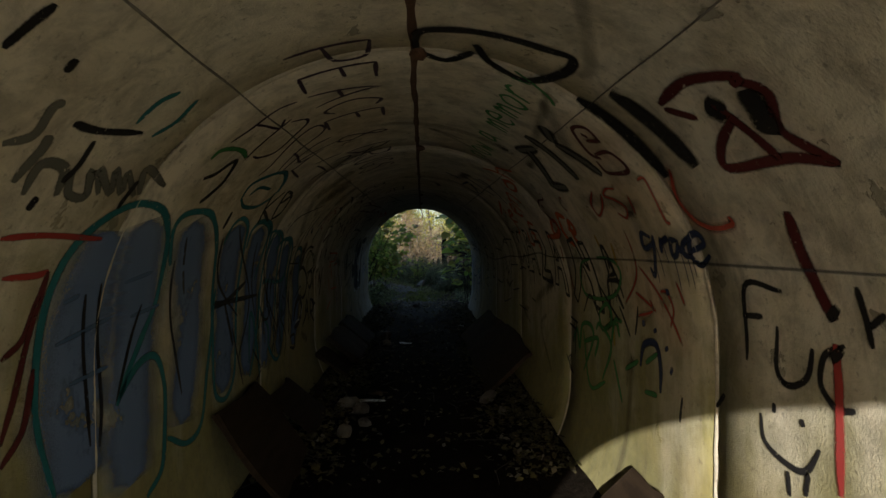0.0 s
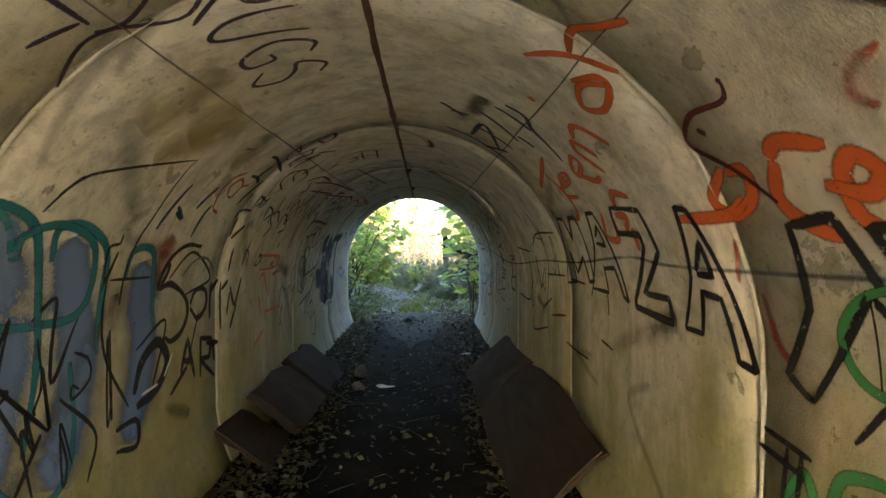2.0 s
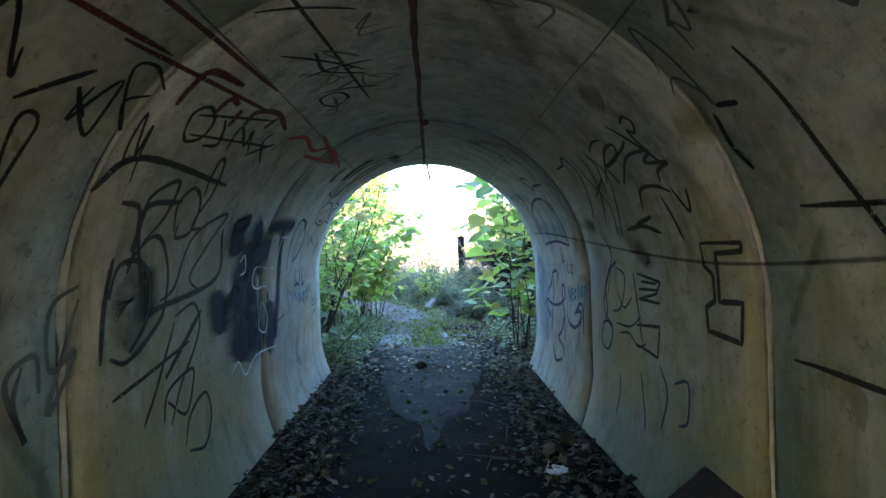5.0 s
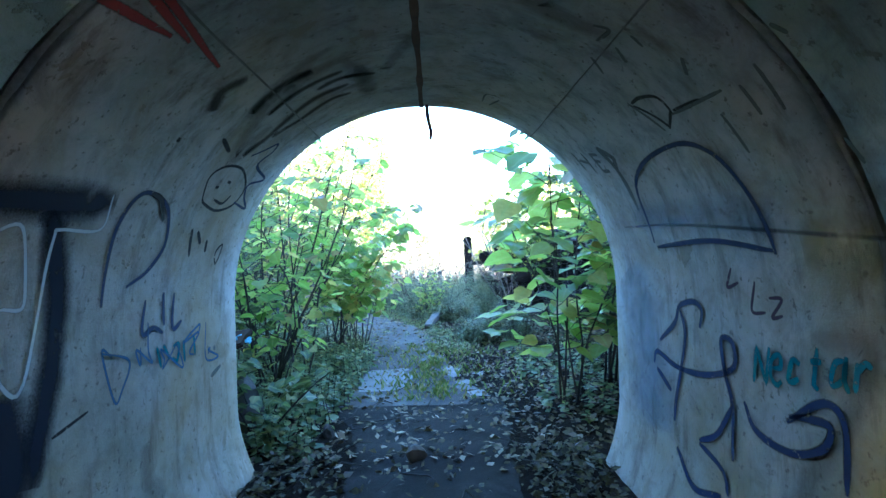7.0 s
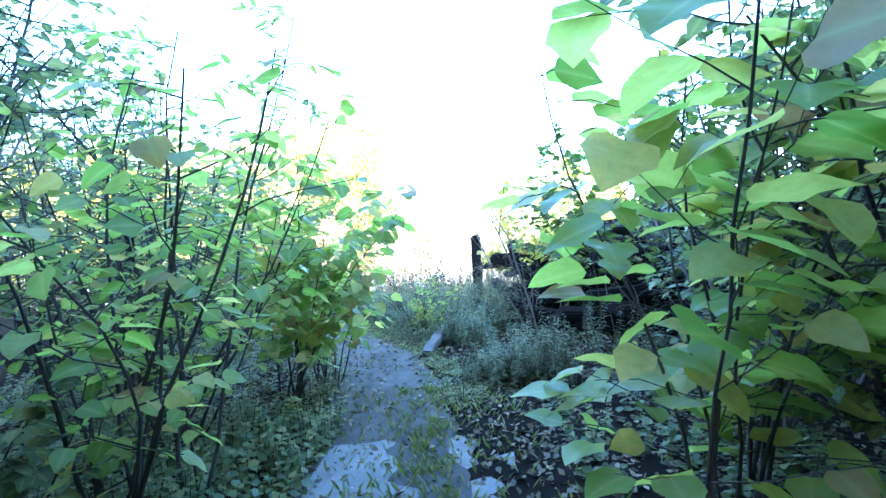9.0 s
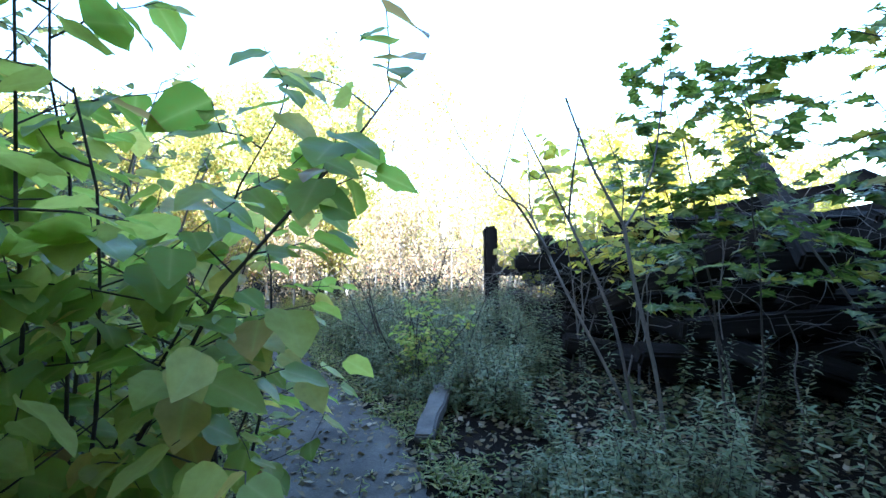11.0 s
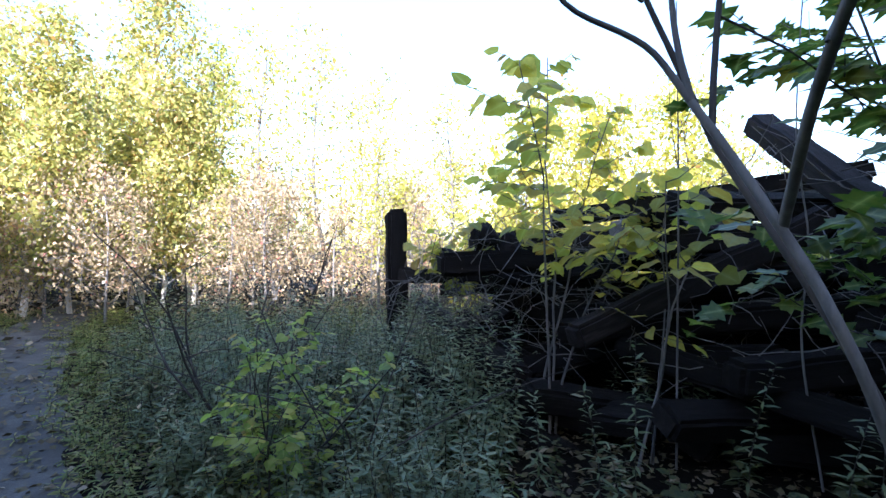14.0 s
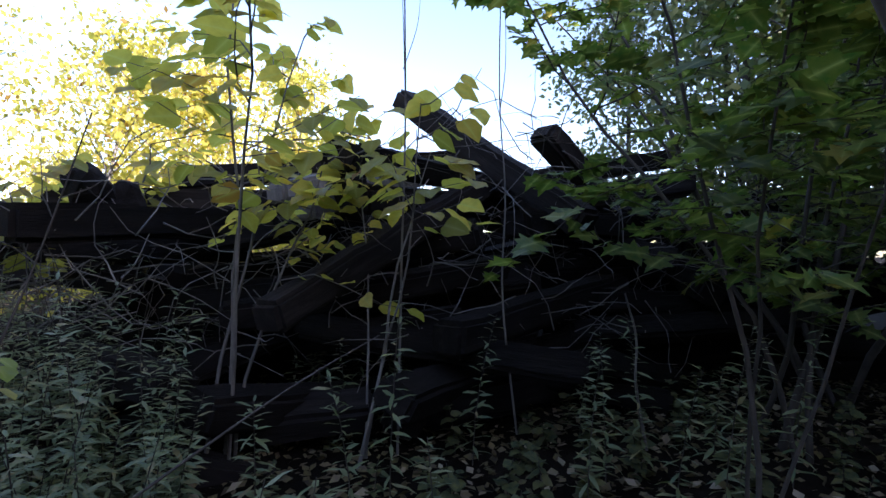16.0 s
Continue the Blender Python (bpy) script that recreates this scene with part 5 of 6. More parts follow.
tag([[(10.56, 0.88), (10.57, 1)], [(10.46, 0.91), (10.47, 1.04)], [(10.55, 0.94), (10.46, 0.98)], [(10.38, 0.93), (10.38, 1.05)], [(10.39, 0.94), (10.31, 0.96)], [(10.39, 0.98), (10.33, 1)], [(10.38, 1.05), (10.31, 1.06)]], 0.02, GREYP, "grey letters reading hey", smooth=False)
tag([[(10.26, 0.93), (10.23, 1.07), (10.25, 1.29)], [(10.23, 1.07), (10.17, 1)], [(10.26, 0.93), (10.18, 1.01)]], 0.034, GREYP, "grey sprayed check mark")
tag([[(9.71, 0.86), (9.64, 0.86), (9.56, 0.89), (9.55, 0.95), (9.57, 0.97), (9.63, 1.01)], [(9.71, 0.87), (9.65, 0.95), (9.62, 1.01)], [(9.54, 0.96), (9.39, 0.97)]], 0.016, BLACK, "black curled outline on the vault")
tag([[(10.56, 0.33), (10.43, 0.34), (10.42, 0.42)], [(10.59, 0.37), (10.46, 0.41)], [(10.45, 0.37), (10.46, 0.38)]], 0.01, GREYP, "small grey smiling face")
tag([[(9.44, 0.58), (9.42, 0.63), (9.51, 0.62)], [(9.48, 0.68), (9.52, 0.74)], [(9.62, 0.64), (9.67, 0.71)], [(9.73, 0.85), (9.66, 1.01)], [(9.56, 0.97), (9.28, 0.98)], [(9.38, 0.69), (9.39, 0.74)], [(9.35, 1.04), (9.34, 1.18)], [(9.21, 0.99), (9.21, 1.09)], [(9.12, 0.96), (9.13, 1.1)], [(9, 0.9), (8.98, 0.94)], [(9.31, 0.84), (9.35, 0.89)], [(9.02, 1.21), (9, 1.28)]], 0.014, GREYP, "small faded marks on the vault")

# more scrawls crowding the walls
for k, (ya, yb, sa, sb, n, w, mt) in enumerate(((5.6, 7.4, -0.9, -1.6, 12, 0.014, BLACK), (6.4, 7.3, -1.5, -2.2, 6, 0.018, GREYP), (5.2, 6.4, -0.3, -0.7, 6, 0.012, PURPLE), (6.4, 7.4, 0.3, 0.9, 6, 0.012, GREYP),
                                            (5.6, 6.6, 1.1, 1.9, 5, 0.014, BLACK), (9.6, 10.6, -1.7, -2.1, 5, 0.012, BLUE), (7.4, 8.4, -0.15, -0.6, 5, 0.010, GREYP), (3.6, 4.4, -1.4, -2.1, 9, 0.014, BLACK))):
    scribble(ya, yb, sa, sb, n, w, mt, "small scrawled writing on the concrete", 200 + k, 5)
h = Heap()
for k in range(40):
    y, s = rng.uniform(1.5, 10.5), rng.uniform(-2.2, 2.2)
    ribbon(h, [(y, s), (y + rng.normal(0, 0.25), s + rng.normal(0, 0.15)), (y + rng.normal(0, 0.4), s + rng.normal(0, 0.3))], rng.uniform(0.04, 0.12), 0.0014 + k * 1e-5)
h.make("graffiti_fill", haze_paint("old_grey_smears", (0.16, 0.14, 0.11), 0.3), lining, "old grey smears of buffed paint")


# ---- debris in the tunnel ----
def broken_slab(name, w, l, th, seed, material, notch=True):
    """A flat slab with chipped, uneven edges; w along x, l along y, lying on z = 0."""
    r = random.Random(seed)
    pts = []
    for (ax, ay), (bx, by) in zip(((0, 0), (w, 0), (w, l), (0, l)), ((w, 0), (w, l), (0, l), (0, 0))):
        for k in range(5):
            u = k / 5
            j = 0.05 * min(w, l) if k else 0.03
            pts.append((ax + (bx - ax) * u + r.uniform(-j, j), ay + (by - ay) * u + r.uniform(-j, j)))
    bm = bmesh.new()
    lo = [bm.verts.new((x, y, 0)) for x, y in pts]
    hi = [bm.verts.new((x + r.uniform(-0.01, 0.01), y + r.uniform(-0.01, 0.01), th)) for x, y in pts]
    top, foot = bm.faces.new(hi), bm.faces.new(lo[::-1])
    n = len(pts)
    for i in range(n):
        bm.faces.new((lo[i], lo[(i + 1) % n], hi[(i + 1) % n], hi[i]))
    bmesh.ops.bevel(bm, geom=[e for e in bm.edges if top in e.link_faces], offset=0.012, segments=2, affect="EDGES")
    bmesh.ops.recalc_face_normals(bm, faces=bm.faces)
    return part(name, bm, material)


# each leans from a foot on the dirt up the wall behind it: local x runs up the slope
G_SLAB = "slabs leaning on the tunnel wall"
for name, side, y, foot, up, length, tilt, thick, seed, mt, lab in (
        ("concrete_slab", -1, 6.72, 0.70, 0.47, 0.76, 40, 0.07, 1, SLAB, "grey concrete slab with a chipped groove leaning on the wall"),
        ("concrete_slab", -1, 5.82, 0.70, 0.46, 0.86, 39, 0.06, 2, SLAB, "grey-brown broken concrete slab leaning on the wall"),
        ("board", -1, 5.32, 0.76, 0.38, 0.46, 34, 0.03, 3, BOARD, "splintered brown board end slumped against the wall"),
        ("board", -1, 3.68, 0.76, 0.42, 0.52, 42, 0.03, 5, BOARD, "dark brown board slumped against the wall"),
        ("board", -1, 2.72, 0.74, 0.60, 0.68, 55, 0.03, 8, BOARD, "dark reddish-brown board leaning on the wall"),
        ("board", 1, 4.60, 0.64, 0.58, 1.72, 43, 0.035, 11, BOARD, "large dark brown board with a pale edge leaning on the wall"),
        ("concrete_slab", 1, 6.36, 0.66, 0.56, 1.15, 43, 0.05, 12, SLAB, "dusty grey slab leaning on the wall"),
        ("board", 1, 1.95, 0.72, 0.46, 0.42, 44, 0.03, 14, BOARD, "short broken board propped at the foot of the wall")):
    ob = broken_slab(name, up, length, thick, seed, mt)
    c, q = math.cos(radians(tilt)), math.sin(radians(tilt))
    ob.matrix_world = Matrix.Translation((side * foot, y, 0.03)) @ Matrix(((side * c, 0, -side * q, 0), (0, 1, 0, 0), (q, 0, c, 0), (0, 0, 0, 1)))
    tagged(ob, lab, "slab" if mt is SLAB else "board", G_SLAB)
for x, y, sz, sd in ((-0.48, 4.3, 0.09, 1), (-0.42, 4.0, 0.07, 2), (-0.62, 4.45, 0.10, 3), (0.62, 4.55, 0.10, 4), (-0.5, 7.6, 0.10, 5), (-0.45, 7.1, 0.07, 6), (-0.1, 11.05, 0.085, 7), (0.7, 4.2, 0.06, 8), (-0.55, 3.8, 0.08, 9), (0.72, 8.7, 0.05, 10),
                     (-0.9, 12.1, 0.09, 11), (-0.75, 11.6, 0.07, 12)):
    st = lump("stone", (sz, sz * 0.8, sz * 0.55), STONE, sd)
    st.location = (x, y, lay(x, y) + sz * 0.25)
    st.rotation_euler = (0.2 * sd, 0.1 * sd, sd)
    tagged(st, "rough grey stone half sunk in the dirt", "stone", "loose stones")
for x, y, w, l, rz, mt, nm, lab in ((-0.36, 4.75, 0.06, 0.34, 80, BOARD, "wood_offcut", "pale splintered piece of timber on the dirt"), (-0.3, 4.55, 0.03, 0.3, 100, TRASH, "plastic_strip", "thin white plastic strip on the dirt"), (-0.27, 7.13, 0.09, 0.05, 10, TRASH, "plastic_wrapper", "flattened white plastic wrapper on the dirt"),
                                 (0.66, 8.35, 0.12, 0.08, 30, TRASH, "plastic_wrapper", "crumpled white wrapper among the leaves"), (-0.93, 4.55, 0.06, 0.4, 5, BOARD, "wood_offcut", "splintered dark board end")):
    ob = broken_slab(nm, w, l, 0.012 if mt is TRASH else 0.03, x * 10, mt)
    ob.matrix_world = pose(x, y, lay(x, y) + 0.012, 4, 3, rz)
    tagged(ob, lab, nm.split("_")[1])

# ---- path slabs outside ----
for k, (x, y, w, l, rz) in enumerate(((-0.74, 12.9, 0.68, 1.45, 3), (0.08, 12.6, 0.46, 1.6, -2), (-0.78, 14.45, 1.35, 1.25, 2))):
    s = broken_slab("path_slab", w, l, 0.09, 30 + k, PATHSLAB)
    s.matrix_world = pose(x, y, lay(x, y) - 0.08 - 0.004 * k, -2.67 if y < 14 else 0, 0.4, rz)
    tagged(s, "worn pale concrete path slab sunk in the dirt", "path slab", "path slabs", "structure")


# ---- leaf litter ----
def litter(name, count, region, size, label, keep=lambda x, y: True, lift=0.012, material=LITTER):
    at, d = [], []
    while len(at) < count:
        x, y = rng.uniform(region[0], region[1]), rng.uniform(region[2], region[3])
        if not keep(x, y):
            continue
        at.append((x, y, lay(x, y) + rng.uniform(0.003, lift)))
        a = rng.uniform(0, 6.283)
        d.append((math.cos(a), math.sin(a), rng.normal(0, 0.35)))
    n = len(at)
    v, f = leaves("small", at, np.array(d), rng.uniform(size * 0.5, size * 1.3, n), rng.normal(0, 0.5, n))
    return tagged(raw(name, v, f, material), label, "leaf litter", kind="stuff")


def edge_heavy(x, y):
    return rng.random() < 0.04 + 1.5 * max(0, abs(x) - 0.45)


def path_mid(y):
    return float(np.interp(y, (13, 16, 17.6, 19.5, 22, 25, 28, 34), (-0.3, -0.5, -0.9, -1.85, -2.85, -3.85, -4.3, -5.2)))


def off_path(x, y):
    return rng.random() < (0.65 if abs(x - path_mid(y)) < 0.75 else 1.0)


litter("leaf_litter", 9000, (-0.98, 0.98, 3.0, 11.2), 0.055, "fallen leaves along the foot of the tunnel walls, darkened for its shade", edge_heavy, 0.05, SHADEDLITTER)
litter("leaf_litter", 34000, (-5, 6, 10.8, 22), 0.065, "brown fallen leaves covering the ground", off_path, 0.035)
litter("leaf_litter", 6000, (-9, 10, 21, 32), 0.12, "brown fallen leaves under the trees", off_path, 0.03)
h = Heap()
for k in range(260):
    x, y = rng.uniform(-0.95, 0.95), rng.uniform(3, 13)
    if abs(x) < 0.5 and rng.random() < 0.8:
        continue
    a, L = rng.uniform(0, 6.28), rng.uniform(0.06, 0.45)
    z = lay(x, y) + 0.012
    p = [(x, y, z), (x + L / 2 * math.cos(a), y + L / 2 * math.sin(a), z + rng.uniform(0, 0.06)), (x + L * math.cos(a + 0.3), y + L * math.sin(a + 0.3), z + rng.uniform(0, 0.05))]
    h.add(*tube(p, 0.004, 0.002, 4))
tagged(h.make("fallen_twigs", DARKBARK), "thin dark fallen twigs on the dirt", "twigs", kind="stuff")


# grit paled for mouth daylight, fading into the tunnel, and the trodden gravel path
V, Fq = [], []
for i, y in enumerate(np.arange(8.8, 12.6, 0.1)):
    w = 0.02 + min(0.56, 0.34 * (y - 8.8)) + 0.3 * max(0, y - 11.2) + 0.12 * noise.noise((y * 1.9, 4, 0))
    for k in range(9):
        x = w * (k / 4 - 1) - 0.1 * max(0, y - 11.4) + 0.06 * noise.noise((y * 4, k, 7))
        V.append((x, y, lay(x, y) + 0.008 - 0.03 * (abs(k - 4) == 4)))
    if i:
        o = 9 * (i - 1)
        Fq += [(o + k, o + k + 1, o + k + 10, o + k + 9) for k in range(8)]
tagged(raw("path", V, Fq, MOUTHLITGRIT, smooth=True), "damp dark gritty ground trodden through the tunnel mouth, painted paler for its daylight", "path", kind="structure")
V, Fq = [], []
for i, y in enumerate(np.arange(12.3, 30, 0.1)):
    c, w = (path_mid(y) if y > 13 else -0.02 - 0.14 * max(0, y - 11)), 0.66 + 0.14 * noise.noise((y * 1.7, 0, 0))
    for k in range(9):
        x = c + w * (k / 4 - 1) + 0.05 * noise.noise((y * 4, k, 3))
        V.append((x, y, lay(x, y) + 0.012 - 0.03 * (abs(k - 4) == 4)))
    if i:
        o = 9 * (i - 1)
        Fq += [(o + k, o + k + 1, o + k + 10, o + k + 9) for k in range(8)]
tagged(raw("path", V, Fq, GRAVEL, smooth=True), "trodden grey gravel path curving through the weeds", "path", kind="structure")

# ---- plants ----
def climb(start, way, length, bends, wander, rise, r):
    """A wandering path for a stem or branch."""
    p, d = np.array(start, dtype=float), np.array(way, dtype=float)
    d /= np.linalg.norm(d)
    out = [p.copy()]
    for _ in range(bends):
        d = d + r.normal(0, wander, 3) + np.array((0, 0, rise))
        d /= np.linalg.norm(d)
        p = p + d * length / bends
        out.append(p.copy())
    return out


def shrub(name, label, category, base, stems, height, spread, material, bark, kind, leaf, per, seed, twigs=7, lean_to=(0, 0), big=False, group="", droop=-0.25, thick=0.012, low=0.25):
    """A bush or sapling: stems, each with side twigs, and leaves set along the twigs."""
    r = np.random.default_rng(seed)
    x0, y0 = base
    z0 = lay(x0, y0) - 0.03
    root = tagged(empty(name, pose(x0, y0, z0)), label, category, group)
    at, dirs, sizes = [], [], []
    tw = Heap()
    for s in range(stems):
        a = r.uniform(0, 6.283)
        way = (math.cos(a) * spread + lean_to[0], math.sin(a) * spread + lean_to[1], 1.0)
        L = height * r.uniform(0.75, 1.1)
        path = climb((r.normal(0, 0.07), r.normal(0, 0.07), 0), way, L, 8, 0.10, 0.03, r)
        v, f = tube(path, thick * r.uniform(0.8, 1.3), thick * 0.3, 6)
        raw("stem", v, f, bark, root, smooth=True)
        for k in range(twigs):
            u = low + (1 - low) * (k + r.random()) / twigs
            i = min(7, int(u * 8))
            p = path[i] + (path[i + 1] - path[i]) * (u * 8 - i)
            b = r.uniform(0, 6.283)
            tl = height * r.uniform(0.16, 0.36) * (1.15 - 0.6 * u)
            tp = climb(p, (math.cos(b), math.sin(b), 0.35), tl, 4, 0.22, 0.0, r)
            tw.add(*tube(tp, thick * 0.35, thick * 0.15, 4))
            for q in range(per):
                w = (q + 0.6 + 0.4 * r.random()) / per * 4
                j = min(3, int(w))
                lp = tp[j] + (tp[j + 1] - tp[j]) * min(1.0, w - j)
                c = b + r.choice((-1, 1)) * r.uniform(0.3, 1.3)
                at.append(lp)
                dirs.append((math.cos(c), math.sin(c), r.normal(droop, 0.25)))
                sizes.append(leaf * r.uniform(0.6, 1.25))
    tagged(tw.make("twig_cluster", bark, root), kind="stuff")
    n = len(at)
    if big:
        V, T = SHAPES[kind]
        me = raw("leaf", V, T, material, root, smooth=True, ribs=kind)
        M = frames_of(np.array(dirs), r.normal(0, 0.35, n))
        for k in range(n):
            ob = me if k == 0 else new("leaf", me.data)
            ob.parent = root
            ob.matrix_local = Matrix.Translation(Vector(at[k])) @ Matrix(M[k].tolist()).to_4x4() @ Matrix.Diagonal((sizes[k], sizes[k], sizes[k], 1))
    else:
        v, f = leaves(kind, at, np.array(dirs), np.array(sizes), r.normal(0, 0.4, n))
        tagged(raw("foliage", v, f, material, root, smooth=True, ribs=kind), kind="stuff")
    return root


# bushes at the mouth of the tunnel
shrub("broadleaf_bush", "bright green bush with large broad leaves beside the tunnel mouth", "bush", (1.16, 12.2), 6, 2.35, 0.10, GREEN, DARKBARK, "broad", 0.245, 3, 31, 10, (-0.05, -0.20), True, thick=0.011, low=0.2, droop=-0.16)
shrub("broadleaf_bush", "tall green bush with broad leaves and dark stems", "bush", (1.75, 12.9), 6, 2.5, 0.25, GREEN, DARKBARK, "broad", 0.24, 4, 4, 7, (-0.05, 0), False, thick=0.013)
shrub("green_bush", "light green bush with arching stems beside the path", "bush", (-1.5, 12.7), 9, 2.35, 0.40, GREEN, DARKBARK, "broad", 0.115, 5, 5, 9, (0.10, 0.02), False)
shrub("green_bush", "light green bush with many thin stems", "bush", (-1.85, 13.9), 9, 2.5, 0.40, GREEN, DARKBARK, "broad", 0.11, 5, 6, 10, (0.12, 0.0), False)
shrub("green_bush", "low leafy bush at the tunnel mouth", "bush", (-1.25, 11.6), 7, 0.85, 0.4, DULL, DARKBARK, "broad", 0.10, 5, 8, 7, (0, 0), False, thick=0.008, low=0.1)
shrub("green_bush", "low leafy bush by the path edge", "bush", (-1.9, 12.4), 8, 1.0, 0.4, DULL, DARKBARK, "broad", 0.10, 5, 9, 7, (0, 0), False, thick=0.008, low=0.1)
shrub("broadleaf_bush", "yellow-green bush with broad leaves hanging over the path", "bush", (-1.3, 15.1), 9, 2.45, 0.22, GREEN, DARKBARK, "broad", 0.155, 6, 10, 14, (0.05, 0.0), False, thick=0.010, low=0.25, droop=-0.35)
shrub("broadleaf_bush", "broad-leaved bush with yellowing leaves", "bush", (-1.2, 15.85), 8, 1.8, 0.28, GREEN, DARKBARK, "broad", 0.13, 5, 20, 10, (0.06, -0.03), False, thick=0.009, low=0.3, droop=-0.4)
shrub("sumac_sapling", "slender sapling with feathery green leaflets", "sapling", (-1.35, 13.0), 3, 2.8, 0.14, GREEN, DARKBARK, "narrow", 0.14, 14, 12, 9, (0.08, 0.05), False, low=0.5)
for k, (x, y, hgt) in enumerate(((-3.2, 12.6, 3.8), (-4.3, 14.4, 4.4), (-3.4, 16.2, 3.6), (-5.4, 12.4, 4.8), (-5.6, 17.2, 4.2), (2.9, 12.2, 3.6), (3.7, 13.6, 4.2), (4.9, 12.4, 4.6), (4.9, 15.0, 4.4), (2.6, 13.9, 2.8), (-2.7, 14.9, 3.2), (-3.0, 18.0, 3.0), (-4.6, 16.3, 4.4), (-4.0, 12.0, 4.6), (-2.6, 11.7, 3.2), (-6.4, 14.8, 5.0), (-4.4, 19.6, 3.2), (3.3, 11.9, 4.4), (2.3, 12.3, 2.6), (4.0, 14.9, 3.8))):
    shrub("thicket_shrub", "tall twiggy shrub with sparse small leaves", "shrub", (x, y), 10, hgt, 0.34, DULL, BARK if k % 2 else DARKBARK, "broad", 0.08, 8, 40 + k, 17, (0, 0), False, "thicket by the bank", thick=0.018, low=0.2)
# the maple and the saplings by the timber pile
shrub("maple_sapling", "young green maple with drooping lobed leaves", "maple", (3.3, 16.7), 4, 3.3, 0.38, MAPLE, DARKBARK, "maple", 0.125, 11, 61, 17, (0.0, 0.02), False, thick=0.02, low=0.3, droop=-0.15)
shrub("maple_sapling", "young maple with dark green lobed leaves", "maple", (4.6, 16.2), 4, 3.9, 0.4, MAPLE, DARKBARK, "maple", 0.13, 12, 62, 17, (0.0, 0.05), False, thick=0.024, low=0.25, droop=-0.15)
shrub("maple_sapling", "small maple with dark green leaves under the trees", "maple", (2.2, 16.9), 3, 2.9, 0.30, MAPLE, DARKBARK, "maple", 0.115, 14, 63, 20, (0.04, 0.0), False, thick=0.009, low=0.42, droop=-0.15)
# stands mostly out of view, added to shade the timber heap
shrub("maple_sapling", "tall young maple with a dense dark green crown, added to shade the timbers", "maple", (3.8, 14.9), 6, 4.8, 0.42, MAPLE, DARKBARK, "maple", 0.14, 12, 67, 18, (0.0, 0.06), False, thick=0.026, low=0.45, droop=-0.15)
shrub("yellow_sapling", "sapling with large yellowing broad leaves before the timbers", "sapling", (1.75, 19.2), 4, 2.55, 0.18, YELLOW, BARK, "broad", 0.13, 6, 64, 12, (-0.12, -0.02), False, thick=0.012, low=0.52)
shrub("yellow_sapling", "sapling with yellow-green leaves by the post", "sapling", (1.6, 20.6), 3, 2.0, 0.3, YELLOW, BARK, "broad", 0.13, 6, 65, 8, (-0.1, 0), False, thick=0.01, low=0.68)
shrub("yellow_sapling", "thin sapling with pale green broad leaves", "sapling", (2.1, 18.7), 3, 1.75, 0.2, YELLOW, BARK, "broad", 0.14, 4, 66, 6, (0, 0), False, thick=0.01, low=0.68)


def bare_sapling(label, lines, bark):
    """A leafless young tree: a stem and its forks, each a smooth line with the radii of its ends."""
    root = None
    for pts, r0, r1 in lines:
        r0, r1 = r0 * 0.54, r1 * 0.54
        if root is None:
            x, y, z = pts[0]
            root = tagged(empty("bare_sapling", pose(x, y, z)), label, "sapling", "bare saplings")
            o = np.array(pts[0])
        v, f = tube([np.array(p) - o for p in spline(pts, 6)], r0, r1, 8, 0.05)
        raw("stem" if r0 > 0.008 else "branch", v, f, bark, root, smooth=True)
    return root


bare_sapling("leaning bare forked sapling with grey bark", [
    ([(1.42, 16.62, -0.15), (1.10, 16.52, 0.48), (0.86, 16.44, 0.9), (0.74, 16.45, 1.14), (0.67, 16.53, 1.34), (0.62, 16.6, 1.48)], 0.019, 0.013),
    ([(0.62, 16.6, 1.48), (0.56, 16.64, 1.58), (0.42, 16.66, 1.64), (0.36, 16.66, 1.74), (0.30, 16.66, 1.95)], 0.012, 0.004),
    ([(0.62, 16.6, 1.48), (0.60, 16.62, 1.62), (0.60, 16.64, 1.85), (0.56, 16.64, 2.1)], 0.012, 0.004),
    ([(0.70, 16.5, 1.27), (0.56, 16.34, 1.42), (0.44, 16.18, 1.54), (0.32, 16.04, 1.64)], 0.015, 0.010),
    ([(0.32, 16.04, 1.64), (0.22, 16.0, 1.72), (0.12, 15.98, 1.84), (0.02, 15.96, 2.05)], 0.010, 0.003),
    ([(0.32, 16.04, 1.64), (0.35, 16.02, 1.76), (0.40, 16.0, 1.95), (0.46, 15.98, 2.15)], 0.009, 0.003),
    ([(0.52, 16.3, 1.45), (0.57, 16.28, 1.6), (0.60, 16.26, 1.78)], 0.006, 0.002)], BARK)
bare_sapling("bare forked sapling with smooth grey bark", [
    ([(1.36, 16.3, -0.15), (1.20, 16.12, 0.55), (1.0, 15.96, 1.12), (0.92, 15.9, 1.42)], 0.024, 0.018),
    ([(0.92, 15.9, 1.42), (0.84, 15.88, 1.55), (0.74, 15.88, 1.74), (0.62, 15.88, 2.05)], 0.015, 0.010),
    ([(0.92, 15.9, 1.40), (1.02, 15.92, 1.56), (1.10, 15.94, 1.78), (1.15, 15.94, 2.2)], 0.012, 0.007),
    ([(0.91, 15.9, 1.45), (0.90, 15.86, 1.62), (0.84, 15.84, 1.78), (0.76, 15.84, 1.95)], 0.007, 0.003)], BARK)
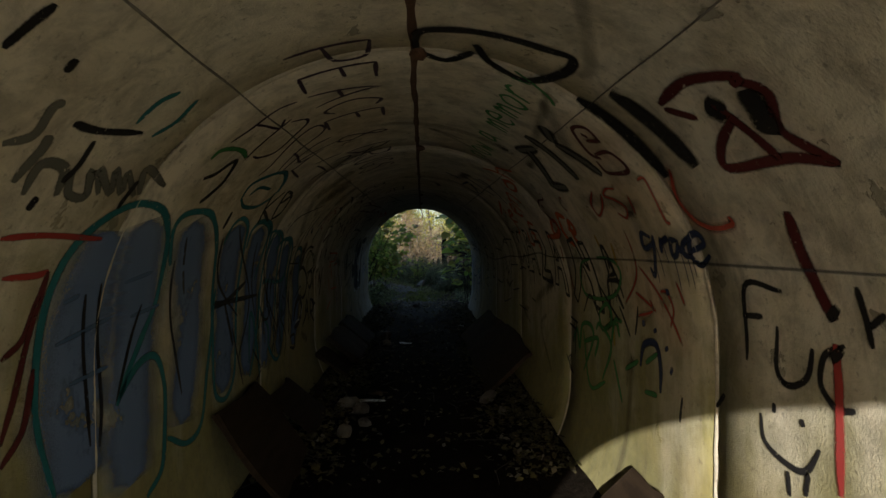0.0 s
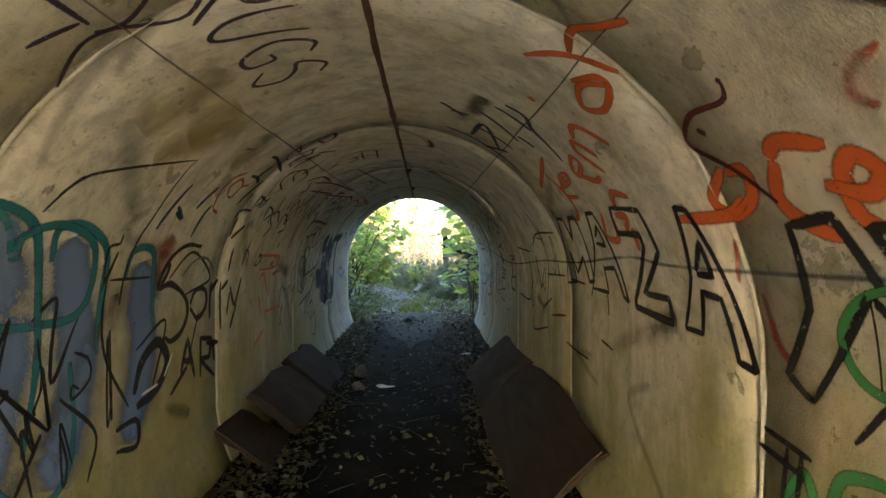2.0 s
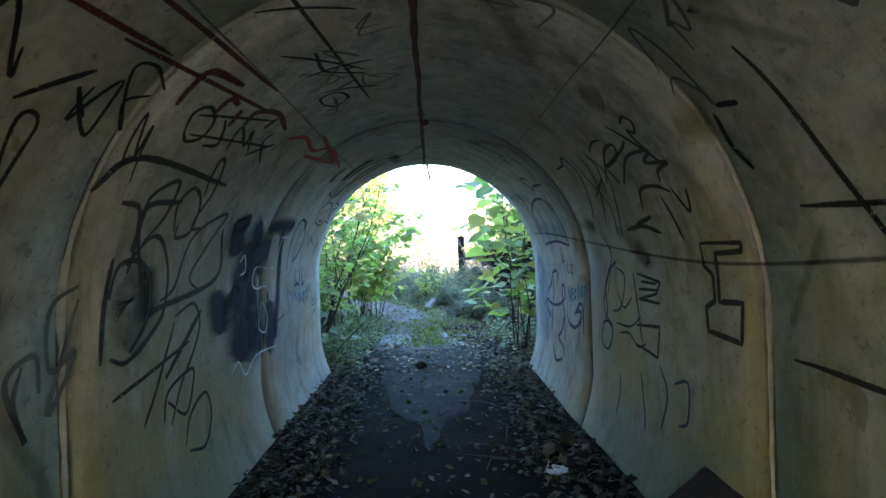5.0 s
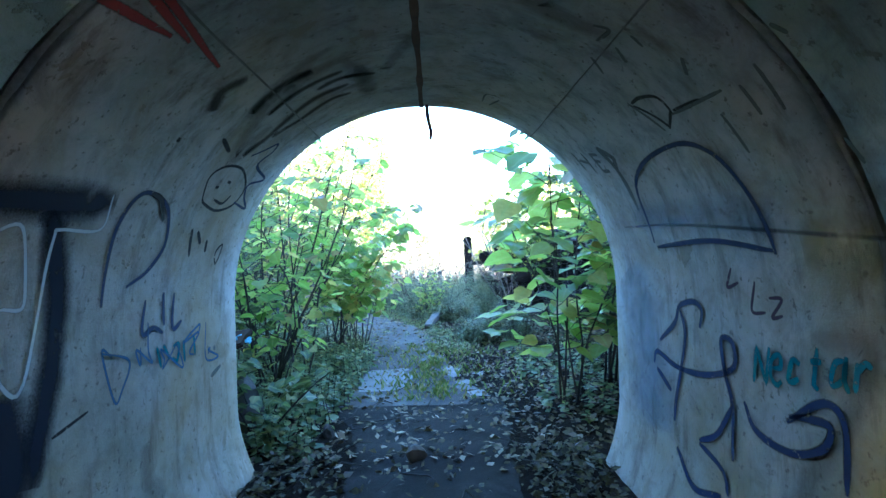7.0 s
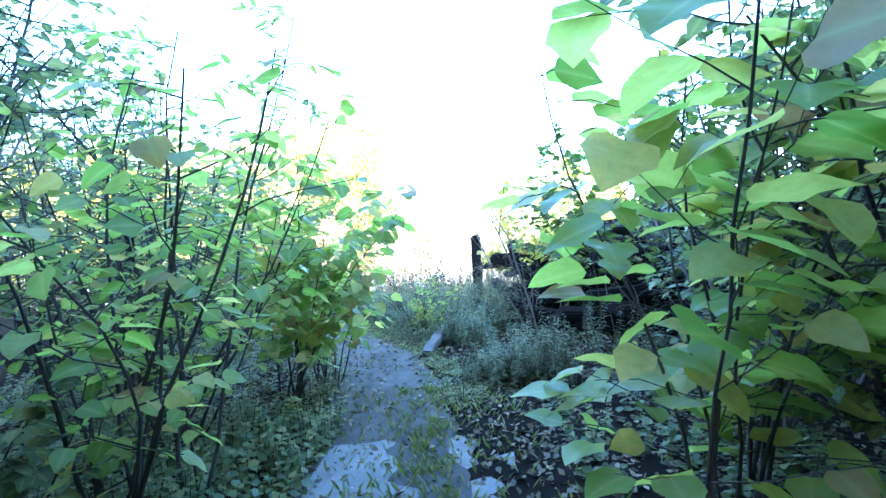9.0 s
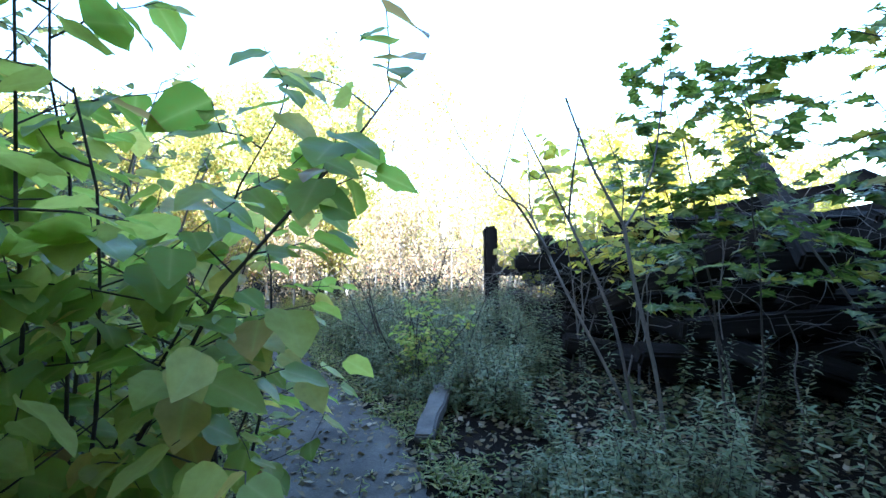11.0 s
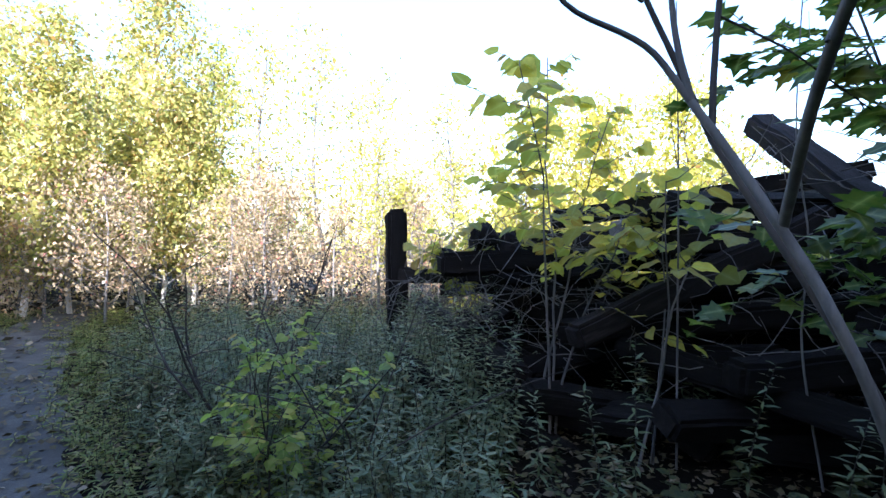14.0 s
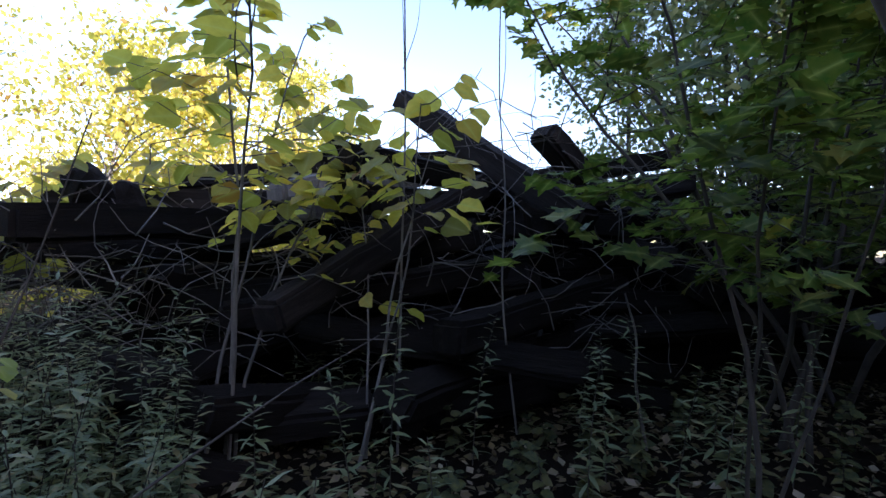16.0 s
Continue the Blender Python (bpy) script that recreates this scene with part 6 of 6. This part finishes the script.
bare_sapling("dark leaning bare sapling with two arms", [
    ([(1.25, 16.42, -0.15), (1.2, 16.5, 0.4), (1.12, 16.62, 0.9), (0.93, 16.88, 1.5)], 0.022, 0.018),
    ([(0.93, 16.88, 1.5), (0.82, 16.92, 1.75), (0.75, 16.94, 1.9), (0.62, 16.95, 2.15)], 0.015, 0.009),
    ([(0.93, 16.88, 1.5), (0.96, 16.9, 1.75), (1.02, 16.92, 2.15)], 0.016, 0.012),
    ([(0.78, 16.93, 1.84), (0.7, 16.85, 1.78), (0.56, 16.8, 1.87), (0.5, 16.8, 1.96)], 0.007, 0.003),
    ([(0.97, 16.9, 1.8), (1.12, 16.85, 1.72), (1.26, 16.85, 1.66), (1.4, 16.85, 1.6)], 0.006, 0.003)], DARKBARK)
bare_sapling("thin pale bare stems before the timber pile", [
    ([(2.25, 18.5, -0.1), (2.2, 18.45, 0.9), (2.15, 18.4, 1.7), (2.12, 18.4, 2.7)], 0.014, 0.006),
    ([(2.15, 18.4, 1.7), (2.05, 18.35, 2.0), (2.02, 18.35, 2.4)], 0.006, 0.002),
    ([(2.16, 18.42, 1.9), (2.26, 18.4, 2.15), (2.3, 18.4, 2.35)], 0.005, 0.002)], BARK)
bare_sapling("thin pale bare stem before the timber pile", [
    ([(2.85, 18.05, -0.1), (2.74, 18.1, 0.7), (2.78, 18.1, 1.3), (2.68, 18.1, 1.9), (2.72, 18.1, 2.8)], 0.013, 0.006),
    ([(2.68, 18.1, 1.75), (2.78, 18.1, 2.1), (2.76, 18.1, 2.6)], 0.006, 0.003)], BARK)
bare_sapling("twisted bare stem in front of the timbers", [
    ([(3.0, 17.35, -0.12), (2.95, 17.4, 0.25), (2.97, 17.4, 0.5), (2.9, 17.45, 0.75)], 0.016, 0.009)], BARK)
bare_sapling("dark bare branches of a dead shrub", [
    ([(0.3, 18.6, -0.1), (0.1, 18.5, 0.4), (-0.1, 18.4, 0.8), (-0.25, 18.4, 1.2)], 0.010, 0.003),
    ([(0.3, 18.6, -0.1), (0.45, 18.5, 0.5), (0.6, 18.5, 0.9), (0.68, 18.4, 1.3)], 0.010, 0.003),
    ([(0.3, 18.6, 0.0), (0.2, 18.4, 0.4), (-0.3, 18.2, 0.65), (-0.75, 18.1, 0.85)], 0.009, 0.003),
    ([(0.3, 18.6, 0.0), (0.5, 18.2, 0.35), (0.9, 18.0, 0.6), (1.2, 17.9, 0.72)], 0.009, 0.003)], DARKBARK)
shrub("green_bush", "small bright green leafy bush among the weeds", "bush", (-0.1, 18.75), 9, 1.1, 0.45, GREEN, DARKBARK, "broad", 0.055, 8, 81, 10, (0, 0), False, thick=0.008, low=0.15)
shrub("thicket_shrub", "twiggy bare-branched shrub among the weeds", "shrub", (-0.4, 19.6), 8, 1.6, 0.6, RUSSET, DARKBARK, "small", 0.04, 2, 82, 8, (0, 0), False, thick=0.011, low=0.3)
# ---- undergrowth ----
def weed_patch(name, label, count, region, tall, seed, material, density, leafsize=0.085, kind="narrow", nl=34):
    r = np.random.default_rng(seed)
    at, dirs, size = [], [], []
    st = Heap()
    made = 0
    while made < count:
        x, y = r.uniform(region[0], region[1]), r.uniform(region[2], region[3])
        if r.random() > density(x, y):
            continue
        made += 1
        H = tall(x, y) * r.uniform(0.5, 1.1) * (0.8 + 0.5 * noise.noise((x * 1.3, y * 1.3, seed)))
        z = lay(x, y) - 0.02
        a = r.uniform(0, 6.283)
        tip = np.array((math.cos(a) * 0.16 * H, math.sin(a) * 0.16 * H, H))
        p = [np.array((x, y, z)) + tip * u * np.array((u, u, 1)) for u in (0, 0.35, 0.7, 1)]
        st.add(*tube(p, 0.004, 0.0015, 3))
        for k in range(nl):
            u = 0.12 + 0.88 * k / nl
            b = k * 2.4 + a
            at.append(np.array((x, y, z)) + tip * u * np.array((u, u, 1)))
            dirs.append((math.cos(b), math.sin(b), r.normal(0.15 - 0.35 * (1 - u), 0.25)))
            size.append(leafsize * r.uniform(0.6, 1.2) * (1.2 - 0.55 * u))
    n = len(at)
    v, f = leaves(kind, at, np.array(dirs), np.array(size), r.normal(0, 0.3, n))
    ob = tagged(raw(name, v, f, material), label, "weeds", kind="stuff")
    st.make("weed_stems", DARKBARK, ob)
    return ob


def weeds_here(x, y):
    e = x - path_mid(y) - 0.75
    return min(1, max(0, e * 2.2)) * (1 if x < 1.5 - 0.7 * max(0, min(1, 1.6 - abs(y - 17.6))) else 0.04) if 15.2 < y else 0


weed_patch("weed_undergrowth", "dense grey-green waist-high weeds beside the path", 820, (-2.6, 3.2, 15.6, 22), lambda x, y: min(1, 0.35 + 0.9 * max(0, x - path_mid(y) - 0.75)) * (0.66 + 0.42 * min(1, max(0, (math.hypot(x, y - 16.8) - 1) / 1.2)) + 0.12 * noise.noise((x, y, 0))), 71, WEED, lambda x, y: weeds_here(x, y) * (1 if math.hypot(x, y - 17) > 0.8 else 0.0) * (1 if noise.noise((x * 1.6, y * 1.6, 8)) > -0.2 else 0.1), 0.10, "narrow", 52)
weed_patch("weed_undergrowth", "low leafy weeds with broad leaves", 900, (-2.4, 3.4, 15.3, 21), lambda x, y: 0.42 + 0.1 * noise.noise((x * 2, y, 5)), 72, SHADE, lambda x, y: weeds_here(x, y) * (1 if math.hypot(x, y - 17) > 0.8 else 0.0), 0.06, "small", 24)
weed_patch("weed_undergrowth", "thin tall grasses and weeds in the clearing", 900, (-7, 6, 20.5, 27), lambda x, y: 0.55, 73, GRASS, lambda x, y: 0.15 if abs(x - path_mid(y)) < 0.75 else 1.0, 0.12, "narrow", 22)
weed_patch("weed_undergrowth", "low weeds on the other side of the path", 700, (-5, -0.9, 14.6, 23), lambda x, y: 0.38, 74, WEED, lambda x, y: min(1, max(0, (path_mid(y) - 0.75 - x) * 2)), 0.07, "small", 26)
weed_patch("weed_undergrowth", "low plants and ivy beside the tunnel mouth", 800, (-3, -0.75, 11.0, 14.6), lambda x, y: 0.38, 75, DULL, lambda x, y: 1, 0.07, "broad", 14)
weed_patch("weed_undergrowth", "sparse low plants under the bush", 200, (0.95, 3, 11.6, 15.4), lambda x, y: 0.35, 76, DULL, lambda x, y: 1, 0.07, "broad", 12)
weed_patch("weed_undergrowth", "low plants at the foot of the timbers, colour darkened for shade", 90, (1.4, 4.6, 15.4, 18.4), lambda x, y: 0.34, 77, SHADE, lambda x, y: 1, 0.09, "broad", 12)
weed_patch("path_grass", "short grass and small weeds creeping over the path edges", 2600, (-5.5, 1.2, 14.8, 28), lambda x, y: 0.15 + 0.08 * noise.noise((x * 2, y * 2, 6)), 78, GRASS, lambda x, y: max(0.03, 1 - abs(abs(x - path_mid(y)) - 0.72) * 2.6) * (1 if noise.noise((x * 1.8, y * 1.8, 4)) > -0.25 else 0.25), 0.085, "narrow", 11)
# grass tufts between the path slabs
r = np.random.default_rng(5)
at, dd, sz = [], [], []
for k in range(1500):
    y = r.uniform(12.4, 15.5)
    x = r.normal(0, 0.15) - 0.02 * (y - 12.4)
    if noise.noise((x * 7, y * 4, 1)) < 0.08:
        x += r.normal(0, 0.6)
    a = r.uniform(0, 6.28)
    at.append((x, y, lay(x, y) + 0.015))
    dd.append((math.cos(a), math.sin(a), 1.4))
    sz.append(r.uniform(0.04, 0.10))
v, f = leaves("narrow", at, np.array(dd), np.array(sz), r.normal(0, 1, 1500))
tagged(raw("grass_tufts", v, f, GRASS), "short green grass growing between path slabs", "grass", kind="stuff")

# ---- post, rail and the pile of old railway timbers ----
def timber(name, a, b, w, hgt, seed, label, category="timber", group="", material=None, roll=0.0):
    """A squared worn timber between two points, split and rounded at the ends."""
    a, b = Vector(a), Vector(b)
    L = (b - a).length
    rr = random.Random(seed)
    bm = bmesh.new()
    bmesh.ops.create_cube(bm, size=1.0)
    bmesh.ops.scale(bm, vec=(L, w, hgt), verts=bm.verts)
    bmesh.ops.bevel(bm, geom=list(bm.edges), offset=min(w, hgt) * 0.16, segments=2, affect="EDGES")
    lengthwise = [e for e in bm.edges if abs((e.verts[0].co - e.verts[1].co).x) > L * 0.5]
    bmesh.ops.subdivide_edges(bm, edges=lengthwise, cuts=9)
    for v in bm.verts:
        q = v.co * 4 + Vector((seed * 7.1, 0, 0))
        end = 1.0 if abs(v.co.x) > L * 0.47 else 0.35
        v.co += Vector((noise.noise(q) * 0.05 * end, noise.noise(q + Vector((9, 0, 0))) * 0.02, noise.noise(q + Vector((0, 9, 0))) * 0.02))
    ob = part(name, bm, material or TIE)
    d = (b - a).normalized()
    ob.matrix_world = Matrix.Translation((a + b) / 2) @ d.to_track_quat("X", "Z").to_matrix().to_4x4() @ pose(0, 0, 0, math.degrees(roll), 0, 0)
    return tagged(ob, label, category, group)


timber("weathered_log", (-0.08, 17.08, -0.09), (0.12, 18.0, 0.05), 0.15, 0.10, 14, "split grey weathered log lying by the path", "log", material=BARK)
post = timber("wooden_post", (0.99, 20.9, -0.45), (0.94, 20.9, 1.60), 0.21, 0.19, 1, "dark weathered upright timber post with a rounded top", "post")
for k, turn in enumerate((0.0, 2.4)):
    line = [(0.13 * math.cos(turn + u * 3.2), 0.125 * math.sin(turn + u * 3.2), -0.1 + 1.35 * u) for u in np.linspace(0, 1, 14)]
    v, f = tube(line, 0.007, 0.004, 5)
    vine = raw("vine", v, f, BARK, post, "thin pale vine winding up the post", True)
    vine.matrix_world = pose(0.965, 20.9, 0)
timber("timber_rail", (0.98, 20.85, 0.97), (2.6, 20.0, 0.98), 0.15, 0.14, 2, "dark timber rail beside the post", "rail", "pile of railway timbers")
LAB = "dark tarred old railway timber in a heap"
G = "pile of railway timbers"
timber("railway_timber", (3.42, 17.75, 1.16), (4.03, 19.58, 2.41), 0.25, 0.20, 3, "dark timber jutting up from the heap with a sawn end", group=G)
timber("railway_timber", (2.5, 18.35, 0.48), (4.6, 17.75, 0.72), 0.24, 0.2, 4, "grey-brown timber with a split end low in the heap", group=G)
timber("railway_timber", (1.82, 19.03, 0.62), (3.62, 18.6, 1.50), 0.20, 0.18, 5, "long timber slanting up across the heap", group=G)
timber("railway_timber", (1.75, 21.0, 1.30), (3.9, 19.6, 1.44), 0.22, 0.18, 6, LAB, group=G)
timber("railway_timber", (2.6, 20.8, 1.55), (4.9, 19.2, 1.98), 0.22, 0.18, 7, LAB, group=G)
timber("railway_timber", (2.7, 19.62, 1.28), (5.0, 19.8, 1.88), 0.20, 0.17, 8, "pale grey weathered timber on top of the heap", group=G, material=BARK)
timber("railway_timber", (2.8, 19.95, 1.42), (5.0, 20.1, 2.0), 0.20, 0.17, 13, "grey weathered timber on top of the heap", group=G, material=BARK)
timber("railway_timber", (1.15, 20.05, 1.10), (3.1, 19.85, 1.20), 0.22, 0.19, 15, "dark level timber near the post", group=G)
timber("railway_timber", (3.2, 18.2, 1.16), (5.5, 17.3, 1.22), 0.24, 0.19, 9, LAB, group=G)
timber("railway_timber", (5.0, 17.9, 1.45), (4.2, 18.3, 2.02), 0.24, 0.2, 10, "short timber stub standing out of the heap", group=G)
timber("railway_timber", (4.7, 19.4, 1.6), (6.2, 17.4, 2.05), 0.24, 0.2, 12, LAB, group=G)
rr = random.Random(21)
made = 0
ra, rb = Vector((1.7, 21.2, 0)), Vector((8.2, 15.4, 0))
along = (rb - ra).normalized()
across = Vector((-along.y, along.x, 0))
for layer, n in ((0.06, 24), (0.26, 24), (0.46, 22), (0.66, 20), (0.86, 18), (1.06, 15), (1.26, 13), (1.46, 10), (1.62, 6)):
    for k in range(n):
        u = (k + rr.uniform(0.1, 0.9)) / n
        crest = 0.95 + 0.95 * min(1, u * 2.6) - 0.1 * max(0, u - 0.6)
        if layer > crest - 0.05:
            continue
        half = 1.55 * (1 - layer / (crest + 0.35)) + 0.12
        c = ra + along * ((rb - ra).length * u) + across * rr.uniform(-half, half) + Vector((0, 0, layer + rr.uniform(-0.05, 0.05) - 0.08))
        g = rr.gauss(0, 0.5) + (1.3 if rr.random() < 0.22 else 0)
        d = along * math.cos(g) + across * math.sin(g) + Vector((0, 0, rr.gauss(0, 0.17)))
        d.normalize()
        L = rr.uniform(0.8, 1.3)
        a, b = c - d * L, c + d * L
        if min(a.x, b.x) < 1.5 and layer > 0.5 or min(math.hypot(p.x, p.y - 17) for p in (a, b, c)) < 1.75:
            continue
        made += 1
        timber("railway_timber", a, b, 0.23, 0.18, 30 + made, LAB, group=G, roll=rr.uniform(-0.5, 0.5))
for k, (x, y, z) in enumerate(((1.64, 20.25, 1.36), (1.9, 20.3, 1.30), (1.35, 20.5, 1.12))):
    ob = lump("rotten_stump", (0.12, 0.1, 0.13), TIE, 70 + k, None, 0.6)
    ob.location = (x, y, z)
    tagged(ob, "crumbling rotten timber end on the heap", "stump", G)
h = Heap()
r = np.random.default_rng(3)
for k in range(800):
    u = r.random()
    c = np.array(ra) + np.array(along) * (8.7 * u * 0.75) + np.array(across) * r.uniform(-1.5, 0.2)
    z = 0.3 + r.random() * (0.75 + 0.9 * min(1, u * 2.6))
    p = climb((c[0], c[1], z), r.normal(0, 1, 3) * (1, 1, 0.6), r.uniform(0.3, 0.9), 5, 0.3, 0.0, r)
    h.add(*tube(p, 0.005, 0.002, 3))
tagged(h.make("tangled_vines", BARK), "thin bare vines and twigs tangled over the timbers", "vines", kind="stuff")

# ---- rubbish by the tunnel mouth ----
bm = bmesh.new()
bmesh.ops.create_grid(bm, x_segments=12, y_segments=12, size=0.2)
for v in bm.verts:
    v.co.z = 0.10 * abs(noise.noise(v.co * 9)) + 0.04 * noise.noise(v.co * 22) + 0.05
ob = part("plastic_bag", bm, BLUEBAG)
ob.matrix_world = pose(-1.36, 11.55, 0.66, 5, 8, 20) @ Matrix.Diagonal((0.4, 0.4, 0.5, 1))
tagged(ob, "crumpled light blue plastic bag on a board", "bag")
ob = broken_slab("board", 0.75, 0.5, 0.03, 91, BOARD)
ob.matrix_world = pose(-1.98, 11.2, 0.52, 4, -12, 12)
tagged(ob, "brown weathered board resting on a stone by the tunnel mouth", "board")
ob = lump("stone", (0.42, 0.26, 0.42), STONE, 23)
ob.location = (-1.62, 11.5, 0.16)
tagged(ob, "large mossy stone at the tunnel mouth under a board", "stone", "loose stones")


# ---- woods beyond ----
def tree(name, label, height, seed, material, bark, count, leaf, spread=0.28, start=0.25, parent_pose=None, kind="small"):
    """A young tree: tapered trunk, limbs and a ragged crown of many leaves in clumps."""
    r = np.random.default_rng(seed)
    root = tagged(empty(name, parent_pose), label, "tree", "woods beyond the clearing")
    trunk = climb((0, 0, -0.1), (r.normal(0, 0.06), r.normal(0, 0.06), 1), height, 9, 0.05, 0.05, r)
    v, f = tube(trunk, 0.011 * height, 0.012, 7)
    raw("trunk", v, f, bark, root, smooth=True)
    limbs, at, dirs = Heap(), [], []
    nb = int(13 + height * 2)
    per = count // nb
    for k in range(nb):
        u = start + (1 - start) * (k + r.random()) / nb
        i = min(8, int(u * 9))
        p = trunk[i] + (trunk[i + 1] - trunk[i]) * min(1, u * 9 - i)
        a = k * 2.4 + r.normal(0, 0.4)
        L = height * spread * (1.25 - 0.85 * u) * r.uniform(0.6, 1.25)
        b = climb(p, (math.cos(a), math.sin(a), 0.6), L, 5, 0.18, 0.03, r)
        limbs.add(*tube(b, 0.004 * height * (1.2 - u), 0.004, 4))
        for c in range(4):
            w = 1.5 + 3.5 * (c + r.random()) / 4
            j = min(4, int(w))
            q = b[j] + (b[j + 1] - b[j]) * (w - j)
            tip = climb(q, r.normal(0, 1, 3) + (0, 0, 0.4), L * 0.35, 3, 0.2, 0.0, r)
            limbs.add(*tube(tip, 0.006, 0.002, 3))
            m = per // 4
            pts = np.array([tip[t] for t in r.integers(0, 4, m)]) + r.normal(0, 0.09 * height ** 0.5, (m, 3))
            at.append(pts)
            dirs.append(r.normal(0, 1, (m, 3)) + (0, 0, -0.3))
    tagged(limbs.make("branch_cluster", bark, root), kind="stuff")
    at, dirs = np.vstack(at), np.vstack(dirs)
    n = len(at)
    v, f = leaves(kind, at, dirs, leaf * r.uniform(0.55, 1.3, n), r.uniform(-1.5, 1.5, n))
    tagged(raw("crown", v, f, material, root), kind="stuff")
    return root


KINDS = [
    tree("young_birch", "tall young tree with pale bark and yellowing leaves", 7.0, 101, AUTUMN, PALEBARK, 6500, 0.13, start=0.08, parent_pose=pose(-3.4, 29.0, 0)),
    tree("young_birch", "young tree with pale trunk and yellow-green crown", 6.2, 102, AUTUMN, PALEBARK, 6000, 0.12, start=0.06, parent_pose=pose(-6.4, 28.4, 0)),
    tree("young_tree", "bushy young tree with golden leaves", 5.2, 103, YELLOW, BARK, 5200, 0.12, 0.36, 0.1, parent_pose=pose(-9.0, 29.5, 0)),
    tree("russet_shrub", "twiggy shrub with sparse russet leaves", 3.0, 104, RUSSET, BARK, 1900, 0.085, 0.42, 0.05, parent_pose=pose(-0.9, 27.6, 0)),
    tree("young_tree", "thin sparse tree with pale yellow leaves", 6.0, 105, YELLOW, BARK, 1500, 0.11, 0.25, 0.2, parent_pose=pose(1.6, 31.5, 0)),
    tree("young_tree", "green shade tree with dense leaves", 7.5, 106, DULL, DARKBARK, 6500, 0.13, 0.32, 0.15, parent_pose=pose(9.5, 14.5, 0)),
]
rr = random.Random(77)


def plant(kind, x, y, s=1.0):
    m = pose(x, y, lay(x, y), 0, 0, rr.uniform(0, 360)) @ Matrix.Diagonal((s, s, s, 1))
    ob = copy_thing(KINDS[kind], m)
    ob.scale = (s, s, s)
    return ob


for k in range(17):
    plant(rr.choice((0, 0, 1, 1, 2)), -2.4 - 14 * k / 17 + rr.uniform(-0.4, 0.4), rr.uniform(28.5, 33), rr.uniform(0.6, 0.85))
for k in range(12):
    plant(rr.choice((0, 1, 2)), -3 - 20 * k / 12 + rr.uniform(-1, 1), rr.uniform(34, 42), rr.uniform(0.9, 1.25))
for k in range(16):
    plant(3, -7 + 11 * k / 16 + rr.uniform(-0.3, 0.3), rr.uniform(25.8, 29), rr.uniform(0.55, 1.0))
for k in range(15):
    plant(rr.choice((0, 1, 0)), -2.2 - 11 * k / 15 + rr.uniform(-0.3, 0.3), rr.uniform(26.8, 29.5) - 0.15 * k, rr.uniform(0.62, 0.95))
for k in range(9):
    plant(rr.choice((4, 4, 3)), -1.5 + 6 * k / 9 + rr.uniform(-0.4, 0.4), rr.uniform(29.5, 35), rr.uniform(0.5, 0.8))
for k in range(11):
    plant(rr.choice((1, 2, 2, 4)), 3.2 + 13 * k / 11 + rr.uniform(-0.5, 0.5), rr.uniform(27.5, 33) - 0.25 * k, rr.uniform(0.5, 0.8))
for k in range(9):
    plant(5, 6.6 + rr.uniform(0, 5), 10.5 + 7.0 * k / 9, rr.uniform(0.7, 1.0))
for k in range(8):
    plant(rr.choice((5, 2, 0)), -7.5 - rr.uniform(0, 6), 12 + 15 * k / 8, rr.uniform(0.7, 1.0))
for k in range(46):
    a = radians(-62 + 150 * k / 45)
    d = rr.uniform(42, 62)
    plant(rr.choice((1, 2, 2, 5)), d * math.sin(a), 14 + d * math.cos(a), rr.uniform(0.75, 1.15) * (1.2 if a < -0.1 else 0.8))
for k in range(26):
    plant(rr.choice((3, 3, 2)), -12 + 26 * k / 26 + rr.uniform(-0.4, 0.4), rr.uniform(31, 37), rr.uniform(0.4, 0.75))
# trees added at the right, mostly out of view, to block sky light
for x, y, k in ((5.2, 13.4, 0.95), (6.0, 15.2, 0.9), (6.8, 16.6, 0.85), (4.4, 12.0, 0.8), (7.6, 18.0, 0.7), (5.6, 11.6, 1.0)):
    plant(5, x, y, k)
for x, y, k in ((2.0, 23.2, 0.62), (3.1, 22.9, 0.7), (4.2, 23.6, 0.66), (1.4, 24.8, 0.55), (5.2, 23.0, 0.7), (6.3, 22.4, 0.75)):
    plant(2 if x > 2.5 else 4, x, y, k)
for x, y, k in ((-0.5, 29.6, 1.1), (0.9, 30.6, 1.2), (-1.7, 30.4, 1.15), (1.9, 29.2, 0.95)):
    plant(4, x, y, k)
